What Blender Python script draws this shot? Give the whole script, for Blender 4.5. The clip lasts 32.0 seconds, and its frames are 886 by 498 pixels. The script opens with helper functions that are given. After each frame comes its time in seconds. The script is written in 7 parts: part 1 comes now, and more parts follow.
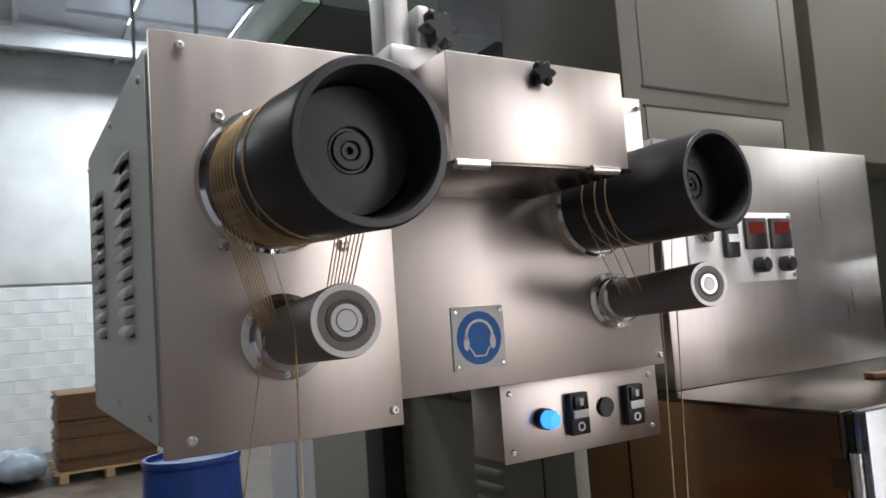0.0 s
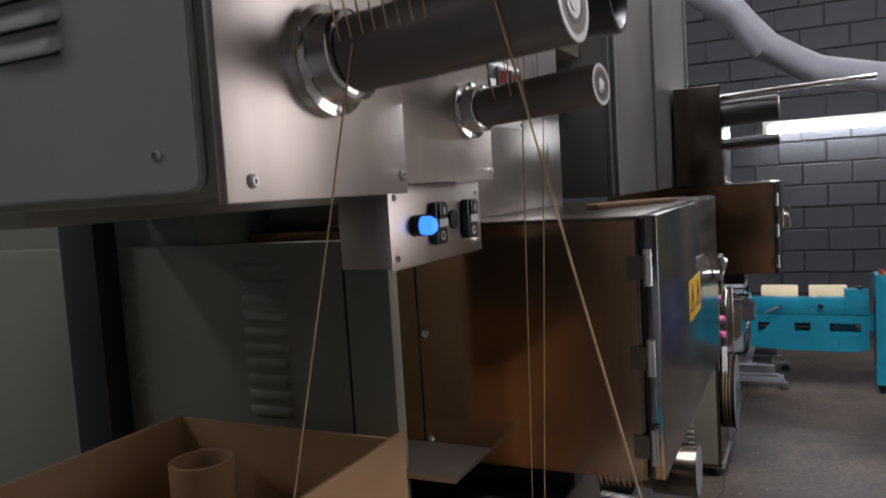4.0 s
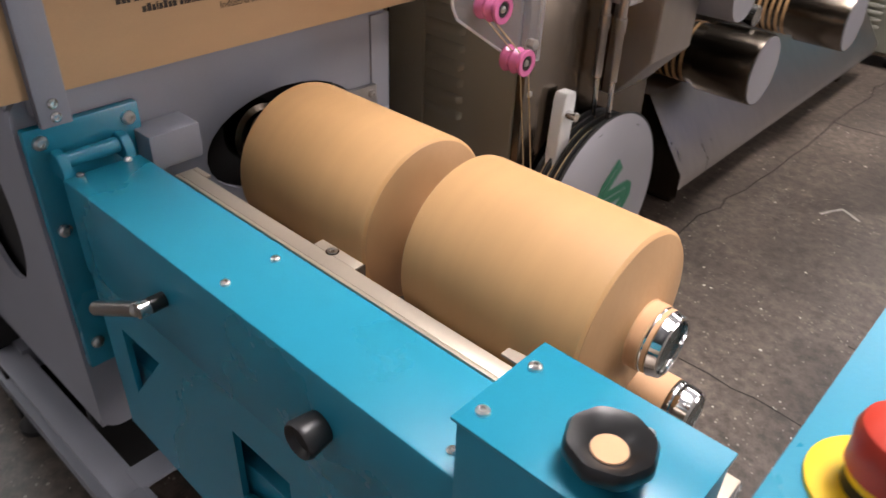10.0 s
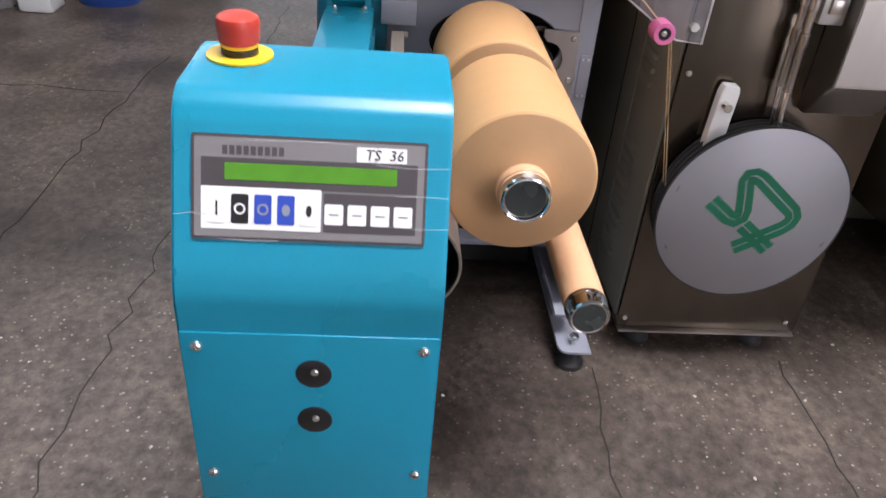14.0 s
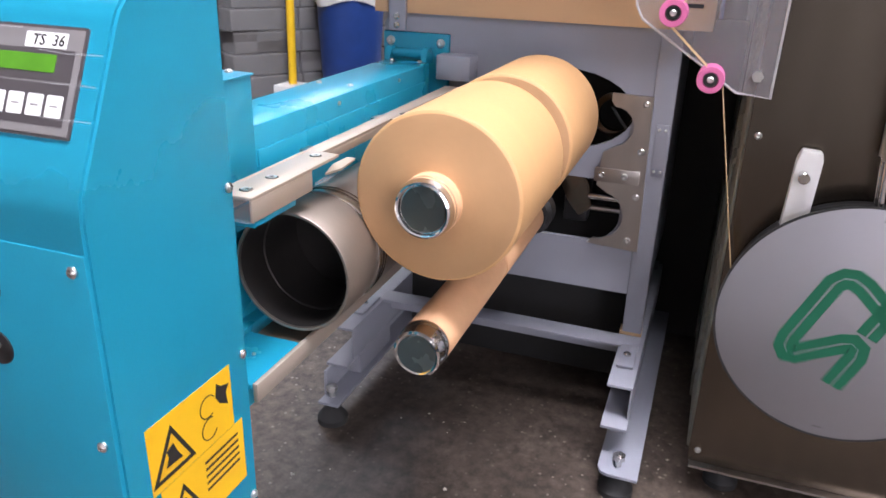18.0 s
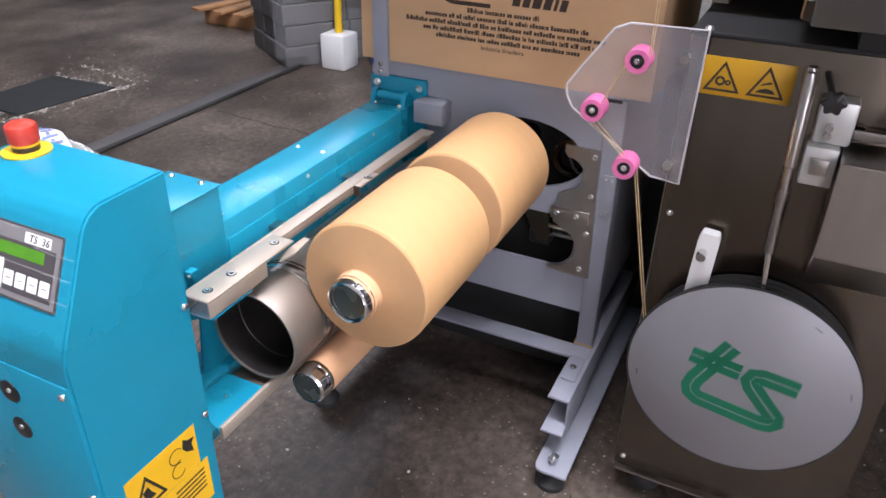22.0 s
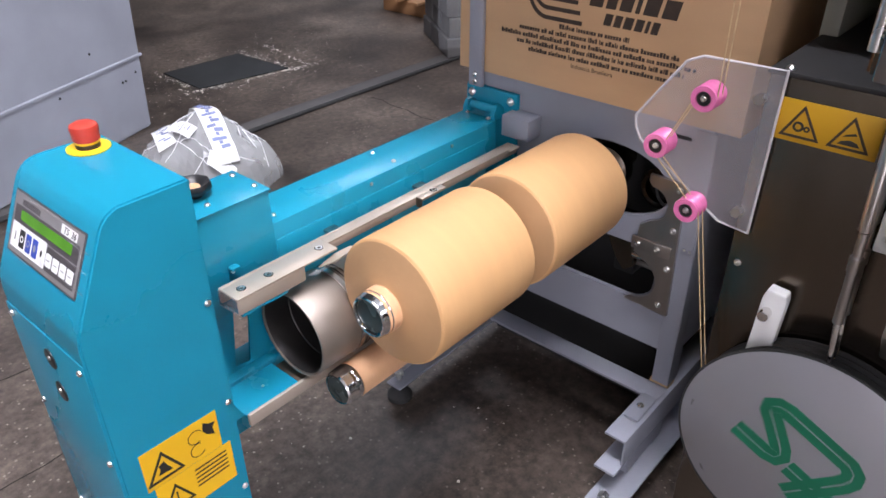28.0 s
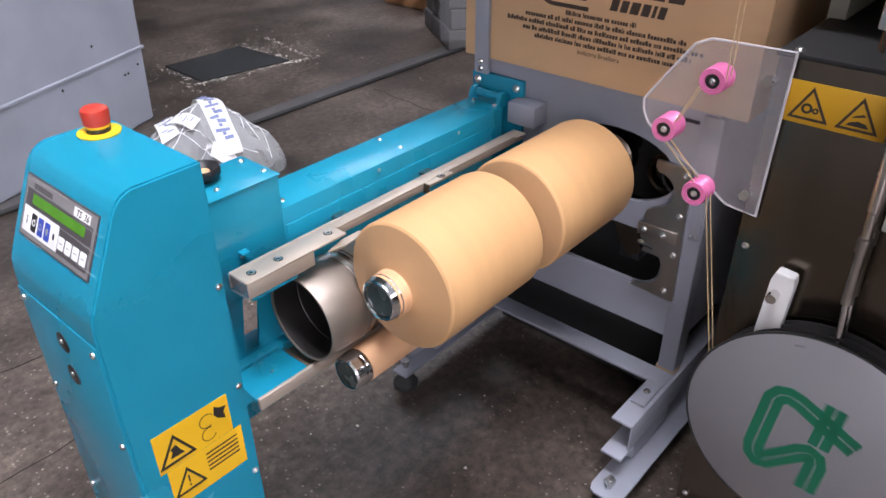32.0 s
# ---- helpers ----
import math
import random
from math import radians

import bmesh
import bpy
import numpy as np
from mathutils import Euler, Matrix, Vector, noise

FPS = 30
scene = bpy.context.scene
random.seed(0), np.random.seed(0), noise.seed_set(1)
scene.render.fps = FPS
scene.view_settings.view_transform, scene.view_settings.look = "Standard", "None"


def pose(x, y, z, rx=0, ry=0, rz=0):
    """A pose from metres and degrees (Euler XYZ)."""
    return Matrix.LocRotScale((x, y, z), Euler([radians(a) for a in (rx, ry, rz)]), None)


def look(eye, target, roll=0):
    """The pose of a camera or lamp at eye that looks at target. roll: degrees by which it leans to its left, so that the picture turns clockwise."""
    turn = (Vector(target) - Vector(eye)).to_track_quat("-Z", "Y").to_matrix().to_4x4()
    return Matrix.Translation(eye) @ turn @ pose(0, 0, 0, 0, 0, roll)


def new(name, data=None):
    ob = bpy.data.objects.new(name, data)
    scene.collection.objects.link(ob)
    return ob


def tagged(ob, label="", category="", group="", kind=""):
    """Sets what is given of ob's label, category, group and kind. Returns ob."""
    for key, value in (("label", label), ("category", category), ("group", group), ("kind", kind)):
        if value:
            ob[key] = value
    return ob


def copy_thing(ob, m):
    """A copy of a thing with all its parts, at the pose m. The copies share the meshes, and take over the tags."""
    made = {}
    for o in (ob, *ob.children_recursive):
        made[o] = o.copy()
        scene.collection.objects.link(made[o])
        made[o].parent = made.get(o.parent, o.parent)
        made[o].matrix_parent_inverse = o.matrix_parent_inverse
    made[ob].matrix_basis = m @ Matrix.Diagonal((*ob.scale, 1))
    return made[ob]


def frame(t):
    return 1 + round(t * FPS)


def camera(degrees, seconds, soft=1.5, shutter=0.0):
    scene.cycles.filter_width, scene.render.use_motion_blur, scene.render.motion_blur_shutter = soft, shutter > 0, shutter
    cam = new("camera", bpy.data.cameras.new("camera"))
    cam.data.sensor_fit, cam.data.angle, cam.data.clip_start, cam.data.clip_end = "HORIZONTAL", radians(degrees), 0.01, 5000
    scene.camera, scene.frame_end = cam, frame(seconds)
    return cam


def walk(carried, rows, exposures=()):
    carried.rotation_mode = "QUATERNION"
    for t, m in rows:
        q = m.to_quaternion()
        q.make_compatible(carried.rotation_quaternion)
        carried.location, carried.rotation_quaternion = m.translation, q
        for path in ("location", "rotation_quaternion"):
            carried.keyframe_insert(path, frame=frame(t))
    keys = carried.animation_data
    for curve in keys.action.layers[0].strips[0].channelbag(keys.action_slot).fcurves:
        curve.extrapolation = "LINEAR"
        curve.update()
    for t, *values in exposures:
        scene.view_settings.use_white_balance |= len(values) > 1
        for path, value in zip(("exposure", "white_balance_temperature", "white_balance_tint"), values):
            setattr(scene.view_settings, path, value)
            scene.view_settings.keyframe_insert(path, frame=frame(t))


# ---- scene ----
cam = camera(61.4, 32.0, soft=1.6, shutter=0.4)
PATH = [
    (0, (0.971, -0.169, 1.679), (-0.738, 0.856, 1.847), -4.1),
    (0.5, (0.905, -0.233, 1.663), (-0.683, 0.966, 1.858), -4.4),
    (1, (0.831, -0.285, 1.657), (-0.624, 1.070, 1.871), -4.2),
    (1.5, (0.765, -0.325, 1.659), (-0.569, 1.148, 1.890), -3.9),
    (2, (0.716, -0.377, 1.648), (-0.46, 1.226, 1.872), -4.8),
    (2.5, (0.673, -0.424, 1.639), (-0.330, 1.300, 1.777), -4.9),
    (4.5, (0.581, -0.402, 1.518), (-0.255, 1.395, 1.252), -3.3),
    (5, (0.578, -0.395, 1.461), (-0.197, 1.407, 1.071), -2.6),
    (5.5, (0.592, -0.385, 1.414), (-0.116, 1.404, 0.869), -3.1),
    (6, (0.575, -0.386, 1.355), (0.017, 1.406, 0.664), -3.9),
    (6.5, (0.521, -0.400, 1.317), (0.171, 1.394, 0.504), -3.2),
    (7, (0.477, -0.390, 1.247), (0.227, 1.354, 0.301), -4.0),
    (7.5, (0.470, -0.387, 1.201), (0.228, 1.283, 0.128), -4.4),
    (8, (0.504, -0.379, 1.174), (0.180, 1.214, 0.008), -2.4),
    (8.5, (0.600, -0.351, 1.161), (0.082, 1.176, -0.021), -0.8),
    (9, (0.696, -0.328, 1.170), (-0.031, 1.121, -0.002), 0.3),
    (9.5, (0.790, -0.311, 1.144), (-0.146, 1.056, 0.025), 0.7),
    (10, (0.872, -0.286, 1.149), (-0.228, 0.961, 0.037), 2.4),
    (10.5, (0.940, -0.228, 1.171), (-0.300, 0.833, 0.015), 4.3),
    (11, (1.012, -0.169, 1.179), (-0.327, 0.695, -0.030), 5.6),
    (11.5, (1.099, -0.140, 1.185), (-0.327, 0.588, -0.013), 6.8),
    (12, (1.224, -0.111, 1.194), (-0.278, 0.486, 0.016), 8.2),
    (12.5, (1.333, -0.018, 1.201), (-0.233, 0.373, 0.021), 6.0),
    (13, (1.406, 0.070, 1.194), (-0.201, 0.292, 0.025), 4.1),
    (13.5, (1.484, 0.095, 1.177), (-0.153, 0.261, 0.039), 4.2),
    (14, (1.547, 0.122, 1.144), (-0.121, 0.271, 0.050), 5.0),
    (14.5, (1.575, 0.167, 1.121), (-0.111, 0.273, 0.050), 5.1),
    (16.5, (1.483, 0.387, 1.077), (-0.213, 0.257, 0.025), 6.2),
    (17, (1.442, 0.445, 1.043), (-0.277, 0.181, 0.055), 5.5),
    (17.5, (1.422, 0.531, 1.010), (-0.300, 0.066, 0.105), 4.5),
    (18, (1.437, 0.610, 0.942), (-0.307, -0.008, 0.183), 1.8),
    (18.5, (1.463, 0.660, 0.875), (-0.297, -0.042, 0.235), 0.8),
    (19, (1.474, 0.684, 0.863), (-0.274, -0.075, 0.253), 0.2),
    (19.5, (1.482, 0.701, 0.860), (-0.247, -0.114, 0.270), -0.3),
    (20, (1.489, 0.733, 0.886), (-0.207, -0.138, 0.281), -0.4),
    (20.5, (1.496, 0.756, 0.926), (-0.203, -0.096, 0.304), 0.3),
    (21, (1.479, 0.753, 1.083), (-0.233, 0.098, 0.284), 2.5),
    (21.5, (1.447, 0.811, 1.236), (-0.158, 0.097, 0.279), 0.5),
    (22, (1.434, 0.831, 1.281), (-0.127, 0.087, 0.276), 1.2),
    (22.5, (1.409, 0.845, 1.296), (-0.104, 0.053, 0.256), 2.3),
    (23, (1.389, 0.868, 1.304), (-0.080, 0.023, 0.240), 2.8),
    (23.5, (1.351, 0.903, 1.311), (-0.065, -0.011, 0.235), 2.5),
    (24, (1.314, 0.938, 1.311), (-0.060, -0.042, 0.238), 2.3),
    (24.5, (1.300, 0.953, 1.307), (-0.056, -0.064, 0.246), 2.4),
    (25, (1.299, 0.974, 1.313), (-0.030, -0.075, 0.248), 1.7),
    (25.5, (1.297, 0.987, 1.317), (-0.009, -0.087, 0.249), 1.0),
    (27.5, (1.282, 0.998, 1.326), (-0.000, -0.122, 0.276), -0.2),
    (28, (1.280, 0.998, 1.331), (-0.005, -0.126, 0.289), -0.2),
    (28.5, (1.281, 1.000, 1.334), (-0.006, -0.128, 0.299), -0.3),
    (29, (1.284, 0.999, 1.336), (-0.006, -0.128, 0.303), -0.3),
    (29.5, (1.288, 0.999, 1.335), (-0.004, -0.125, 0.301), -0.2),
    (30, (1.288, 1.000, 1.333), (-0.001, -0.124, 0.297), -0.2),
    (30.5, (1.286, 1.002, 1.331), (0.001, -0.122, 0.289), -0.4),
    (31, (1.287, 0.999, 1.327), (0.004, -0.124, 0.280), -0.4),
    (31.5, (1.294, 0.995, 1.322), (0.011, -0.124, 0.272), -0.4),
    (32, (1.299, 0.995, 1.318), (0.019, -0.124, 0.265), -0.4),
]
EXPOSURES = [(0, 0.75, 6600, 12), (1, 0.32, 6550, 12), (2, 0.48, 6500, 12), (4.5, 0.25, 6700, 16), (5, 0.35, 6700, 16), (6, 1.38, 6500, 13), (6.4, 1.4, 6250, 11), (7, 1.42, 5200, 5), (7.7, 1.25, 6600, 12), (9, 1.2, 7100, 16), (11, 1.12, 7000, 18), (12, 1.24, 6650, 17), (14, 1.27, 6400, 17), (17, 1.65, 6400, 19), (19.5, 1.68, 6400, 20), (21, 1.57, 6300, 18), (22, 1.53, 6280, 18), (32, 1.3, 6300, 18)]
walk(cam, [(t, look(eye, target, roll)) for t, eye, target, roll in PATH], EXPOSURES)

# ---- light ----
world = bpy.data.worlds.new("world")
scene.world = world
world.use_nodes = True
_wn = world.node_tree.nodes
_sky = _wn.new("ShaderNodeTexSky")
_sky.sky_type = "NISHITA"
_sky.sun_disc = False
_sky.sun_elevation, _sky.sun_rotation = radians(50), radians(179)
_wn["Background"].inputs["Strength"].default_value = 0.075
world.node_tree.links.new(_sky.outputs[0], _wn["Background"].inputs["Color"])


def lamp(name, kind, m, energy, color=(1, 1, 1), size=(1, 1)):
    data = bpy.data.lights.new(name, kind)
    data.energy, data.color = energy, color
    if kind == "AREA":
        data.shape, data.size, data.size_y = "RECTANGLE", size[0], size[1]
    ob = new(name, data)
    ob.matrix_basis = m
    return ob


# assumed skylight strips in the roof, added to hold lamps for the sky's light
ROOF_Z = 6.2
SKY_W, SKY_L = 1.2, 3.6
SKYLIGHTS = [(-9.6, -4.0), (-9.6, 2.5), (-4.2, -4.0), (-4.2, 2.5), (1.2, -4.0), (1.2, 1.6)]
SKY_POWER = [105, 290, 55, 42, 5, 285]
for _i, (_x, _y) in enumerate(SKYLIGHTS):
    lamp("assumed_skylight_lamp", "AREA", pose(_x, _y, ROOF_Z - 0.06), SKY_POWER[_i], (0.95, 0.96, 1.0) if _x > -5 else (0.86, 0.95, 1.0), (1.1, 3.4))
# lamps at an assumed, unseen east gate and at the north wall's high window
GATE = (2.6, 4.8, 0.2, 4.4)
lamp("assumed_gate_lamp", "AREA", pose(4.96, 3.7, 2.3, 0, 90, 0), 60, (1.0, 0.955, 1.0), (4.0, 2.1))
CLERESTORY = (-1.6, 3.6, 3.75, 5.5)
lamp("clerestory_lamp", "AREA", pose(1.0, 7.12, 4.6, -90, 0, 0), 22, (0.98, 0.965, 1.0), (5.0, 1.7))
sun = lamp("sun", "SUN", pose(2, -6, 9, 40, 0, 1.0), 5.0, (1.0, 0.96, 0.92))
sun.data.angle = radians(0.3)
scene.view_settings.exposure = 0.0


# ---- materials ----
def material(name, color, rough=0.5, metal=0.0, vary=0.12, scale=8.0, bump=0.0, bump_scale=120.0, spots=0.0, stretch=(1, 1, 1), coat=0.0, per_object=0.0, alpha=None, spec=0.5, rough_vary=0.1, tint=None):
    """Base colour with slow stains and fine grain, uneven gloss and a little relief."""
    m = bpy.data.materials.new(name)
    m.use_nodes = True
    nt = m.node_tree
    n, l = nt.nodes, nt.links
    b = n["Principled BSDF"]
    co = n.new("ShaderNodeTexCoord")
    mp = n.new("ShaderNodeMapping")
    mp.inputs["Scale"].default_value = stretch
    l.new(co.outputs["Object"], mp.inputs["Vector"])
    big = n.new("ShaderNodeTexNoise")
    big.inputs["Scale"].default_value, big.inputs["Detail"].default_value = scale, 6
    fine = n.new("ShaderNodeTexNoise")
    fine.inputs["Scale"].default_value, fine.inputs["Detail"].default_value = bump_scale, 3
    l.new(mp.outputs[0], big.inputs["Vector"])
    l.new(mp.outputs[0], fine.inputs["Vector"])
    mixn = n.new("ShaderNodeMix")
    mixn.data_type = "RGBA"
    lo = tuple(c * (1 - vary) for c in color)
    hi = tuple(min(1, c * (1 + vary)) for c in (tint or color))
    mixn.inputs["A"].default_value, mixn.inputs["B"].default_value = (*lo, 1), (*hi, 1)
    add = n.new("ShaderNodeMath")
    add.operation = "MULTIPLY_ADD"
    add.inputs[1].default_value = 0.35
    l.new(fine.outputs["Fac"], add.inputs[0])
    sub = n.new("ShaderNodeMapRange")
    sub.inputs["From Min"].default_value, sub.inputs["From Max"].default_value = 0.3, 0.7
    sub.inputs["To Min"].default_value, sub.inputs["To Max"].default_value = -0.17, 0.83
    l.new(big.outputs["Fac"], sub.inputs["Value"])
    l.new(sub.outputs[0], add.inputs[2])
    last = add.outputs[0]
    if per_object:
        info = n.new("ShaderNodeObjectInfo")
        pa = n.new("ShaderNodeMath")
        pa.operation = "MULTIPLY_ADD"
        pa.inputs[1].default_value = per_object
        l.new(info.outputs["Random"], pa.inputs[0])
        l.new(last, pa.inputs[2])
        last = pa.outputs[0]
    l.new(last, mixn.inputs["Factor"])
    l.new(mixn.outputs["Result"], b.inputs["Base Color"])
    rr = n.new("ShaderNodeMapRange")
    rr.inputs["To Min"].default_value, rr.inputs["To Max"].default_value = max(0.02, rough - rough_vary), min(1, rough + rough_vary)
    l.new(big.outputs["Fac"], rr.inputs["Value"])
    l.new(rr.outputs[0], b.inputs["Roughness"])
    b.inputs["Metallic"].default_value = metal
    b.inputs["Specular IOR Level"].default_value = spec
    b.inputs["Coat Weight"].default_value = coat
    if bump:
        bp = n.new("ShaderNodeBump")
        bp.inputs["Strength"].default_value, bp.inputs["Distance"].default_value = bump, 0.002
        l.new(fine.outputs["Fac"], bp.inputs["Height"])
        l.new(bp.outputs[0], b.inputs["Normal"])
    return m


TEAL = material("teal_paint", (0.006, 0.23, 0.345), 0.27, vary=0.1, scale=3, bump=0.06, bump_scale=420, spec=0.5)
STEEL = material("brushed_steel", (0.46, 0.435, 0.41), 0.3, 1.0, vary=0.06, scale=3, bump=0.05, bump_scale=90, stretch=(6, 10, 0.7), rough_vary=0.06)
HEAD_STEEL = material("satin_head_steel", (0.57, 0.52, 0.475), 0.36, 1.0, vary=0.06, scale=3, stretch=(6, 10, 0.7), rough_vary=0.06)
BAR_STEEL = material("bar_steel", (0.34, 0.325, 0.3), 0.3, 1.0, vary=0.08, scale=6)
BRASS = material("dull_brass", (0.55, 0.36, 0.2), 0.35, 0.9, vary=0.15, scale=30)
CASTING = material("pale_casting", (0.62, 0.62, 0.6), 0.45, 0.6, vary=0.1, scale=12, bump=0.1)
RAIL_STEEL = material("satin_rail_steel", (0.5, 0.43, 0.35), 0.42, 0.6, vary=0.08, scale=6, bump=0.04, bump_scale=200)
STEEL_DARK = material("worn_steel", (0.15, 0.125, 0.1), 0.23, 1.0, vary=0.07, scale=3, bump=0.05, bump_scale=90, stretch=(6, 10, 0.7), rough_vary=0.05)
SLOT_STEEL = material("brown_slot_steel", (0.13, 0.105, 0.08), 0.5, 0.8, vary=0.15, scale=8)
DRUM_STEEL = material("dull_drum_steel", (0.31, 0.265, 0.225), 0.5, 0.9, vary=0.1, scale=5, bump=0.03, bump_scale=150, stretch=(3, 1, 1))
BORE = material("dark_bore", (0.035, 0.032, 0.03), 0.45, 0.6, vary=0.2, scale=8)
# stainless steel; its brown base colour stands in for the carton's warm reflection
OVEN_REFLECTION_STEEL = material("warm_reflection_steel", (0.33, 0.2, 0.12), 0.17, 1.0, vary=0.2, scale=2.2, bump=0.05, bump_scale=90, stretch=(1, 10, 0.7), rough_vary=0.1)
DOOR_STEEL = material("polished_door_steel", (0.3, 0.31, 0.32), 0.17, 1.0, vary=0.08, scale=3, bump=0.04, bump_scale=90, stretch=(6, 10, 0.7), rough_vary=0.04)
DUCT_STEEL = material("dull_duct_steel", (0.3, 0.3, 0.29), 0.42, 1.0, vary=0.1, scale=2.5, bump=0.05, bump_scale=60)
CHROME = material("chrome", (0.72, 0.71, 0.7), 0.12, 1.0, vary=0.05, rough_vary=0.05)
ZINC = material("zinc_screw", (0.66, 0.66, 0.64), 0.28, 1.0, vary=0.1)
GREY_PAINT = material("grey_paint", (0.27, 0.28, 0.32), 0.45, vary=0.1, scale=4, bump=0.05, bump_scale=300)
# lit copy of the beige paint; the side cover's extra light is in its colour
COVER_LIT_PAINT = material("lit_beige_paint", (0.42, 0.42, 0.375), 0.42, vary=0.08, scale=3, bump=0.05, bump_scale=300)
# beige at half strength; dims the upper cabinets by colour instead of by light
BEIGE_DIM_PAINT = material("dimmed_beige_paint", (0.135, 0.13, 0.1), 0.42, vary=0.1, scale=3, bump=0.05, bump_scale=300)
BEIGE_PAINT = material("beige_paint", (0.25, 0.245, 0.2), 0.45, vary=0.1, scale=3, bump=0.05, bump_scale=300)
YARN = material("ochre_yarn", (0.57, 0.33, 0.145), 0.55, vary=0.035, scale=3, bump=0.12, bump_scale=60, stretch=(14, 1, 1), rough_vary=0.05)
YARN_END = material("yarn_end", (0.46, 0.265, 0.125), 0.5, vary=0.09, scale=9, bump=0.2, bump_scale=120, stretch=(1, 1, 1))
STRAND = material("yarn_strand", (0.52, 0.37, 0.2), 0.8, vary=0.2, scale=60)
CARD = material("cardboard", (0.49, 0.31, 0.165), 0.75, vary=0.07, scale=5, bump=0.1, bump_scale=160, stretch=(1, 1, 3))
CARD_TUBE = material("cardboard_tube", (0.64, 0.37, 0.2), 0.6, vary=0.1, scale=8, bump=0.1, bump_scale=100)
BLACK = material("black_plastic", (0.015, 0.015, 0.016), 0.35, vary=0.3, scale=20)
EYE = material("cream_ceramic", (0.6, 0.48, 0.3), 0.3, vary=0.1)
PLATFORM_GREEN = material("pale_green_paint", (0.3, 0.42, 0.36), 0.4, vary=0.12, scale=5)
DARK_GREEN = material("dark_green_paint", (0.035, 0.05, 0.04), 0.5, vary=0.15, scale=4)
RUBBER = material("black_rubber", (0.02, 0.02, 0.02), 0.7, vary=0.3, scale=20)
CERAMIC = material("black_coated_roller", (0.019, 0.019, 0.021), 0.34, vary=0.25, scale=12, bump=0.05)
HUB_GREY = material("worn_hub", (0.09, 0.088, 0.085), 0.45, 0.3, vary=0.2, scale=20)
ROLL_GREY = material("matt_grey_roller", (0.19, 0.17, 0.15), 0.48, 0.4, vary=0.1, scale=10)
# near-black; puts the shade of openings and of the winder's inside into colour
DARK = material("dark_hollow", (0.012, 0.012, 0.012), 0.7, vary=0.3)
WHITE = material("white_plastic", (0.78, 0.78, 0.76), 0.4, vary=0.05)
RED = material("red_plastic", (0.5, 0.042, 0.024), 0.35, vary=0.12, scale=15)
YELLOW = material("yellow_plastic", (0.8, 0.5, 0.015), 0.4, vary=0.06)
# sign yellow darkened, so that the stand sign's shade sits in its colour
SIGN_YELLOW_SHADED = material("shaded_yellow_sign", (0.5, 0.27, 0.008), 0.35, vary=0.08, scale=6)
SIGN_YELLOW = material("yellow_sign", (0.75, 0.43, 0.01), 0.4, vary=0.05)
PINK = material("pink_ceramic", (0.64, 0.16, 0.34), 0.18, vary=0.12, scale=20)
GREEN = material("green_ink", (0.0, 0.13, 0.065), 0.5, vary=0.1)
DISC_GREY = material("pale_grey_disc", (0.33, 0.325, 0.345), 0.5, 0.6, vary=0.04, scale=4)
BLUE_SIGN = material("blue_sign", (0.004, 0.14, 0.46), 0.6, vary=0.05)
INK = material("black_ink", (0.015, 0.013, 0.012), 0.6, vary=0.1)
INK_BROWN = material("brown_black_ink", (0.035, 0.022, 0.014), 0.75, vary=0.3, scale=40)
PANEL_GREY = material("panel_foil", (0.2, 0.19, 0.19), 0.35, vary=0.06)
PANEL_DARK = material("panel_dark", (0.07, 0.062, 0.065), 0.3, vary=0.08)
LCD = material("green_display", (0.08, 0.26, 0.02), 0.2, vary=0.1, scale=40)
KEY_BLUE = material("blue_key", (0.03, 0.07, 0.4), 0.35, vary=0.05)
BLUE_DRUM = material("blue_drum", (0.012, 0.045, 0.2), 0.4, vary=0.15)
BROWN_WOOD = material("brown_wood", (0.13, 0.07, 0.032), 0.7, vary=0.25, scale=6, stretch=(1, 8, 1), bump=0.2)
PALE_WOOD = material("pale_wood", (0.45, 0.3, 0.16), 0.7, vary=0.2, scale=6, bump=0.2, per_object=0.4)
WHITE_WALL = material("white_plaster", (0.62, 0.64, 0.64), 0.8, vary=0.12, scale=1.5, bump=0.3, bump_scale=40)
GREY_BRICK = material("grey_painted_block", (0.05, 0.055, 0.062), 0.7, vary=0.12, scale=3, bump=0.25, bump_scale=60, per_object=0.3)
# pale so that the unseen east wall reflects light on to the machines
EAST_BOUNCE_PAINT = material("pale_bounce_paint", (0.32, 0.31, 0.3), 0.8, vary=0.15, scale=1.5)
ROOF = material("roof_sheet", (0.5, 0.53, 0.56), 0.6, vary=0.12, scale=2)


def glass(name, color, rough=0.05, clear=0.9):
    m = bpy.data.materials.new(name)
    m.use_nodes = True
    b = m.node_tree.nodes["Principled BSDF"]
    b.inputs["Base Color"].default_value = (*color, 1)
    b.inputs["Roughness"].default_value = rough
    b.inputs["IOR"].default_value = 1.45
    b.inputs["Alpha"].default_value = 1 - clear
    return m


def glow(name, color, strength):
    m = bpy.data.materials.new(name)
    m.use_nodes = True
    b = m.node_tree.nodes["Principled BSDF"]
    b.inputs["Base Color"].default_value = (*color, 1)
    b.inputs["Emission Color"].default_value = (*color, 1)
    b.inputs["Emission Strength"].default_value = strength
    return m


PLEXI = glass("clear_plastic", (0.5, 0.5, 0.51), 0.25, 0.84)
CAP_FACE = material("cap_face", (0.06, 0.07, 0.066), 0.26, 0.3, vary=0.1, scale=30)
GUIDE_PLEXI = glass("scratched_plastic", (0.45, 0.43, 0.45), 0.2, 0.76)
PLEXI_EDGE = glass("plastic_edge", (0.75, 0.73, 0.74), 0.3, 0.35)
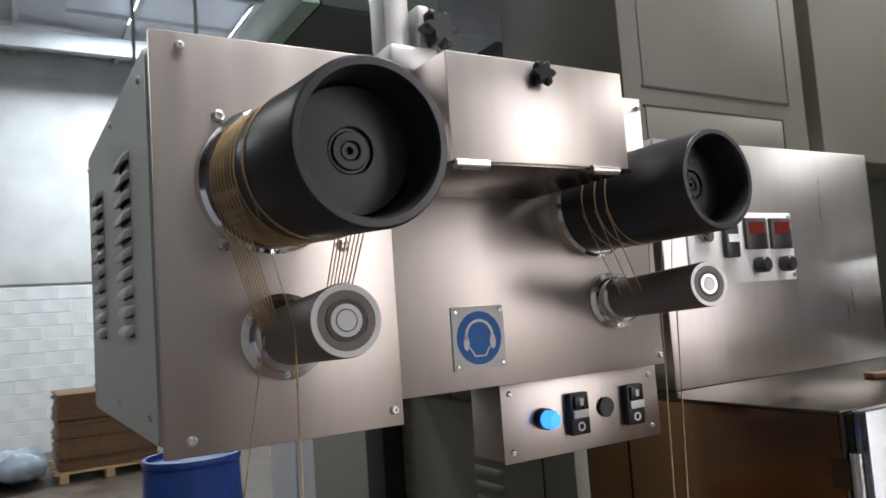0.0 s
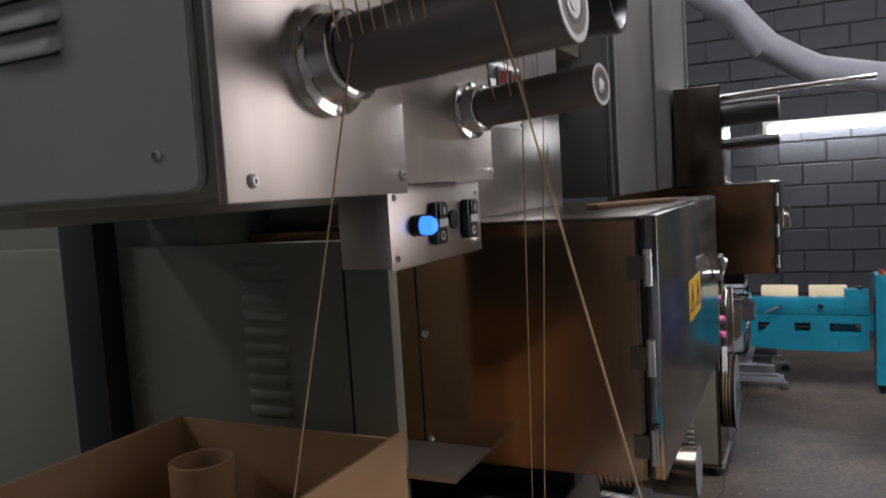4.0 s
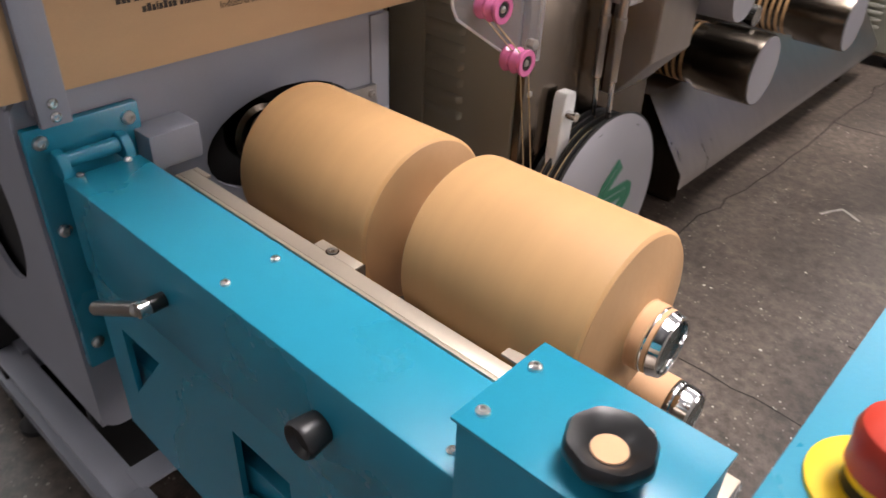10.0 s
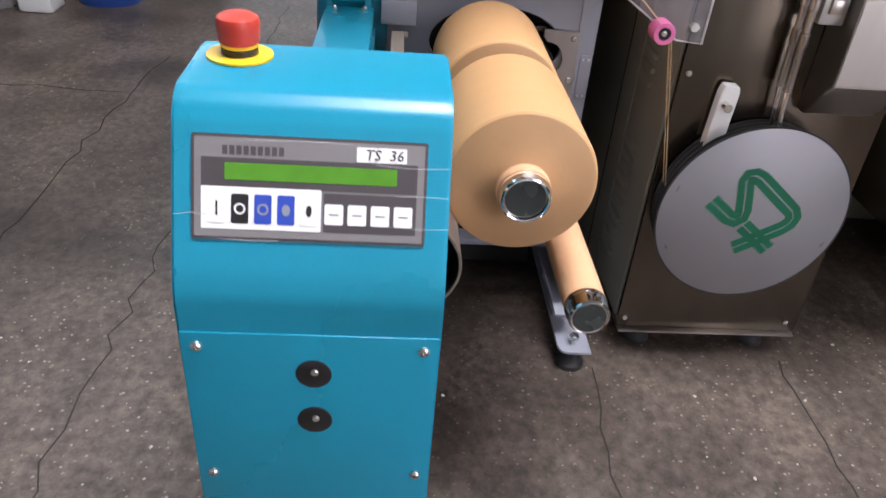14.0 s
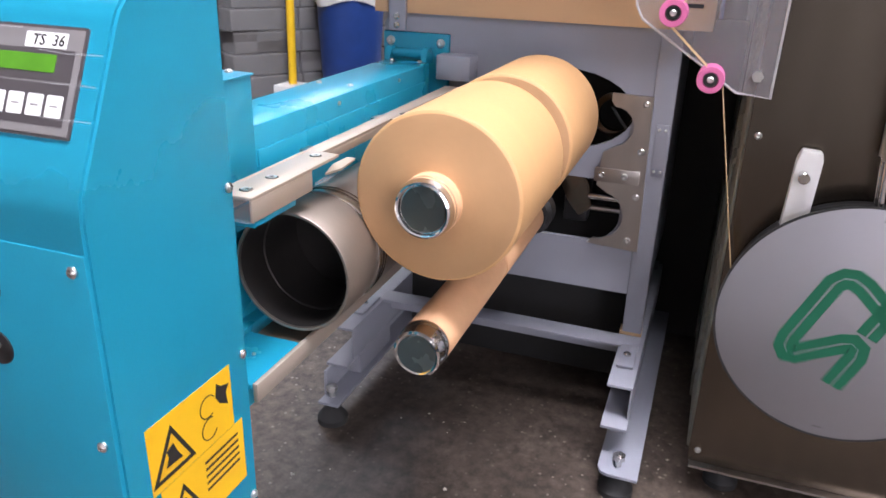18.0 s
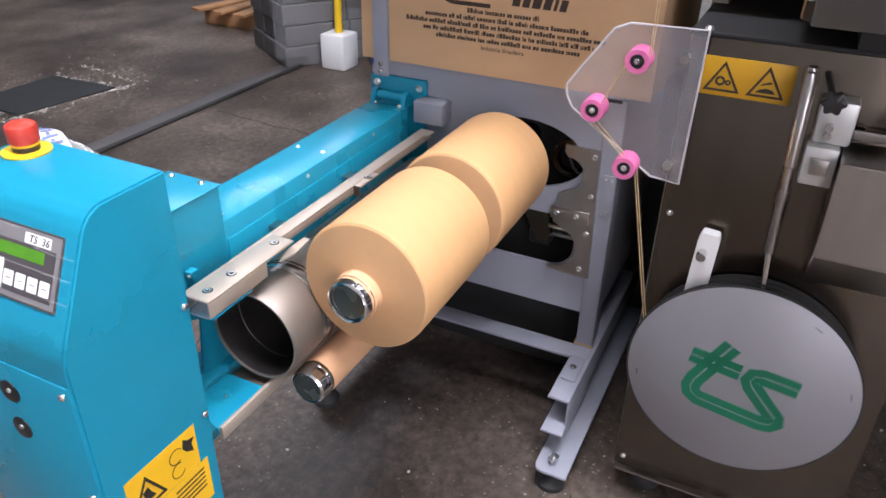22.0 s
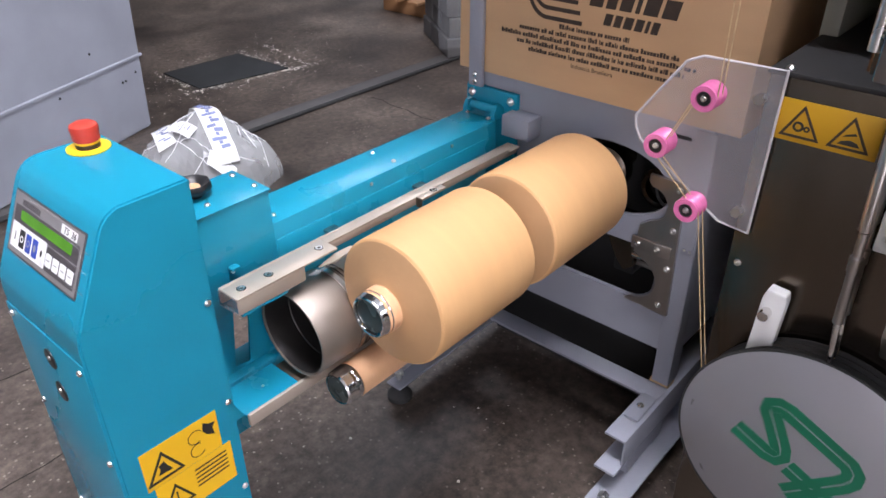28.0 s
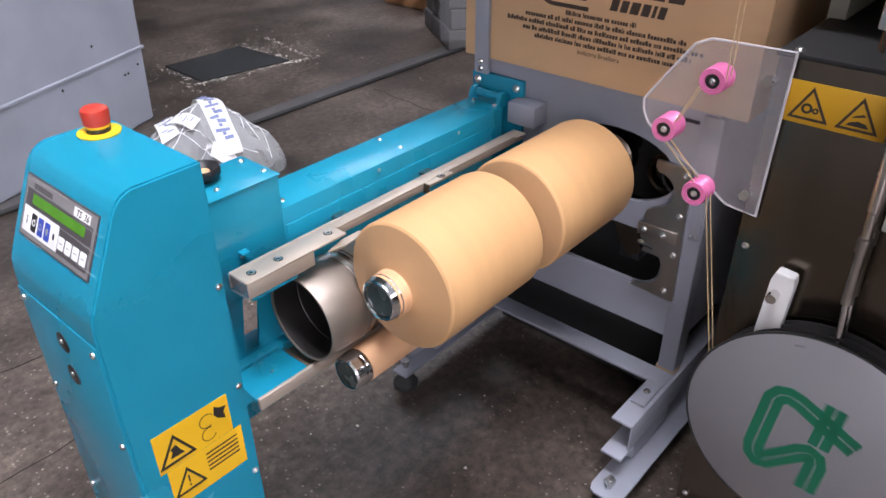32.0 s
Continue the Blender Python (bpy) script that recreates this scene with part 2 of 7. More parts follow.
BAG_FILM = glass("crumpled_film", (0.85, 0.87, 0.88), 0.1, 0.7)
# whitish colour that stands in for glints on the bag's creases
BAG_GLINT = glass("film_crease", (0.9, 0.91, 0.92), 0.2, 0.15)
PRINT_BLUE = material("pale_blue_print", (0.2, 0.24, 0.42), 0.6, vary=0.15)
FOIL = glass("clear_foil", (0.8, 0.82, 0.84), 0.12, 0.9)
PALE_BLOCK = material("pale_grey_block", (0.085, 0.08, 0.078), 0.7, vary=0.3, scale=5, bump=0.3, bump_scale=80, per_object=0.3)
BLUE_LIGHT = glow("blue_lamp", (0.03, 0.2, 1.0), 1.6)


def floor_material():
    m = bpy.data.materials.new("worn_concrete")
    m.use_nodes = True
    n, l = m.node_tree.nodes, m.node_tree.links
    b = n["Principled BSDF"]
    co = n.new("ShaderNodeTexCoord")
    big = n.new("ShaderNodeTexNoise")
    big.inputs["Scale"].default_value, big.inputs["Detail"].default_value, big.inputs["Roughness"].default_value = 1.1, 8, 0.62
    mid = n.new("ShaderNodeTexNoise")
    mid.inputs["Scale"].default_value, mid.inputs["Detail"].default_value, mid.inputs["Roughness"].default_value = 34, 9, 0.72
    grit = n.new("ShaderNodeTexVoronoi")
    grit.inputs["Scale"].default_value = 78
    for t in (big, mid, grit):
        l.new(co.outputs["Object"], t.inputs["Vector"])
    ramp = n.new("ShaderNodeValToRGB")
    e = ramp.color_ramp.elements
    e[0].position, e[0].color = 0.32, (0.036, 0.028, 0.023, 1)
    e[1].position, e[1].color = 0.7, (0.175, 0.142, 0.118, 1)
    l.new(big.outputs["Fac"], ramp.inputs["Fac"])
    mul = n.new("ShaderNodeMix")
    mul.data_type, mul.blend_type = "RGBA", "MULTIPLY"
    mul.inputs["Factor"].default_value = 0.8
    r2 = n.new("ShaderNodeValToRGB")
    r2.color_ramp.elements[0].position, r2.color_ramp.elements[0].color = 0.38, (0.3, 0.285, 0.27, 1)
    r2.color_ramp.elements[1].position, r2.color_ramp.elements[1].color = 0.64, (1.45, 1.42, 1.38, 1)
    l.new(mid.outputs["Fac"], r2.inputs["Fac"])
    l.new(ramp.outputs[0], mul.inputs["A"])
    l.new(r2.outputs[0], mul.inputs["B"])
    # slow dark stains
    stain = n.new("ShaderNodeTexNoise")
    stain.inputs["Scale"].default_value, stain.inputs["Detail"].default_value, stain.inputs["Roughness"].default_value = 3.2, 7, 0.65
    l.new(co.outputs["Object"], stain.inputs["Vector"])
    r3 = n.new("ShaderNodeValToRGB")
    r3.color_ramp.elements[0].position, r3.color_ramp.elements[0].color = 0.36, (0.5, 0.47, 0.45, 1)
    r3.color_ramp.elements[1].position, r3.color_ramp.elements[1].color = 0.62, (1.1, 1.08, 1.06, 1)
    l.new(stain.outputs["Fac"], r3.inputs["Fac"])
    mul2 = n.new("ShaderNodeMix")
    mul2.data_type, mul2.blend_type = "RGBA", "MULTIPLY"
    mul2.inputs["Factor"].default_value = 1.0
    l.new(mul.outputs["Result"], mul2.inputs["A"])
    l.new(r3.outputs[0], mul2.inputs["B"])
    mul = mul2
    # pale chips of stone in the worn surface
    chip = n.new("ShaderNodeMath")
    chip.operation = "LESS_THAN"
    chip.inputs[1].default_value = 0.25
    l.new(grit.outputs["Distance"], chip.inputs[0])
    pick = n.new("ShaderNodeMath")
    pick.operation = "GREATER_THAN"
    pick.inputs[1].default_value = 0.66
    sep = n.new("ShaderNodeSeparateColor")
    l.new(grit.outputs["Color"], sep.inputs[0])
    l.new(sep.outputs[0], pick.inputs[0])
    tone = n.new("ShaderNodeMath")
    tone.operation = "MULTIPLY"
    l.new(sep.outputs[1], tone.inputs[0])
    l.new(pick.outputs[0], tone.inputs[1])
    both = n.new("ShaderNodeMath")
    both.operation = "MULTIPLY"
    worn = n.new("ShaderNodeMapRange")
    worn.inputs["From Min"].default_value, worn.inputs["From Max"].default_value = 0.38, 0.56
    worn.inputs["To Max"].default_value = 0.85
    l.new(big.outputs["Fac"], worn.inputs["Value"])
    chip2 = n.new("ShaderNodeMath")
    chip2.operation = "MULTIPLY"
    l.new(chip.outputs[0], chip2.inputs[0])
    l.new(worn.outputs[0], chip2.inputs[1])
    l.new(chip2.outputs[0], both.inputs[0])
    l.new(tone.outputs[0], both.inputs[1])
    mx = n.new("ShaderNodeMix")
    mx.data_type = "RGBA"
    mx.inputs["B"].default_value = (0.38, 0.34, 0.29, 1)
    l.new(both.outputs[0], mx.inputs["Factor"])
    l.new(mul.outputs["Result"], mx.inputs["A"])
    l.new(mx.outputs["Result"], b.inputs["Base Color"])
    rr = n.new("ShaderNodeMapRange")
    rr.inputs["To Min"].default_value, rr.inputs["To Max"].default_value = 0.3, 0.58
    l.new(big.outputs["Fac"], rr.inputs["Value"])
    l.new(rr.outputs[0], b.inputs["Roughness"])
    bp = n.new("ShaderNodeBump")
    bp.inputs["Strength"].default_value, bp.inputs["Distance"].default_value = 0.35, 0.004
    l.new(mid.outputs["Fac"], bp.inputs["Height"])
    l.new(bp.outputs[0], b.inputs["Normal"])
    return m


CONCRETE = floor_material()


# ---- mesh helpers (all in world metres) ----
def box(x0, x1, y0, y1, z0, z1, bevel=0.0, seg=2, bm=None):
    bm = bm or bmesh.new()
    made = bmesh.ops.create_cube(bm, size=1.0)["verts"]
    for v in made:
        v.co = Vector((x0 + (v.co.x + 0.5) * (x1 - x0), y0 + (v.co.y + 0.5) * (y1 - y0), z0 + (v.co.z + 0.5) * (z1 - z0)))
    if bevel:
        edges = {e for v in made for e in v.link_edges}
        bmesh.ops.bevel(bm, geom=list(edges), offset=bevel, segments=seg, affect="EDGES", profile=0.5)
    return bm


def turned(profile, origin, axis=(1, 0, 0), seg=48, bm=None):
    """A turned body: profile of (along, radius) about an axis through origin."""
    bm = bm or bmesh.new()
    q = Vector(axis).to_track_quat("Z", "Y").to_matrix()
    o = Vector(origin)
    rings = []
    for a, r in profile:
        if r < 1e-5:
            rings.append([bm.verts.new(o + q @ Vector((0, 0, a)))])
        else:
            rings.append([bm.verts.new(o + q @ Vector((r * math.cos(2 * math.pi * k / seg), r * math.sin(2 * math.pi * k / seg), a))) for k in range(seg)])
    for p, s in zip(rings, rings[1:]):
        for k in range(seg):
            j = (k + 1) % seg
            if len(p) == 1 and len(s) > 1:
                bm.faces.new((p[0], s[j], s[k]))
            elif len(s) == 1 and len(p) > 1:
                bm.faces.new((p[k], p[j], s[0]))
            elif len(p) > 1:
                bm.faces.new((p[k], p[j], s[j], s[k]))
    return bm


def rod(a, b, r, seg=16, bevel=0.0, bm=None):
    a, b = Vector(a), Vector(b)
    n = (b - a).length
    c = min(bevel, r * 0.5)
    prof = [(0, 0), (0, r - c), (c, r), (n - c, r), (n, r - c), (n, 0)] if c else [(0, 0), (0, r), (n, r), (n, 0)]
    return turned(prof, a, b - a, seg, bm)


def tube(points, r, seg=8, bm=None):
    """A bent rod through the points."""
    bm = bm or bmesh.new()
    pts = [Vector(p) for p in points]
    rings = []
    for i, p in enumerate(pts):
        d = (pts[min(i + 1, len(pts) - 1)] - pts[max(i - 1, 0)]).normalized()
        q = d.to_track_quat("Z", "Y").to_matrix()
        rings.append([bm.verts.new(p + q @ Vector((r * math.cos(2 * math.pi * k / seg), r * math.sin(2 * math.pi * k / seg), 0))) for k in range(seg)])
    for p, s in zip(rings, rings[1:]):
        # match the ring starts to avoid twist
        off = min(range(seg), key=lambda o: (s[o].co - p[0].co).length)
        s[:] = s[off:] + s[:off]
        for k in range(seg):
            j = (k + 1) % seg
            bm.faces.new((p[k], p[j], s[j], s[k]))
    for r_ in (rings[0][::-1], rings[-1]):
        bm.faces.new(r_)
    return bm


def plate(points, axis, a0, a1, bevel=0.0, bm=None):
    """A flat outline, given in the two other axes, thick from a0 to a1 along axis."""
    bm = bm or bmesh.new()

    def at(p, a):
        return {"x": (a, p[0], p[1]), "y": (p[0], a, p[1]), "z": (p[0], p[1], a)}[axis]

    lo = [bm.verts.new(at(p, a0)) for p in points]
    hi = [bm.verts.new(at(p, a1)) for p in points]
    n = len(points)
    faces = [bm.faces.new(lo[::-1]), bm.faces.new(hi)]
    for k in range(n):
        j = (k + 1) % n
        faces.append(bm.faces.new((lo[k], lo[j], hi[j], hi[k])))
    bmesh.ops.recalc_face_normals(bm, faces=faces)
    if bevel:
        bmesh.ops.bevel(bm, geom=list({e for f in faces for e in f.edges}), offset=bevel, segments=2, affect="EDGES")
    return bm


def rounded(y0, y1, z0, z1, r, seg=5):
    out = []
    for cy, cz, a0 in ((y1 - r, z1 - r, 0), (y0 + r, z1 - r, 90), (y0 + r, z0 + r, 180), (y1 - r, z0 + r, 270)):
        for k in range(seg + 1):
            a = radians(a0 + 90 * k / seg)
            out.append((cy + r * math.cos(a), cz + r * math.sin(a)))
    return out


def place_of(ob):
    p = Vector()
    while ob:
        p += ob.location
        ob = ob.parent
    return p


def part(name, bm, mat, parent, label="", smooth=35):
    """Links a bmesh, drawn in world metres, as one mesh under a thing or part."""
    bm.transform(Matrix.Translation(-place_of(parent)))
    bmesh.ops.recalc_face_normals(bm, faces=bm.faces)
    me = bpy.data.meshes.new(name)
    bm.to_mesh(me)
    bm.free()
    me.materials.append(mat)
    if smooth and len(me.polygons):
        me.polygons.foreach_set("use_smooth", [True] * len(me.polygons))
        me.set_sharp_from_angle(angle=radians(smooth))
    ob = new(name, me)
    ob.parent = parent
    if label:
        ob["label"] = label
    return ob


def thing(name, at, label, category, group="", kind=""):
    ob = new(name)
    ob.location = at
    ob.empty_display_size = 0.05
    return tagged(ob, label, category, group, kind)


def solid(name, bm, mat, label, category, group="", kind="", smooth=35):
    """A thing of one single mesh; its origin stays at the world's."""
    me = bpy.data.meshes.new(name)
    bmesh.ops.recalc_face_normals(bm, faces=bm.faces)
    bm.to_mesh(me)
    bm.free()
    me.materials.append(mat)
    if smooth:
        me.polygons.foreach_set("use_smooth", [True] * len(me.polygons))
        me.set_sharp_from_angle(angle=radians(smooth))
    return tagged(new(name, me), label, category, group, kind)


def screw(at, axis, parent, r=0.005, name="screw", mat=None):
    """A button-head screw with a socket."""
    h = r * 0.7
    prof = [(0, r), (h * 0.55, r * 0.95), (h, r * 0.6), (h, r * 0.36), (h * 0.4, r * 0.3), (h * 0.4, 0)]
    return part(name, turned(prof, at, axis, 12), mat or ZINC, parent)


def letters(text, size, m, mat, parent, name="lettering", align="LEFT", thick=0.0004, shear=0.0, squeeze=1.0):
    """Writing with the built-in font, as a mesh; m poses its baseline start, x along the line, y up."""
    cu = bpy.data.curves.new(name, "FONT")
    cu.body, cu.size, cu.align_x, cu.extrude, cu.shear = text, size, align, thick, shear
    cu.resolution_u = 2
    tmp = bpy.data.objects.new(name, cu)
    me = bpy.data.meshes.new_from_object(tmp)
    bpy.data.objects.remove(tmp)
    me.name = name
    me.transform(Matrix.Translation(-place_of(parent)) @ m @ Matrix.Diagonal((squeeze, 1, 1, 1)))
    me.materials.clear()
    me.materials.append(mat)
    ob = new(name, me)
    ob.parent = parent
    return ob


# face(x): a frame on a plane that looks along +x: letters run along +y and up z
def face_x(x, y, z, turn=0):
    return Matrix.Translation((x, y, z)) @ Matrix(((0, 0, 1, 0), (1, 0, 0, 0), (0, 1, 0, 0), (0, 0, 0, 1))) @ Matrix.Rotation(radians(turn), 4, "Z")


def plate_holes(outer, holes, axis, a0, a1):
    """A flat sheet with holes through it."""
    bm = bmesh.new()

    def at(p, a):
        return {"x": (a, p[0], p[1]), "y": (p[0], a, p[1]), "z": (p[0], p[1], a)}[axis]

    loops = []
    for pts in (outer, *holes):
        vs = [bm.verts.new(at(p, a0)) for p in pts]
        loops.append([bm.edges.new((vs[k], vs[(k + 1) % len(vs)])) for k in range(len(vs))])
    bmesh.ops.triangle_fill(bm, edges=[e for lo in loops for e in lo], use_beauty=True)
    made = bmesh.ops.extrude_face_region(bm, geom=list(bm.faces))
    d = Vector(at((0, 0), a1)) - Vector(at((0, 0), a0))
    bmesh.ops.translate(bm, verts=[v for v in made["geom"] if isinstance(v, bmesh.types.BMVert)], vec=d)
    return bm


def ring_points(cy, cz, ry, rz=None, seg=28):
    rz = rz or ry
    return [(cy + ry * math.cos(2 * math.pi * k / seg), cz + rz * math.sin(2 * math.pi * k / seg)) for k in range(seg)]


def ribbon(points, width, to_world, thick=0.0006, bm=None, closed=False):
    """A flat painted line through 2D points, laid on a surface by to_world(u, v, height)."""
    bm = bm or bmesh.new()
    n = len(points)
    left, right = [], []
    for i, p in enumerate(points):
        a = Vector(points[(i - 1) % n] if closed or i else p)
        b = Vector(points[(i + 1) % n] if closed or i < n - 1 else p)
        p = Vector(p)
        d1, d2 = (p - a), (b - p)
        d1 = d1.normalized() if d1.length > 1e-9 else d2.normalized()
        d2 = d2.normalized() if d2.length > 1e-9 else d1
        nrm = (Vector((-d1.y, d1.x)) + Vector((-d2.y, d2.x)))
        nrm = nrm.normalized() if nrm.length > 1e-6 else Vector((-d1.y, d1.x))
        k = width / 2 / max(0.5, nrm.dot(Vector((-d1.y, d1.x))))
        left.append(p + nrm * k)
        right.append(p - nrm * k)
    rows = []
    for q, s in zip(left, right):
        rows.append([bm.verts.new(to_world(q.x, q.y, 0)), bm.verts.new(to_world(s.x, s.y, 0)), bm.verts.new(to_world(s.x, s.y, thick)), bm.verts.new(to_world(q.x, q.y, thick))])
    pairs = list(zip(rows, rows[1:])) + ([(rows[-1], rows[0])] if closed else [])
    for r0, r1 in pairs:
        for k in range(4):
            j = (k + 1) % 4
            bm.faces.new((r0[k], r0[j], r1[j], r1[k]))
    if not closed:
        bm.faces.new(rows[0][::-1])
        bm.faces.new(rows[-1])
    return bm


def patch(points, to_world, thick=0.0006, bm=None):
    """A flat shape with a little thickness on a surface."""
    bm = bm or bmesh.new()
    lo = [bm.verts.new(to_world(u, v, 0)) for u, v in points]
    hi = [bm.verts.new(to_world(u, v, thick)) for u, v in points]
    n = len(points)
    bm.faces.new(lo[::-1])
    bm.faces.new(hi)
    for k in range(n):
        j = (k + 1) % n
        bm.faces.new((lo[k], lo[j], hi[j], hi[k]))
    return bm


def on_x(x):
    return lambda u, v, h: (x + h, u, v)


def on_y(y):
    return lambda u, v, h: (u, y + h, v)


def arc(cx, cy, r, a0, a1, n=12, ry=None):
    return [(cx + r * math.cos(radians(a0 + (a1 - a0) * k / n)), cy + (ry or r) * math.sin(radians(a0 + (a1 - a0) * k / n))) for k in range(n + 1)]


# ---- setting: hall ----
WX0, WX1, WY0, WY1 = -12.0, 5.0, -9.5, 7.2
solid("floor", plate([(-18, -18), (18, -18), (18, 18), (-18, 18)], "z", -0.15, 0.0), CONCRETE, "worn grey concrete floor with pale chips and cracks", "floor", kind="structure")
wall_west = solid("wall_west", box(WX0 - 0.2, WX0, WY0, WY1, 0, ROOF_Z), WHITE_WALL, "white plastered hall wall, flaking near the floor", "wall", kind="structure")
solid("wall_plaster", box(WX0 + 0.0005, WX0 + 0.03, -5.4, WY1, 2.55, ROOF_Z - 0.4, 0.008), WHITE_WALL, "thick white plaster on the upper wall", "wall", kind="structure")
# unseen south wall closes the hall; its dark grey cuts the bounced light
solid("wall_south", box(WX0, WX1, WY0 - 0.2, WY0, 0, ROOF_Z), GREY_BRICK, "unseen hall wall, dark grey to hold down bounced light", "wall", kind="structure")


def rect(a, b, c, d):
    return [(a, c), (b, c), (b, d), (a, d)]


solid("wall_east", plate_holes(rect(WY0, WY1, 0, ROOF_Z), [rect(*GATE)], "x", WX1, WX1 + 0.2), EAST_BOUNCE_PAINT, "unseen hall wall, painted pale to bounce light, with an assumed opening", "wall", kind="structure", smooth=0)
wall_north = solid("wall_north", plate_holes(rect(WX0, WX1, 0, ROOF_Z), [rect(*CLERESTORY)], "y", WY1, WY1 + 0.2), GREY_BRICK, "grey painted block wall of the hall", "wall", kind="structure", smooth=0)


def build_clerestory():
    w = thing("window_1", (1.0, WY1, 3.75), "wide high window with thin dark glazing bars", "window", kind="structure")
    x0, x1, z0, z1 = CLERESTORY
    n = 9
    for k in range(n + 1):
        x = x0 + (x1 - x0) * k / n
        part("glazing_bar", box(x - 0.02, x + 0.02, WY1 + 0.06, WY1 + 0.1, z0, z1), STEEL_DARK, w)
    for z in (z0 + 0.02, z0 + 0.45, z0 + 0.9, z0 + 1.35, z1 - 0.02):
        part("cross_bar", box(x0, x1, WY1 + 0.055, WY1 + 0.059, z - 0.02, z + 0.02), STEEL_DARK, w)


build_clerestory()
solid("backdrop", box(-9.0, 11.0, 9.4, 9.45, 1.0, 12.0), glow("bright_sky", (0.93, 0.97, 1.0), 2.0), "bright hazy sky outside the high window", "sky", kind="structure")
FROST = bpy.data.materials.new("frosted_sheet")
FROST.use_nodes = True
FROST.node_tree.nodes["Principled BSDF"].inputs["Base Color"].default_value = (0.8, 0.84, 0.88, 1)
FROST.node_tree.nodes["Principled BSDF"].inputs["Roughness"].default_value = 0.7
_tr = FROST.node_tree.nodes.new("ShaderNodeBsdfTranslucent")
_tr.inputs["Color"].default_value = (0.4, 0.43, 0.47, 1)
_mx = FROST.node_tree.nodes.new("ShaderNodeMixShader")
FROST.node_tree.links.new(FROST.node_tree.nodes["Principled BSDF"].outputs[0], _mx.inputs[1])
FROST.node_tree.links.new(_tr.outputs[0], _mx.inputs[2])
FROST.node_tree.links.new(_mx.outputs[0], FROST.node_tree.nodes["Material Output"].inputs["Surface"])


def roof():
    bm = bmesh.new()
    xs = sorted({WX0 - 0.2, WX1 + 0.2, *[s[0] - SKY_W / 2 for s in SKYLIGHTS], *[s[0] + SKY_W / 2 for s in SKYLIGHTS]})
    ys = sorted({WY0 - 0.2, WY1 + 0.2, *[s[1] - SKY_L / 2 for s in SKYLIGHTS], *[s[1] + SKY_L / 2 for s in SKYLIGHTS]})
    for a, b in zip(xs, xs[1:]):
        for c, d in zip(ys, ys[1:]):
            mx, my = (a + b) / 2, (c + d) / 2
            if not any(abs(mx - s[0]) < SKY_W / 2 and abs(my - s[1]) < SKY_L / 2 for s in SKYLIGHTS):
                box(a, b, c, d, ROOF_Z, ROOF_Z + 0.06, bm=bm)
    return bm


solid("ceiling", roof(), ROOF, "grey sheet roof with openings for the assumed skylights", "roof", kind="structure", smooth=0)
# frosted sheets close the assumed skylights; one pair's narrow slit shapes the sun streak
SLIT_Y = 2.055 - 6.26 / math.tan(radians(50)) * math.cos(radians(1.0))
SLIT_X = 6.26 / math.tan(radians(50)) * math.sin(radians(1.0))
for _x, _y in SKYLIGHTS:
    _sk = thing("skylight", (_x, _y, ROOF_Z), "assumed frosted skylight strip in the roof, added to hold a lamp", "skylight", "skylights", "structure")
    a, b, c, d = _x - SKY_W / 2 - 0.05, _x + SKY_W / 2 + 0.05, _y - SKY_L / 2 - 0.05, _y + SKY_L / 2 + 0.05
    if (_x, _y) == (1.2, -4.0):
        part("pane", box(a, b, c, SLIT_Y - 0.05, ROOF_Z + 0.0602, ROOF_Z + 0.066), FROST, _sk)
        part("pane", box(a, b, SLIT_Y + 0.05, d, ROOF_Z + 0.0602, ROOF_Z + 0.066), FROST, _sk)
        part("pane", box(a, SLIT_X + 0.68, SLIT_Y - 0.0498, SLIT_Y + 0.0498, ROOF_Z + 0.0602, ROOF_Z + 0.066), FROST, _sk)
        part("pane", box(SLIT_X + 1.42, SLIT_X + 1.46, SLIT_Y - 0.0498, SLIT_Y + 0.0498, ROOF_Z + 0.0602, ROOF_Z + 0.066), FROST, _sk)
    else:
        part("pane", box(a, b, c, d, ROOF_Z + 0.0602, ROOF_Z + 0.066), FROST, _sk)
for _x in (-10.8, -8.2, -5.6, -3.0, -0.2, 2.6, 4.2):
    solid("roof_beam", box(_x - 0.06, _x + 0.06, WY0, WY1, ROOF_Z - 0.36, ROOF_Z - 0.09, 0.01), ROOF, "grey steel roof beam", "beam", "roof beams", "structure")
for _k in range(11):
    _y = -8.6 + 1.45 * _k
    solid("purlin", box(WX0, WX1, _y - 0.04, _y + 0.04, ROOF_Z - 0.088, ROOF_Z - 0.002), ROOF, "grey steel roof purlin", "beam", "purlins", "structure", smooth=0)


# ---- winder ----
ROLL_Y, ROLL_Z, ROLL_R = 0.3085, 0.6495, 0.1104


def slope(u, v, h):
    """A spot on the sloping face of the control box: u along y, v up the slope from its lower edge."""
    return (1.018 - 0.423 * v + 0.906 * h, u, 0.775 + 0.906 * v + 0.423 * h)


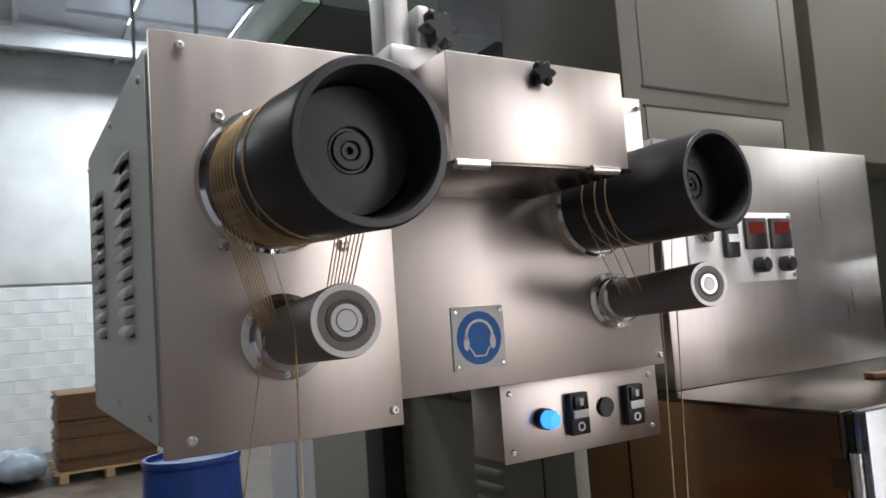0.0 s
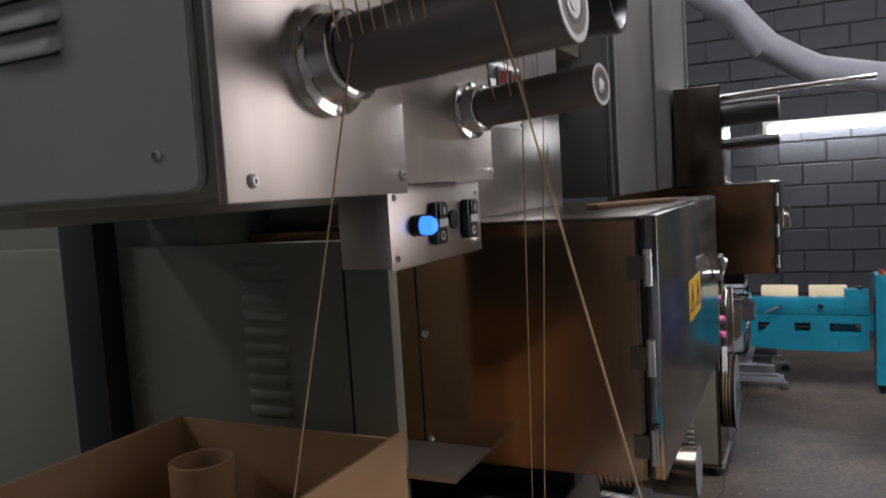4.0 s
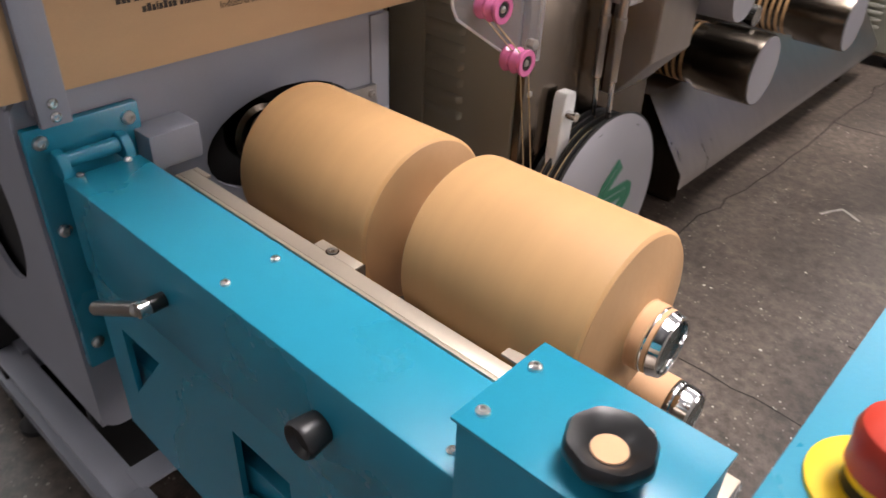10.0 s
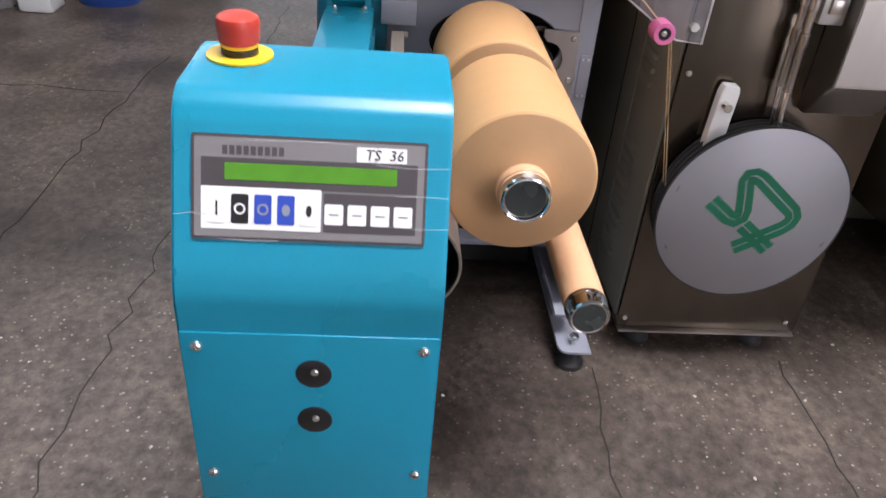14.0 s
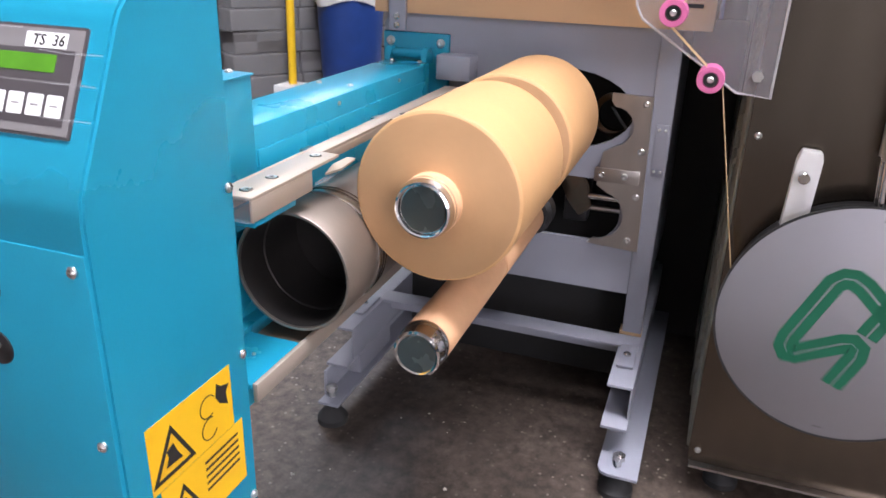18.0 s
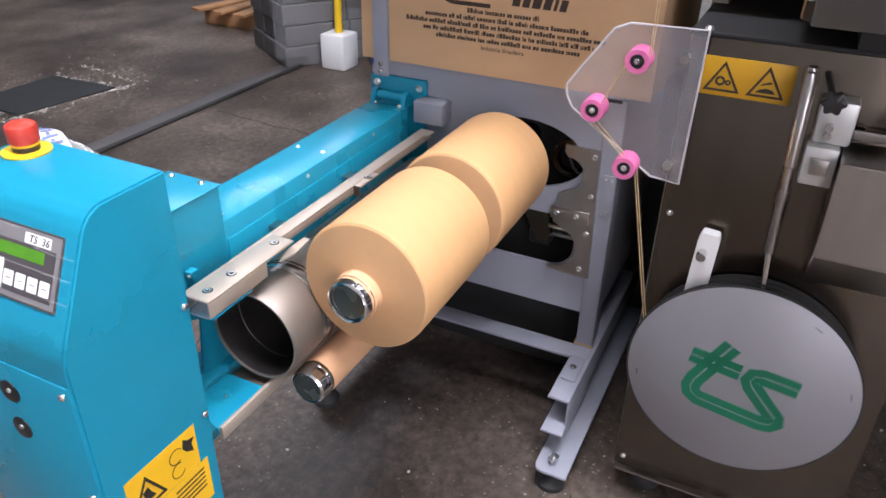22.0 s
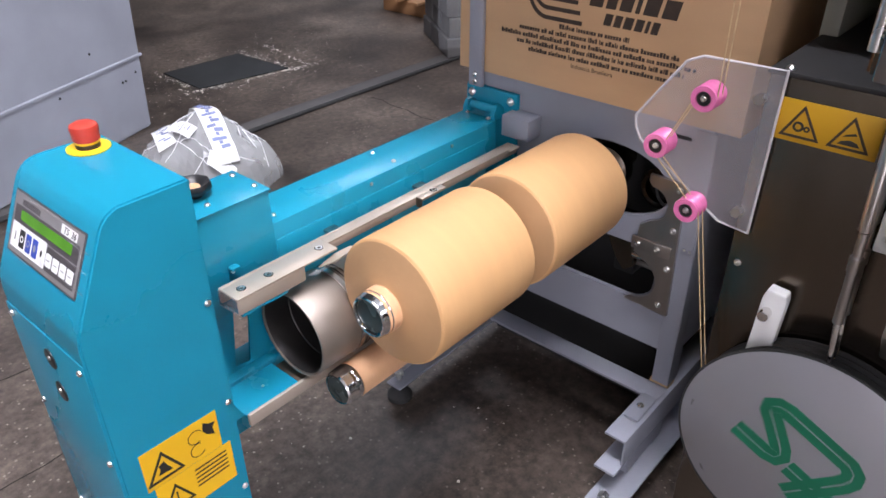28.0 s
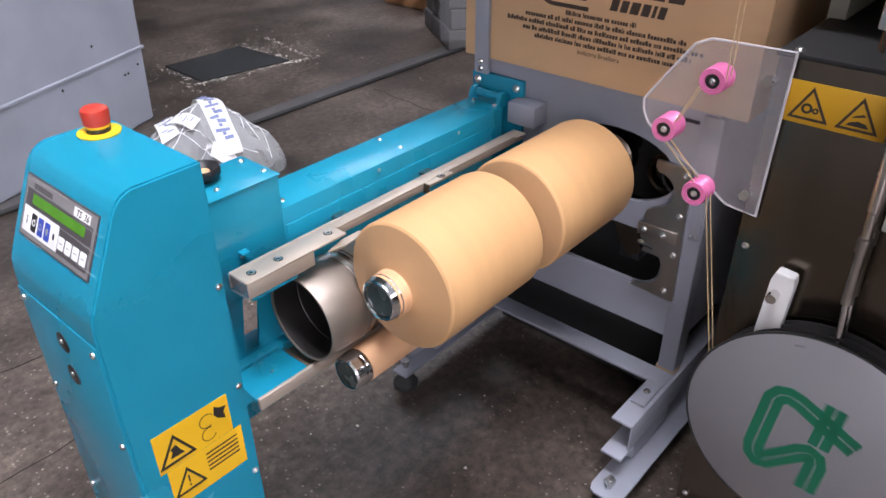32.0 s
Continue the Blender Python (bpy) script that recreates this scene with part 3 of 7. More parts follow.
def warning_triangle(cx, cy, s, to_world, parent, mark=None, mat=None):
    pts = [(cx - s / 2, cy - s * 0.4), (cx + s / 2, cy - s * 0.4), (cx, cy + s * 0.47)]
    part("triangle", ribbon(pts, s * 0.075, to_world, 0.0008, closed=True), mat or INK, parent)
    if mark == "bar":
        part("mark", patch([(cx - s * 0.03, cy + s * 0.18), (cx + s * 0.03, cy + s * 0.18), (cx + s * 0.02, cy - s * 0.12), (cx - s * 0.02, cy - s * 0.12)], to_world, 0.0008), INK, parent)
        part("mark", patch(ring_points(cx, cy - s * 0.22, s * 0.035, seg=10), to_world, 0.0008), INK, parent)
    elif mark == "gears":
        part("mark", ribbon(ring_points(cx - s * 0.07, cy - s * 0.1, s * 0.12, seg=14), s * 0.07, to_world, 0.0008, closed=True), INK, parent)
        part("mark", ribbon(ring_points(cx + s * 0.17, cy - s * 0.13, s * 0.065, seg=12), s * 0.05, to_world, 0.0008, closed=True), INK, parent)
    elif mark == "heat":
        part("mark", patch([(cx - s * 0.3, cy - s * 0.3), (cx + s * 0.3, cy - s * 0.3), (cx + s * 0.2, cy - s * 0.18), (cx, cy - s * 0.14), (cx - s * 0.2, cy - s * 0.2)], to_world, 0.0008), INK, parent)
        part("mark", patch([(cx - s * 0.2, cy - s * 0.08), (cx + s * 0.17, cy + s * 0.02), (cx + s * 0.1, cy + s * 0.08), (cx - s * 0.12, cy)], to_world, 0.0008), INK, parent)
    elif mark == "crush":
        part("mark", patch([(cx - s * 0.22, cy - s * 0.25), (cx + s * 0.2, cy - s * 0.22), (cx + s * 0.12, cy - s * 0.05), (cx + s * 0.16, cy + s * 0.08), (cx - s * 0.02, cy + s * 0.16), (cx - s * 0.1, cy - s * 0.05)], to_world, 0.0008), INK, parent)


def levelling_foot(x, y, top, parent):
    foot = part("foot", turned([(0, 0), (0, 0.032), (0.012, 0.032), (0.028, 0.02), (0.034, 0.012), (0.034, 0)], (x, y, 0), (0, 0, 1), 24), RUBBER, parent, "black rubber levelling foot")
    part("foot_bolt", rod((x, y, 0.03), (x, y, top), 0.006, 12), ZINC, foot)
    part("foot_nut", rod((x, y, top - 0.012), (x, y, top - 0.003), 0.012, 6), ZINC, foot)


def build_control_box(w):
    prof = [(0.838, 0.07), (1.03, 0.07), (1.03, 0.735), (1.027, 0.755), (1.018, 0.775), (0.9706, 0.8765), (0.9645, 0.888), (0.954, 0.8985), (0.939, 0.905), (0.838, 0.906)]
    cb = part("control_box", plate(prof, "y", -0.06, 0.174, 0.003), TEAL, w, "teal painted sheet-metal control housing")
    part("front_cover", box(1.0302, 1.0325, -0.058, 0.172, 0.08, 0.709, 0.001), TEAL, cb)
    for y in (-0.044, 0.159):
        for z in (0.694, 0.528, 0.3):
            screw((1.0325, y, z), (1, 0, 0), cb, 0.0055)
    for z in (0.713, 0.525, 0.336, 0.15):
        screw((0.848, 0.1745, z), (0, 1, 0), cb, 0.0055)
    for z in (0.664, 0.605):
        part("lock", turned([(0, 0.0), (0, 0.0165), (0.0012, 0.0165), (0.0018, 0.0155), (0.0012, 0.0)], (1.0325, 0.059, z), seg=28), BLACK, cb, "black key lock")
        part("lock_pin", rod((1.033, 0.06, z + 0.003), (1.0365, 0.06, z + 0.003), 0.0035, 12, 0.001), ZINC, cb)
    # emergency stop
    e = (0.876, -0.018)
    stop = part("emergency_stop", turned([(0, 0.016), (0.003, 0.016), (0.004, 0.0185), (0.012, 0.0185), (0.02, 0.0195), (0.025, 0.018), (0.028, 0.013), (0.029, 0.0)], (*e, 0.9165), (0, 0, 1), 40), RED, cb, "red mushroom push button")
    part("ring", turned([(0, 0.0), (0, 0.03), (0.002, 0.03), (0.0025, 0.028), (0.0025, 0)], (*e, 0.9062), (0, 0, 1), 48), YELLOW, stop, "yellow disc")
    part("collar", turned([(0, 0.0), (0, 0.0165), (0.006, 0.0165), (0.006, 0.015), (0.011, 0.015), (0.011, 0)], (*e, 0.9082), (0, 0, 1), 32), BLACK, stop)
    part("band", turned([(0, 0.0), (0, 0.0168), (0.003, 0.0168), (0.003, 0)], (*e, 0.9155), (0, 0, 1), 32), YELLOW, stop)
    # keypad, u from -0.043 to 0.153 and v from 0.016 to 0.1
    kp = part("keypad", patch(rounded(-0.0425, 0.1535, 0.02, 0.108, 0.002), slope, 0.0016), PANEL_DARK, cb, "membrane keypad with a green display")
    part("foil", patch(rounded(-0.04, 0.151, 0.0225, 0.1055, 0.001), slope, 0.0022), PANEL_GREY, kp)

    def kpos(fx, fy):
        return -0.04 + 0.191 * fx, 0.1055 - 0.083 * fy

    def field(name, x0, x1, y0, y1, h, mat, r=0.0012, label=""):
        a, b = kpos(x0, y1), kpos(x1, y0)
        return part(name, patch(rounded(a[0], b[0], a[1], b[1], r), slope, h), mat, kp, label)

    field("window", 0.03, 0.97, 0.2, 0.5, 0.0025, PANEL_DARK)
    field("display", 0.13, 0.88, 0.25, 0.42, 0.0029, LCD, label="green lit character display")
    field("key_field", 0.03, 0.55, 0.49, 0.92, 0.0026, WHITE)
    field("key_field", 0.56, 0.97, 0.52, 0.92, 0.0025, PANEL_DARK)
    for i, (m, inner) in enumerate(((WHITE, INK), (BLACK, WHITE), (KEY_BLUE, GREY_PAINT), (KEY_BLUE, GREY_PAINT), (WHITE, INK))):
        x = 0.06 + 0.1 * i
        k = field("key", x, x + 0.075, 0.56, 0.86, 0.0031, m, 0.0018)
        c = kpos(x + 0.0375, 0.71)
        if i == 0:
            part("sign", patch([(c[0] - 0.0008, c[1] - 0.006), (c[0] + 0.0008, c[1] - 0.006), (c[0] + 0.0008, c[1] + 0.006), (c[0] - 0.0008, c[1] + 0.006)], slope, 0.0034), inner, kp)
        elif i in (1, 2):
            part("sign", ribbon(ring_points(c[0], c[1], 0.004, seg=16), 0.0016, slope, 0.0034, closed=True), inner, kp)
        else:
            part("sign", patch(ring_points(c[0], c[1], 0.0035 if i == 3 else 0.0025, 0.005, seg=10), slope, 0.0034), inner, kp)
    for i in range(4):
        x = 0.565 + 0.102 * i
        field("key", x, x + 0.083, 0.63, 0.84, 0.0031, WHITE, 0.0018)
        c = kpos(x + 0.0415, 0.735)
        part("sign", patch([(c[0] - 0.004, c[1] - 0.0006), (c[0] + 0.004, c[1] - 0.0006), (c[0] + 0.004, c[1] + 0.0006), (c[0] - 0.004, c[1] + 0.0006)], slope, 0.0033), PANEL_GREY, kp)
    a = kpos(0.12, 0.17)
    # maker's name as plain bars
    for i in range(9):
        u = a[0] + i * 0.0058
        part("name_bar", patch([(u, a[1]), (u + 0.0042, a[1]), (u + 0.0042, a[1] + 0.0075), (u, a[1] + 0.0075)], slope, 0.0025), PANEL_DARK, kp)
    field("model_plate", 0.7, 0.92, 0.04, 0.19, 0.0026, WHITE)
    b = kpos(0.735, 0.165)
    m = Matrix.Translation(slope(b[0], b[1], 0.0027)) @ Matrix(((0, -0.423, 0.906, 0), (1, 0, 0, 0), (0, 0.906, 0.423, 0), (0, 0, 0, 1)))
    letters("TS  36", 0.0125, m, INK, kp, thick=0.0003, shear=0.15)
    # clear film over the keypad, with its creases
    for u0, u1, v, s in ((0.11, 0.172, 0.088, -0.002), (0.128, 0.172, 0.062, 0.001), (0.12, 0.173, 0.036, -0.001), (-0.056, -0.03, 0.04, 0.002), (0.0, 0.09, 0.1035, 0.0015), (-0.02, 0.03, 0.021, -0.001)):
        part("film_crease", ribbon([(u0, v), ((u0 + u1) / 2, v + s), (u1, v + s * 0.4)], 0.0011, lambda u, w_, h: slope(u, w_, 0.0036 + h), 0.0005), FOIL, kp, "shiny crease in the clear cover film")
    # warning labels on the side
    on = on_y(0.1742)
    lab = part("warning_label", patch([(1.0, 0.45), (0.872, 0.45), (0.872, 0.525), (1.0, 0.525)], on, 0.0006), SIGN_YELLOW, cb, "yellow warning label with black triangles")
    lab2 = part("warning_label", patch([(0.99, 0.37), (0.858, 0.37), (0.858, 0.449), (0.99, 0.449)], on, 0.0006), SIGN_YELLOW, cb, "yellow warning label with fine print")
    on2 = on_y(0.1748)
    warning_triangle(0.968, 0.482, 0.055, on2, lab, "crush")
    part("mark", ribbon(arc(0.912, 0.497, 0.0125, -120, 150), 0.0012, on2, 0.0006), INK, lab)
    part("mark", ribbon(arc(0.912, 0.471, 0.0125, -150, 120), 0.0012, on2, 0.0006), INK, lab)
    part("mark", patch([(0.893, 0.49), (0.88, 0.482), (0.882, 0.497), (0.876, 0.505), (0.888, 0.508), (0.896, 0.515), (0.899, 0.5)], on2, 0.0006), INK, lab)
    warning_triangle(0.96, 0.41, 0.05, on2, lab2, "bar")
    for i in range(5):
        z = 0.437 - i * 0.0085
        part("print_bar", patch([(0.925, z), (0.868, z), (0.868, z - 0.003), (0.925, z - 0.003)], on2, 0.0004), INK_BROWN, lab2)
    return cb


def build_winder():
    w = thing("yarn_winder", (0.4, 0.1, 0.0), "teal and grey two-spindle yarn winder with a control panel", "winder", "winders")
    part("back_plate", plate_holes(rounded(-0.04, 0.545, 0.285, 0.812, 0.03), [ring_points(0.333, 0.652, 0.141, 0.078), rounded(0.165, 0.47, 0.39, 0.52, 0.055)], "x", -0.012, 0.0), GREY_PAINT, w, "light grey painted plate with round openings", smooth=20)
    # added near-black box in place of the shade inside the housing
    part("interior_shade", box(-0.4, -0.13, -0.02, 0.53, 0.3, 0.8), DARK, w)
    part("side_sheet", plate_holes([(-0.42, 0.285), (-0.013, 0.285), (-0.013, 0.809), (-0.42, 0.809)], [ring_points(-0.2, 0.6, 0.09, 0.13)], "y", -0.038, -0.03), GREY_PAINT, w, smooth=0)
    part("side_sheet", box(-0.42, -0.013, 0.535, 0.543, 0.285, 0.809), GREY_PAINT, w)
    part("top_sheet", box(-0.42, -0.013, -0.029, 0.534, 0.80, 0.809), GREY_PAINT, w)
    part("corner_post", box(-0.045, 0.0035, 0.505, 0.5445, 0.20, 0.8, 0.002), GREY_PAINT, w)
    # bearing bracket beside the spindles
    cut = [(0.432, 0.692), (0.507, 0.69), (0.514, 0.384), (0.412, 0.389)] + arc(0.428, 0.45, 0.05, -95, 75, 12) + [(0.42, 0.512), (0.426, 0.577)] + arc(0.44, 0.629, 0.038, -80, 90, 10) + [(0.432, 0.677)]
    part("bracket", plate(cut, "x", 0.004, 0.012), STEEL, w, "bare steel bearing bracket with rounded cut-outs", smooth=20)
    part("bearing_ring", turned([(0, 0.044), (0.018, 0.044), (0.02, 0.04), (0.02, 0.032), (0.0, 0.032)], (-0.055, 0.435, 0.642), seg=32), STEEL_DARK, w)
    part("bearing_arm", box(-0.05, -0.03, 0.2, 0.42, 0.53, 0.57, 0.004), STEEL_DARK, w)
    part("swing_arm", plate([(0.3, 0.585), (0.33, 0.6), (0.4, 0.5), (0.41, 0.45), (0.385, 0.43), (0.36, 0.46)], "x", -0.04, -0.022, 0.003), STEEL_DARK, w, "worn steel swing arm")
    part("bearing_block", box(-0.09, -0.045, 0.35, 0.4, 0.41, 0.5, 0.006), BLACK, w)
    part("guide_rod", rod((-0.03, 0.36, 0.475), (-0.03, 0.47, 0.475), 0.008, 14), CHROME, w)
    part("guide_rod", rod((-0.06, 0.36, 0.44), (-0.06, 0.47, 0.44), 0.006, 14), STEEL, w)
    part("side_bracket", box(0.0005, 0.006, 0.518, 0.542, 0.54, 0.64, 0.001), GREY_PAINT, w)
    for y, z in ((0.524, 0.63), (0.536, 0.63), (0.524, 0.55), (0.536, 0.55)):
        screw((0.006, y, z), (1, 0, 0), w, 0.003, "bolt")
    part("cable_loop", tube([(-0.02, 0.43, 0.66), (0.0, 0.45, 0.64), (-0.01, 0.47, 0.615), (-0.04, 0.46, 0.6)], 0.003, 8), RUBBER, w)
    part("bracket_strap", box(0.012, 0.017, 0.415, 0.5, 0.521, 0.548, 0.001), STEEL, w)
    for y, z in ((0.428, 0.535), (0.472, 0.535), (0.498, 0.496), (0.492, 0.405), (0.496, 0.676), (0.497, 0.586)):
        screw((0.017 if 0.53 < z < 0.54 else 0.012, y, z), (1, 0, 0), w, 0.007, "bolt")
    part("spindle_chuck", turned([(0, 0.05), (0.03, 0.05), (0.035, 0.042), (0.07, 0.042), (0.075, 0.034), (0.085, 0.034)], (-0.06, ROLL_Y, ROLL_Z), seg=32), STEEL_DARK, w)
    part("chuck_ring", turned([(0, 0.034), (0, 0.0445), (0.003, 0.0455), (0.012, 0.0455), (0.015, 0.0445), (0.015, 0.034)], (-0.02, ROLL_Y, ROLL_Z), seg=40), CHROME, w, "bright steel chuck ring")
    part("spindle", rod((-0.13, ROLL_Y, ROLL_Z), (0.64, ROLL_Y, ROLL_Z), 0.022, 24), STEEL_DARK, w)
    ring = part("middle_chuck", turned([(0, 0.02), (0, 0.0365), (0.009, 0.0365), (0.009, 0.02)], (0.3545, ROLL_Y, ROLL_Z), seg=40), CHROME, w, "slotted chrome chuck ring")
    for k in range(14):
        a = 2 * math.pi * k / 14
        part("slot", rod((0.357, ROLL_Y + 0.0352 * math.cos(a), ROLL_Z + 0.0352 * math.sin(a)), (0.362, ROLL_Y + 0.0352 * math.cos(a), ROLL_Z + 0.0352 * math.sin(a)), 0.0024, 8), DARK, ring)
    part("chuck_cap", turned([(0, 0.0), (0, 0.036), (0.004, 0.0375), (0.009, 0.036), (0.012, 0.0375), (0.017, 0.036), (0.02, 0.0355), (0.022, 0.0348), (0.0235, 0.0325), (0.0225, 0.0305), (0.017, 0.0298), (0.017, 0.0)], (0.643, ROLL_Y, ROLL_Z), seg=56), CHROME, w, "polished chrome spindle cap")
    part("cap_face", turned([(0, 0), (0, 0.0288), (0.0012, 0.0284), (0.0012, 0)], (0.6602, ROLL_Y, ROLL_Z), seg=40), CAP_FACE, w)
    # hinge and arm
    part("hinge_plate", box(0.0005, 0.014, -0.036, 0.104, 0.42, 0.776, 0.003), TEAL, w)
    for y, z in ((-0.019, 0.758), (0.088, 0.758), (-0.019, 0.64), (-0.019, 0.46)):
        screw((0.014, y, z), (1, 0, 0), w, 0.009, "bolt")
    part("hinge_knuckle", rod((0.034, -0.004, 0.738), (0.034, 0.06, 0.738), 0.0095, 20, 0.001), TEAL, w)
    for y in (-0.016, 0.0605):
        part("hinge_lug", plate([(0.014, 0.72), (0.052, 0.72), (0.052, 0.735), (0.043, 0.75), (0.028, 0.752), (0.014, 0.74)], "y", y, y + 0.0115, 0.001), TEAL, w)
    part("small_block", box(0.0005, 0.05, 0.092, 0.162, 0.694, 0.741, 0.002), GREY_PAINT, w)
    screw((0.03, 0.156, 0.715), (0, 1, 0), w, 0.006, "bolt")
    arm = part("arm", box(0.048, 0.66, -0.018, 0.078, 0.595, 0.7245, 0.003), TEAL, w, "teal painted box arm")
    part("arm_cover", box(0.07, 0.652, 0.0785, 0.0815, 0.60, 0.693, 0.001), TEAL, arm)
    part("lower_cover", plate_holes([(0.05, 0.33), (0.3, 0.31), (0.72, 0.31), (0.80, 0.33), (0.80, 0.594), (0.05, 0.594)], [[(0.1, 0.53), (0.19, 0.53), (0.1, 0.42)], [(0.34, 0.53), (0.44, 0.53), (0.44, 0.47), (0.34, 0.42)], [(0.56, 0.53), (0.75, 0.53), (0.75, 0.43), (0.56, 0.43)]], "y", -0.0145, -0.0065), TEAL, arm, smooth=0)
    for x, y in ((0.055, 0.001), (0.055, 0.0595), (0.349, 0.0), (0.349, 0.0575), (0.637, 0.056), (0.637, 0.0)):
        screw((x, y, 0.7245), (0, 0, 1), arm, 0.0052)
    for x in (0.2, 0.43):
        screw((x, 0.0785, 0.713), (0, 1, 0), arm, 0.004)
        part("clip", box(x + 0.1, x + 0.125, 0.0817, 0.097, 0.668, 0.671), STEEL, arm)
    lever = part("lever", rod((0.25, -0.014, 0.662), (0.25, -0.035, 0.662), 0.009, 16), BLACK, arm)
    part("lever_pivot", turned([(0, 0), (0, 0.009), (0.012, 0.009), (0.012, 0)], (0.25, -0.048, 0.662), (0, 1, 0), 16), ZINC, lever)
    part("lever_grip", rod((0.245, -0.044, 0.66), (0.145, -0.052, 0.61), 0.0085, 18, 0.003), STEEL, lever, "bare metal clamping lever")
    knob = part("side_knob", turned([(0, 0), (0, 0.016), (0.022, 0.019), (0.026, 0.017), (0.02, 0.012), (0.02, 0)], (0.505, -0.018, 0.665), (0, -1, 0), 28), BLACK, arm)
    eb = part("end_block", box(0.655, 0.80, -0.02, 0.0785, 0.6, 0.789, 0.0015), TEAL, w)
    part("lid", box(0.652, 0.802, -0.023, 0.081, 0.7865, 0.7895, 0.0008), TEAL, eb)
    for x, y in ((0.665, -0.005), (0.664, 0.0535), (0.753, 0.054)):
        screw((x, y, 0.7895), (0, 0, 1), eb, 0.0055)
    hk = turned([(0, 0), (0, 0.012), (0.008, 0.014), (0.011, 0.026), (0.015, 0.0285), (0.022, 0.0285), (0.0255, 0.0265), (0.0235, 0.021), (0.0165, 0.0125), (0.0165, 0)], (0.748, 0.012, 0.7895), (0, 0, 1), 64)
    for v in hk.verts:
        d = Vector((v.co.x - 0.748, v.co.y - 0.012))
        if d.length > 0.024:
            s = 1 + 0.022 * math.cos(8 * math.atan2(d.y, d.x))
            v.co.x, v.co.y = 0.748 + d.x * s, 0.012 + d.y * s
    hw = part("hand_knob", hk, BLACK, eb, "black lobed hand knob")
    part("knob_insert", turned([(0, 0), (0, 0.0118), (0.001, 0.0115), (0.0014, 0)], (0.748, 0.012, 0.8061), (0, 0, 1), 32), CARD_TUBE, hw, "orange disc insert")
    # traverse rail
    rl = part("rail", box(0.055, 0.795, 0.114, 0.119, 0.657, 0.684, 0.0008), RAIL_STEEL, w, "satin steel traverse rail")
    part("rail_flange", box(0.055, 0.5938, 0.1192, 0.139, 0.680, 0.684, 0.0008), RAIL_STEEL, rl)
    part("flange_lip", box(0.055, 0.5938, 0.1365, 0.139, 0.668, 0.6798, 0.0005), RAIL_STEEL, rl)
    part("rail_top", box(0.594, 0.795, 0.1192, 0.164, 0.680, 0.684, 0.001), RAIL_STEEL, rl)
    part("rail_lip", box(0.665, 0.795, 0.1605, 0.164, 0.655, 0.6798, 0.0008), RAIL_STEEL, rl)
    part("rail_end", box(0.7952, 0.7975, 0.116, 0.162, 0.655, 0.682), PLEXI, rl, "clear plastic end piece")
    part("rail_tab", box(0.303, 0.372, 0.1392, 0.153, 0.680, 0.684, 0.001), RAIL_STEEL, rl)
    part("rail_tab", box(0.055, 0.087, 0.1392, 0.147, 0.680, 0.684, 0.001), RAIL_STEEL, rl)
    part("slide", plate([(0.56, 0.158), (0.6, 0.157), (0.64, 0.168), (0.61, 0.176), (0.56, 0.17)], "z", 0.668, 0.671), RAIL_STEEL, rl)
    part("slide_lip", plate([(0.6, 0.1645), (0.66, 0.165), (0.65, 0.172), (0.61, 0.17)], "z", 0.661, 0.6645), PLEXI, rl)
    for x, y in ((0.772, 0.142), (0.72, 0.142), (0.615, 0.141), (0.33, 0.144)):
        part("countersink", turned([(0, 0.0), (0, 0.0078), (0.0003, 0.0076), (0.0003, 0)], (x, y, 0.6841), (0, 0, 1), 18), STEEL_DARK, rl)
        part("rail_screw", turned([(0.0, 0.006), (0.0008, 0.006), (0.0008, 0.0035), (-0.0008, 0.003), (-0.0008, 0)], (x, y, 0.6846), (0, 0, 1), 14), ZINC, rl)
    part("tab_fold", box(0.3722, 0.3745, 0.1392, 0.153, 0.664, 0.684, 0.0005), SLOT_STEEL, rl)
    for x in (0.2, 0.335, 0.36, 0.46):
        screw((x, 0.1138, 0.672), (0, -1, 0), rl, 0.0045)
    part("rail_bracket", box(0.70, 0.79, 0.1, 0.1138, 0.645, 0.672, 0.001), TEAL, rl)
    # drive drum
    r = 0.0812
    dc = (0.1458, 0.5523)
    dr = part("drum", turned([(0, 0), (0, r - 0.001), (0.535, r - 0.001), (0.54, r), (0.613, r), (0.615, r - 0.001), (0.615, r - 0.004), (0.475, r - 0.005), (0.475, 0)], (0.08, *dc), seg=72), DRUM_STEEL, w, "hollow steel friction drum")
    part("bore", turned([(0.477, 0.0), (0.477, r - 0.008), (0.56, r - 0.008), (0.562, r - 0.0065), (0.607, r - 0.0065), (0.612, r - 0.0052)], (0.08, *dc), seg=64), BORE, dr, "dark hollow inside of the drum")
    part("drum_band", turned([(0, r - 0.001), (0, r + 0.0012), (0.009, r + 0.0012), (0.009, r - 0.001)], (0.6, *dc), seg=72), ZINC, dr)
    for x in (0.583, 0.591):
        part("drum_line", turned([(0, r - 0.001), (0, r + 0.0003), (0.0016, r + 0.0003), (0.0016, r - 0.001)], (x, *dc), seg=72), STEEL_DARK, dr)
    # end bracket below the control box
    part("drum_wall", plate_holes([(0.585, 0.461), (0.836, 0.461), (0.836, 0.6), (0.585, 0.6)], [[(0.727, 0.466), (0.757, 0.472), (0.744, 0.582), (0.714, 0.57)]], "y", 0.052, 0.056), TEAL, w, "teal sheet with an upright slot", smooth=0)
    part("rail_support", box(0.7, 0.788, 0.12, 0.161, 0.6465, 0.6545, 0.001), TEAL, w)
    part("arm_tab", box(0.738, 0.753, 0.0817, 0.094, 0.684, 0.689, 0.0008), TEAL, w)
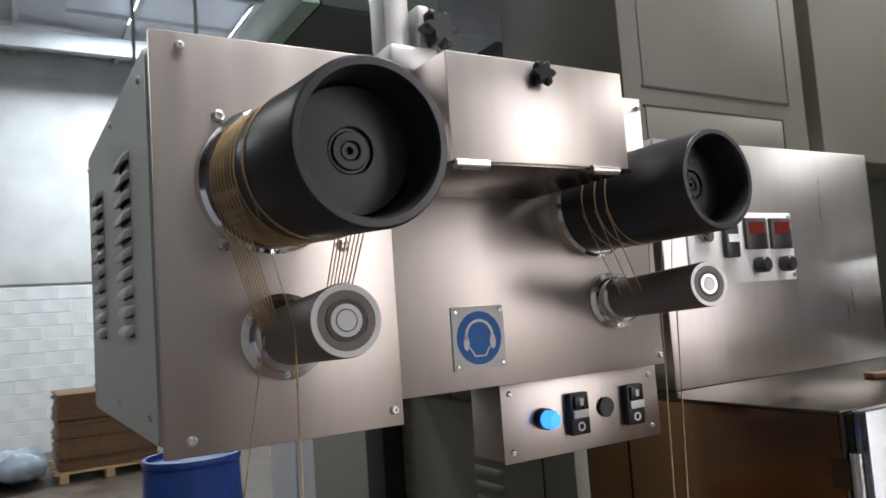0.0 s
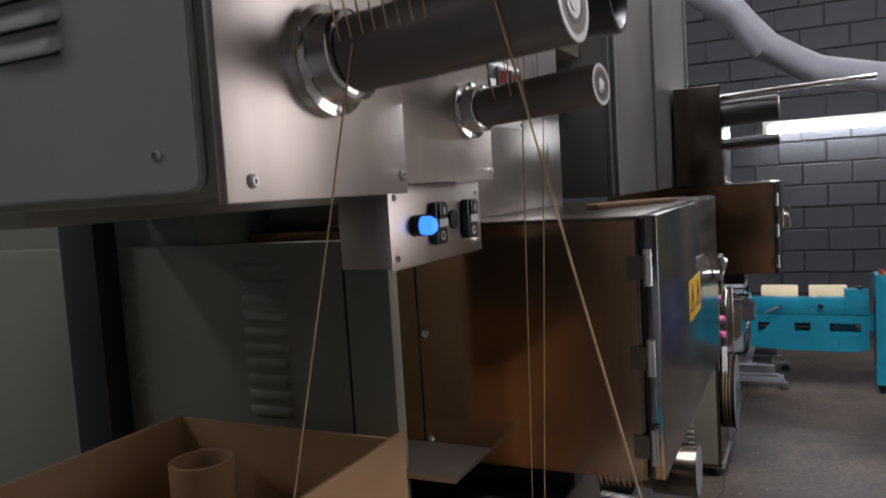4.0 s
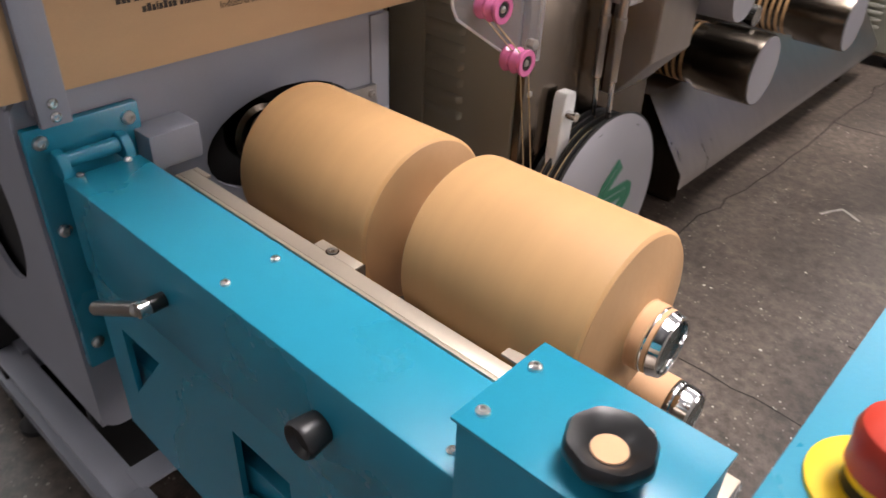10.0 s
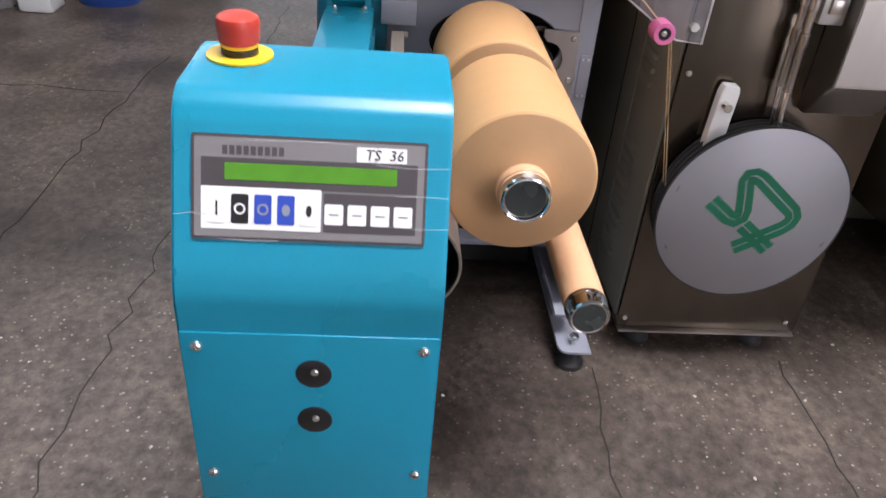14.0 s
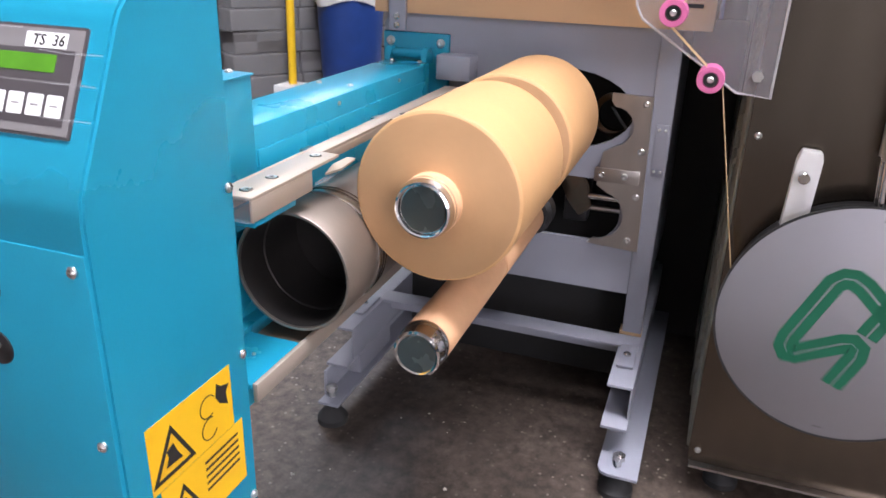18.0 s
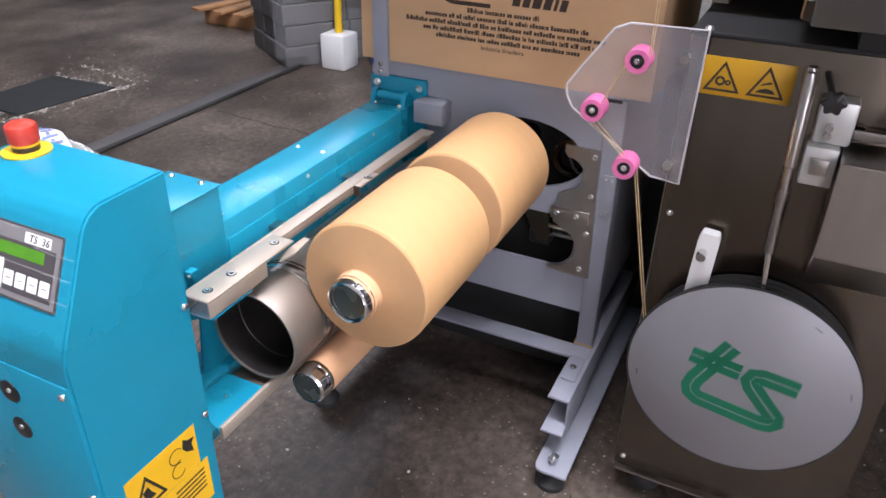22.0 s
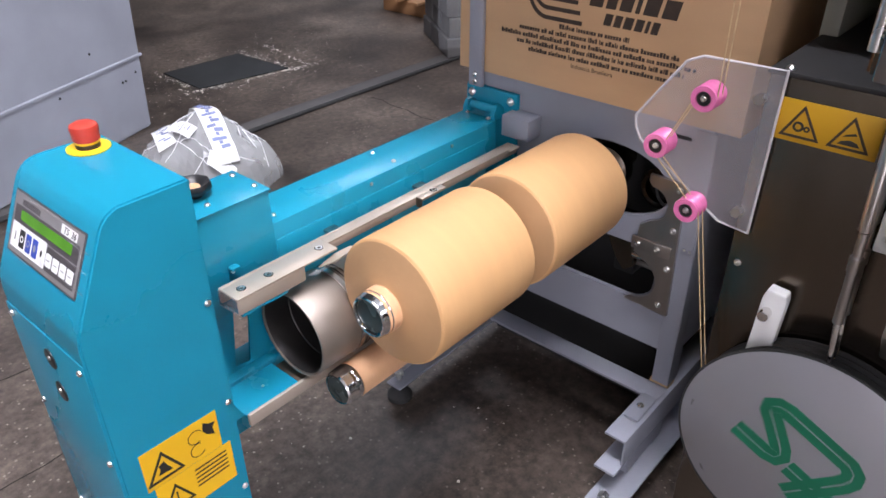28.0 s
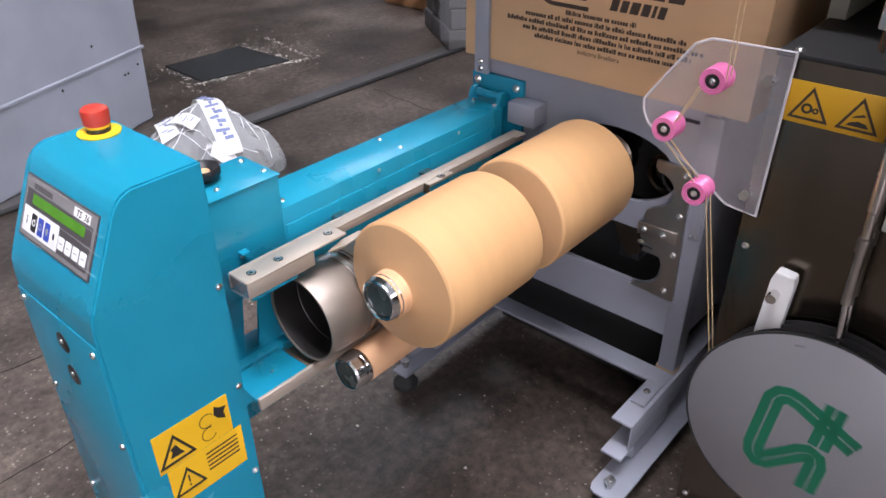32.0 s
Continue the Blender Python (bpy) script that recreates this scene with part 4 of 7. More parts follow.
    screw((0.746, 0.0815, 0.676), (0, 1, 0), w, 0.004)
    part("lower_rail", box(0.05, 0.70, 0.09, 0.157, 0.452, 0.456, 0.001), SLOT_STEEL, w)
    part("lower_shelf", box(0.702, 0.812, 0.082, 0.157, 0.452, 0.459, 0.001), TEAL, w)
    part("shelf_flange", plate([(0.814, 0.46), (0.838, 0.46), (0.838, 0.5), (0.832, 0.5)], "y", 0.15, 0.156), TEAL, w)
    part("lower_strip", box(0.08, 0.81, 0.1575, 0.164, 0.436, 0.46, 0.001), RAIL_STEEL, w)
    screw((0.75, 0.12, 0.459), (0, 0, 1), w, 0.003)
    part("lower_arm", box(0.05, 0.80, 0.0, 0.075, 0.34, 0.46, 0.003), TEAL, w)
    build_control_box(w)
    part("pedestal", box(0.86, 1.01, -0.03, 0.14, 0.0, 0.068, 0.003), DARK, w)
    # floor frame
    for y, s in ((0.514, 1), (-0.06, -1)):
        back = -0.95 if s < 0 else -0.45
        bar = [(back, y), (0.272, y), (0.288, y + 0.006), (0.294, y + 0.02), (0.294, y + 0.074), (back, y + 0.074)] if s > 0 else [(back, y), (0.29, y), (0.29, y + 0.046), (back, y + 0.046)]
        part("frame_beam", plate(bar, "z", 0.052, 0.058, 0.001), GREY_PAINT, w)
        if s < 0:
            part("frame_beam", box(back, 0.262, y, y + 0.005, 0.0585, 0.115, 0.001), GREY_PAINT, w)
        part("frame_channel", box(-0.45, 0.205, y - 0.008, y + 0.04, 0.185, 0.191, 0.001), GREY_PAINT, w)
        part("frame_channel", box(-0.45, 0.203, y + 0.036, y + 0.04, 0.1195, 0.1845, 0.001), GREY_PAINT, w)
        part("frame_channel", box(-0.45, 0.235, y - 0.008, y + 0.04, 0.113, 0.119, 0.001), GREY_PAINT, w)
        part("spacer", box(0.0, 0.16, y + 0.006, y + 0.034, 0.0585, 0.1125, 0.001), GREY_PAINT, w)
        part("gusset_base", box(0.05, 0.14, y - 0.002, y + 0.032, 0.1915, 0.198, 0.003), GREY_PAINT, w)
        screw((0.095, y + 0.014, 0.198), (0, 0, 1), w, 0.008, "bolt")
        levelling_foot(0.262, y + (0.036 if s > 0 else 0.018), 0.085, w)
        levelling_foot(-0.4, y + 0.018, 0.075, w)
    part("crossbar", box(0.0, 0.05, -0.03, 0.545, 0.185, 0.192, 0.001), GREY_PAINT, w)
    part("crossbar", box(0.0, 0.006, -0.03, 0.545, 0.15, 0.185, 0.001), GREY_PAINT, w)
    part("back_crossbar", box(-0.42, -0.38, -0.03, 0.545, 0.15, 0.2), GREY_PAINT, w)
    # added dark sheets; the inner one stands in for shade under the frame
    part("rear_dark_sheet", box(-0.45, -0.425, -0.06, 0.66, 0.0, 0.8, 0.002), DARK, w)
    part("inner_shade_sheet", box(-0.14, -0.12, -0.02, 0.5, 0.02, 0.29, 0.002), DARK, w)
    part("wood_shim", box(-0.03, 0.0, 0.5, 0.545, 0.192, 0.2), PALE_WOOD, w)
    return w


winder = build_winder()


def build_package(x0, x1, out):
    """A wound package: its ends are shallow cones that rise from the rim to the tube."""
    xc = (x0 + x1) / 2
    p = thing("yarn_package", (xc, ROLL_Y, ROLL_Z), "large package of ochre yarn wound on a cardboard tube", "yarn package", "packages on the winder")
    n = x1 - x0
    R = ROLL_R
    rim = [(-0.011, 0.039), (-0.0035, 0.075), (0.001, R - 0.009), (0.0022, R - 0.004), (0.005, R - 0.0009), (0.011, R)]
    part("winding", turned(rim + [(n - a, r) for a, r in rim[::-1]], (x0, ROLL_Y, ROLL_Z), seg=128), YARN, p)
    for a, d in ((0.0, 1), (n, -1)):
        part("end_face", turned([(a - d * 0.0118, 0.0388), (a - d * 0.0043, 0.075), (a + d * 0.0002, R - 0.009), (a + d * 0.0014, R - 0.0045), (a + d * 0.004, R - 0.006)], (x0, ROLL_Y, ROLL_Z), seg=96), YARN_END, p, "layered yarn edges of the package's end")
    part("core_tube", turned([(-0.016, 0.033), (-0.016, 0.039), (-0.013, 0.039), (-0.0125, 0.0378), (-0.0115, 0.0378), (-0.011, 0.039), (n + out * 0.35, 0.039), (n + out * 0.38, 0.0378), (n + out * 0.46, 0.0378), (n + out * 0.5, 0.0385), (n + out * 0.75, 0.0385), (n + out * 0.78, 0.037), (n + out, 0.037), (n + out, 0.033)], (x0, ROLL_Y, ROLL_Z), seg=64), CARD_TUBE, p)
    return p


package_back = build_package(0.066, 0.32, 0.03)
package_front = build_package(0.377, 0.6185, 0.035)
low = thing("spindle_tube", (0.4, 0.22, 0.455), "bare cardboard tube on the waiting spindle", "tube")
part("sleeve", turned([(0, 0.03), (0, 0.0335), (0.255, 0.0335), (0.256, 0.032), (0.275, 0.032), (0.276, 0.0335), (0.535, 0.0335), (0.535, 0.03)], (0.1, 0.22, 0.455), seg=48), CARD_TUBE, low)
part("cap", turned([(0, 0), (0, 0.033), (0.004, 0.034), (0.008, 0.0325), (0.012, 0.034), (0.016, 0.033), (0.03, 0.032), (0.033, 0.029), (0.032, 0.027), (0.031, 0)], (0.636, 0.22, 0.455), seg=48), CHROME, low, "polished chrome spindle cap")
part("cap_face", turned([(0, 0), (0, 0.0268), (0.0012, 0.0262), (0.0012, 0)], (0.6672, 0.22, 0.455), seg=40), CAP_FACE, low)
part("chuck", turned([(0, 0), (0, 0.045), (0.03, 0.045), (0.036, 0.036), (0.052, 0.036), (0.052, 0.0)], (0.046, 0.22, 0.455), seg=32), BLACK, low)
part("shaft", rod((-0.128, 0.22, 0.455), (0.09, 0.22, 0.455), 0.014, 16), STEEL_DARK, low)


# ---- guide stand with the disc ----
def louvre(x, z, w, y, parent, name="louvre", depth=0.006, h=0.016, mat=None):
    """A pressed slot under a rounded hood, open below, on a side that faces -y."""
    bm = bmesh.new()
    pts = [(0, 0), (-depth * 0.45, -h * 0.16), (-depth * 0.85, -h * 0.45), (-depth, -h * 0.8), (-depth * 0.97, -h), (-depth * 0.72, -h * 0.99)]
    n = 14
    rows = []
    for k in range(n + 1):
        f = k / n
        e = min(1.0, (1 - abs(2 * f - 1)) * 5.5)
        e = math.sin(e * math.pi / 2)
        rows.append([bm.verts.new((x + (f - 0.5) * w, y + p[0] * e - 0.0002, z + p[1] * (0.75 + 0.25 * e))) for p in pts])
    for a, b in zip(rows, rows[1:]):
        for k in range(len(pts) - 1):
            bm.faces.new((a[k], a[k + 1], b[k + 1], b[k]))
    hood = part(name, bm, mat or BEIGE_PAINT, parent, smooth=70)
    # dark strip in place of the shade in the slot, which isn't cut through
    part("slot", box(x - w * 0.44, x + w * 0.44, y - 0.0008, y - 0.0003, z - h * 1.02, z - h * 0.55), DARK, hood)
    return hood


def build_stand():
    s = thing("guide_stand", (0.0, 0.88, 0.0), "stainless machine stand with a beige louvred side", "machine stand", "machine stands")
    part("body", box(-0.45, 0.19, 0.672, 1.1, 0.055, 0.985, 0.002), STEEL_DARK, s, "brushed stainless cabinet body")
    part("front_panel", box(0.1902, 0.1925, 0.668, 1.102, 0.06, 0.99, 0.001), STEEL_DARK, s)
    part("bottom_flange", box(0.13, 0.205, 0.672, 1.1, 0.05, 0.0545, 0.0005), STEEL, s)
    part("top_plate", box(-0.45, 0.196, 0.664, 1.104, 0.9905, 0.998, 0.002), DARK, s)
    sp = part("side_panel", box(-0.45, 0.175, 0.664, 0.6715, 0.075, 0.985, 0.002), BEIGE_PAINT, s, "beige painted side sheet")
    for col, z0 in ((0.02, 0.885), (0.02, 0.46)):
        for k in range(10):
            louvre(col, z0 - k * 0.0305, 0.09, 0.664, sp)
    for y in (0.684, 1.075):
        screw((0.1925, y, 0.083), (1, 0, 0), s, 0.006)
        screw((0.1925, y, 0.678 if y < 1 else 0.7), (1, 0, 0), s, 0.006)
    screw((0.18, 0.69, 0.998), (0, 0, 1), s, 0.007)
    for x, y in ((0.155, 0.735), (0.155, 1.02), (-0.4, 0.735), (-0.4, 1.02)):
        levelling_foot(x, y, 0.06, s)
    # clear guide plate with three pink rollers
    gp = part("guide_plate", plate([(0.545, 0.985), (0.49, 0.905), (0.474, 0.88), (0.476, 0.862), (0.487, 0.842), (0.64, 0.742), (0.69, 0.737), (0.693, 1.0), (0.57, 0.997)], "x", 0.196, 0.201), GUIDE_PLEXI, s, "scratched clear plastic guide plate", smooth=0)
    rim = [(0.545, 0.985), (0.49, 0.905), (0.474, 0.88), (0.476, 0.862), (0.487, 0.842), (0.64, 0.742), (0.69, 0.737), (0.693, 1.0), (0.57, 0.997), (0.545, 0.985)]
    part("plate_edge", tube([(0.1985, y, z) for y, z in rim], 0.0022, 6), PLEXI_EDGE, gp, "pale cut edge of the clear plate")
    for y, z in ((0.597, 0.948), (0.534, 0.856), (0.601, 0.764)):
        prof = [(0, 0.0), (0, 0.0195), (0.003, 0.0205), (0.008, 0.0185), (0.012, 0.0155), (0.016, 0.0185), (0.0195, 0.0205), (0.0235, 0.0185), (0.028, 0.0155), (0.032, 0.0185), (0.036, 0.0205), (0.039, 0.0195), (0.039, 0.012), (0.034, 0.011), (0.034, 0)]
        rr = part("guide_roller", turned(prof, (0.203, y, z), seg=32), PINK, gp, "glossy pink ceramic grooved roller")
        part("bearing", turned([(0, 0.0), (0, 0.0105), (0.004, 0.0105), (0.004, 0.007), (0.002, 0.006), (0.002, 0)], (0.2371, y, z), seg=24), BLACK, rr)
        screw((0.2391, y, z), (1, 0, 0), rr, 0.0052, "bolt")
    part("slot_mark", box(0.2012, 0.2016, 0.548, 0.575, 0.862, 0.868), DARK, gp)
    for y, z in ((0.664, 0.953), (0.667, 0.769)):
        part("bolt", rod((0.1935, y, z), (0.208, y, z), 0.0085, 6), ZINC, gp)
    # warning plate
    ws = part("warning_sign", box(0.1927, 0.1945, 0.69, 0.83, 0.9, 0.962, 0.0004), SIGN_YELLOW_SHADED, s, "yellow enamel sign with two warning triangles, shade in its colour")
    warning_triangle(0.726, 0.929, 0.05, on_x(0.1945), ws, "gears", INK_BROWN)
    warning_triangle(0.792, 0.929, 0.05, on_x(0.1945), ws, "heat", INK_BROWN)
    # yarn brake block in white plastic
    wb = part("guide_block", plate([(0.736, 0.5), (0.772, 0.5), (0.779, 0.655), (0.776, 0.668), (0.748, 0.67), (0.743, 0.655)], "x", 0.202, 0.226, 0.0015), WHITE, s, "white plastic yarn guide block")
    part("pin", rod((0.2265, 0.755, 0.632), (0.247, 0.755, 0.632), 0.0085, 20, 0.001), CHROME, wb)
    for y in (0.757, 0.768):
        part("hole", turned([(0, 0.0), (0, 0.0016), (0.0006, 0.0016), (0.0006, 0)], (0.214, y, 0.6662), (0, 0, 1), 8), DARK, wb)
    # double piston rod
    for x in (0.215, 0.247):
        pr = part("piston", turned([(0, 0), (0, 0.0075), (0.085, 0.0075), (0.088, 0.0095), (0.11, 0.0095), (0.113, 0.007), (0.15, 0.007), (0.153, 0.0092), (0.29, 0.0092), (0.298, 0.006), (0.298, 0)], (x, 0.857, 0.672), (0, -0.025, 1), 20), STEEL, s)
        part("piston_rod", rod((x, 0.864, 0.59), (x, 0.857, 0.674), 0.0048, 14), CHROME, pr)
    part("cross_rod", rod((0.196, 0.872, 0.958), (0.325, 0.884, 0.955), 0.005, 14), BLACK, s)
    kb = turned([(0, 0), (0, 0.01), (0.004, 0.015), (0.015, 0.015), (0.018, 0.011), (0.018, 0)], (0.318, 0.884, 0.955), (1, 0, 0), 40)
    for v in kb.verts:
        d = Vector((v.co.y - 0.884, v.co.z - 0.955))
        if d.length > 0.008:
            k = 1 + 0.14 * math.cos(6 * math.atan2(d.y, d.x))
            v.co.y, v.co.z = 0.884 + d.x * k, 0.955 + d.y * k
    part("star_knob", kb, BLACK, s)
    cl = part("clamp", box(0.193, 0.25, 0.868, 0.915, 0.8, 0.862, 0.003), CASTING, s, "pale cast clamp")
    part("clamp_jaw", box(0.193, 0.235, 0.872, 0.925, 0.863, 0.93, 0.005), CASTING, cl)
    part("clamp_pad", box(0.2502, 0.256, 0.88, 0.905, 0.82, 0.845, 0.001), STEEL, cl)
    for z in (0.878, 0.892):
        part("hex_bolt", rod((0.235, 0.892, z), (0.246, 0.892, z), 0.006, 6), ZINC, cl)
    part("cross_bar", box(0.2, 0.222, 0.926, 1.08, 0.872, 0.888, 0.003), STEEL, s)
    part("collar", turned([(0, 0), (0, 0.011), (0.014, 0.011), (0.014, 0)], (0.211, 0.926, 0.88), (0, 1, 0), 16), STEEL_DARK, s)
    part("sheet_cover", plate([(0.193, 0.62), (0.215, 0.62), (0.285, 0.7), (0.285, 0.855), (0.193, 0.86)], "y", 0.918, 1.06, 0.002), STEEL, s)
    part("roller_stub", rod((0.2, 0.985, 0.905), (0.33, 0.985, 0.895), 0.014, 20, 0.002), ZINC, s)
    part("drum_stub", turned([(0, 0), (0, 0.055), (0.14, 0.055), (0.145, 0.053), (0.145, 0)], (0.2, 1.12, 0.8), (1, 0, 0), 32), DISC_GREY, s)
    return s


stand = build_stand()

DISC = (0.258, 0.864, 0.408)
wheel = thing("grooved_wheel", (0.193, 0.864, 0.408), "dark grooved wheel on the stand's front", "wheel", "grooved wheels")
wp = [(0, 0.0), (0, 0.172), (0.004, 0.176)]
for _k in range(4):
    _a = 0.006 + 0.0145 * _k
    wp += [(_a, 0.189), (_a + 0.005, 0.19), (_a + 0.0065, 0.179), (_a + 0.0115, 0.179)]
wp += [(0.0642, 0.19), (0.0645, 0.0)]
part("rim", turned(wp, (0.1932, 0.864, 0.408), seg=96), RUBBER, wheel)
for _x in (0.2068, 0.2213, 0.2358):
    part("yarn_wrap", turned([(0, 0.1795), (0.0008, 0.1822), (0.0032, 0.1822), (0.004, 0.1795)], (_x, 0.864, 0.408), seg=72), STRAND, wheel)
disc = thing("cover_disc", DISC, "pale grey round cover with a green emblem", "disc", "cover discs")
part("plate", turned([(0, 0), (0, 0.195), (0.001, 0.1965), (0.003, 0.1965), (0.004, 0.195), (0.004, 0)], DISC, seg=96), DISC_GREY, disc)
part("edge", turned([(0, 0.1966), (0, 0.2), (0.0035, 0.2), (0.0035, 0.1966)], DISC, seg=96), RUBBER, disc)


def emblem():
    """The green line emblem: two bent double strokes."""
    cx, cy = 0.864, 0.408
    t1 = [(-0.033, 0.071), (-0.052, 0.02), (-0.069, -0.026), (-0.0715, -0.044), (-0.066, -0.057), (-0.052, -0.0645), (0.06, -0.065), (0.076, -0.061), (0.084, -0.051), (0.08, -0.041), (0.062, -0.027), (0.025, 0.004), (0.0175, 0.015), (0.021, 0.027), (0.035, 0.0325), (0.095, 0.0335)]
    t2 = [(-0.092, 0.0235), (-0.003, 0.0235)]
    on = on_x(0.2622)
    for line in (t1, t2):
        for side in (-1, 1):
            pts = []
            for i, p in enumerate(line):
                a = Vector(line[max(0, i - 1)])
                b = Vector(line[min(len(line) - 1, i + 1)])
                d = (b - a).normalized()
                pts.append((cx + p[0] - d.y * 0.0093 * side, cy + p[1] + d.x * 0.0093 * side))
            part("stroke", ribbon(pts, 0.0152, on, 0.0006), GREEN, disc)
    for a in (20, 65, 200):
        part("hole", turned([(0, 0), (0, 0.0025), (0.0004, 0.0025), (0.0004, 0)], (0.2622, cx + 0.18 * math.cos(radians(a)), cy + 0.18 * math.sin(radians(a))), seg=8), DARK, disc)


emblem()


# ---- oven, upper cabinet and tall cabinet behind ----
def build_oven():
    o = thing("steam_oven", (0.1, 1.25, 1.05), "stainless steel oven box with a hinged front door", "oven", "ovens")
    part("body", box(-0.45, 0.35, 0.82, 1.75, 1.06, 1.5, 0.002), STEEL_DARK, o, "brushed stainless box")
    part("top_sheet", box(-0.45, 0.35, 0.817, 1.753, 1.5002, 1.505, 0.001), STEEL_DARK, o)
    # side sheets with the carton's reflection put into their colour
    part("side_sheet", box(-0.06, 0.345, 0.8165, 0.8195, 1.062, 1.499), OVEN_REFLECTION_STEEL, o)
    part("back_strip", box(-0.45, -0.066, 0.8165, 0.8195, 1.062, 1.499), OVEN_REFLECTION_STEEL, o)
    for z in (1.1, 1.3):
        screw((-0.05, 0.8165, z), (0, -1, 0), o, 0.007)
    d = part("front_door", box(0.356, 0.378, 0.83, 1.75, 1.06, 1.505, 0.003), DOOR_STEEL, o, "stainless door with worn reflections")
    part("gasket", box(0.3502, 0.3558, 0.83, 1.75, 1.065, 1.5), BLACK, o)
    for z in (1.12, 1.27, 1.42):
        h = part("hinge", rod((0.362, 0.822, z - 0.03), (0.362, 0.822, z + 0.03), 0.008, 14), ZINC, o)
        part("hinge_leaf", box(0.33, 0.356, 0.8145, 0.8163, z - 0.02, z + 0.02), STEEL_DARK, h)
    part("warning_sign", box(0.3782, 0.379, 1.175, 1.355, 1.262, 1.346), SIGN_YELLOW, d, "yellow warning sticker")
    for y in (1.22, 1.31):
        warning_triangle(y, 1.304, 0.055, on_x(0.379), d, "bar", INK_BROWN)
    hub = part("latch", rod((0.378, 1.64, 1.3), (0.4, 1.64, 1.3), 0.014, 18, 0.002), CHROME, d, "chrome wing latch")
    for a in (35, 145, 270):
        pts = [(0.396, 1.64, 1.3), (0.404, 1.64 + 0.04 * math.cos(radians(a)), 1.3 + 0.04 * math.sin(radians(a))), (0.402, 1.64 + 0.08 * math.cos(radians(a - 12)), 1.3 + 0.08 * math.sin(radians(a - 12)))]
        part("latch_wing", tube(pts, 0.007, 10), CHROME, hub)
    part("foot_block", box(-0.3, 0.2, 0.9, 1.7, 0.999, 1.0595), DARK, o)
    part("drip_tray", box(-0.35, 0.07, 0.66, 0.815, 1.085, 1.093), HEAD_STEEL, o)
    return o


oven = build_oven()
uc = thing("upper_cabinet", (-0.1, 1.2, 1.505), "stainless control cabinet standing on the oven", "cabinet")
part("body", box(-0.45, 0.0, 0.885, 1.585, 1.5052, 1.975, 0.003), STEEL, uc)
cpn = part("control_plate", box(0.0005, 0.004, 0.95, 1.27, 1.695, 1.835, 0.001), WHITE, uc, "pale control plate with displays and knobs")
for _y in (1.145, 1.225):
    part("display_frame", box(0.0042, 0.012, _y - 0.033, _y + 0.033, 1.76, 1.823, 0.002), BLACK, cpn)
    part("display", box(0.0122, 0.0126, _y - 0.024, _y + 0.024, 1.79, 1.815), material("dark_red_display", (0.12, 0.012, 0.008), 0.2, vary=0.2), cpn)
    part("knob", rod((0.0042, _y + 0.0, 1.728), (0.03, _y + 0.0, 1.728), 0.016, 20, 0.003), BLACK, cpn)
for _y in (0.985, 1.0):
    part("switch_ring", turned([(0, 0), (0, 0.017), (0.008, 0.015), (0.008, 0)], (0.0042, _y, 1.79), seg=20), CHROME, cpn)
part("twin_switch", box(0.0042, 0.016, 1.045, 1.085, 1.745, 1.82, 0.003), BLACK, cpn)
part("twin_switch_bar", box(0.0162, 0.018, 1.05, 1.08, 1.775, 1.79), WHITE, cpn)
for _y, _z in ((0.96, 1.705), (1.26, 1.705), (0.96, 1.825), (1.26, 1.825)):
    screw((0.0042, _y, _z), (1, 0, 0), cpn, 0.005)
col = thing("duct_column", (-0.05, 3.0, 1.507), "tall stainless duct with standing seams", "duct")
part("duct", box(-0.4, 0.02, 2.15, 4.0, 1.507, 3.3, 0.004), DUCT_STEEL, col)
for _y in (2.166, 2.95, 3.98):
    part("seam", box(0.0202, 0.034, _y - 0.014, _y + 0.014, 1.507, 3.3, 0.004), DUCT_STEEL, col)
part("side_seam", box(0.0, 0.014, 2.138, 2.1498, 1.507, 3.3, 0.002), DUCT_STEEL, col)

cab = thing("tall_cabinet", (-0.6, 1.2, 0.0), "tall beige machine cabinet with louvres and pressed panels", "cabinet")
part("body", box(-1.3, -0.47, 0.69, 1.9, 0.0, 1.93, 0.004), BEIGE_PAINT, cab)
sd = part("side_panel", box(-1.28, -0.03, 0.66, 0.6895, 0.06, 1.49, 0.003), BEIGE_PAINT, cab, "beige painted side sheet")
part("upper_body", box(-0.469, -0.08, 0.905, 1.5, 1.98, 3.3, 0.004), BEIGE_DIM_PAINT, cab, "beige upper cabinet, darkened in colour in place of weaker light")
for _c in (-0.295, -0.66):
    for _k in range(10):
        louvre(_c, 1.485 - 0.03 - _k * 0.0295, 0.1, 0.66, sd)
part("seam", box(-0.12, -0.116, 0.6585, 0.6598, 0.06, 1.49), DARK, sd)
part("rear_upper_body", box(-0.469, -0.08, 1.56, 2.13, 1.98, 3.3, 0.004), BEIGE_DIM_PAINT, cab)
for _z0, _z1, _y1 in ((1.99, 2.065, 1.4), (2.105, 2.75, 1.43), (2.8, 3.25, 1.43)):
    pp = part("pressed_panel", box(-0.0798, -0.0775, 0.96, _y1, _z0, _z1, 0.001), BEIGE_DIM_PAINT, cab)
    for _z in (_z0, _z1):
        part("groove", box(-0.0797, -0.0772, 0.955, _y1 + 0.005, _z - 0.0025, _z + 0.0025), DARK, pp)
    part("groove", box(-0.0797, -0.0772, _y1, _y1 + 0.005, _z0 + 0.003, _z1 - 0.003), DARK, pp)
part("cable_chain", box(-0.75, -0.65, 0.6, 0.655, 0.5, 1.6, 0.004), RUBBER, cab)
pf = thing("overhead_platform", (-2.6, 0.8, 2.6), "dark green steel cable platform hung over the machine row", "platform")
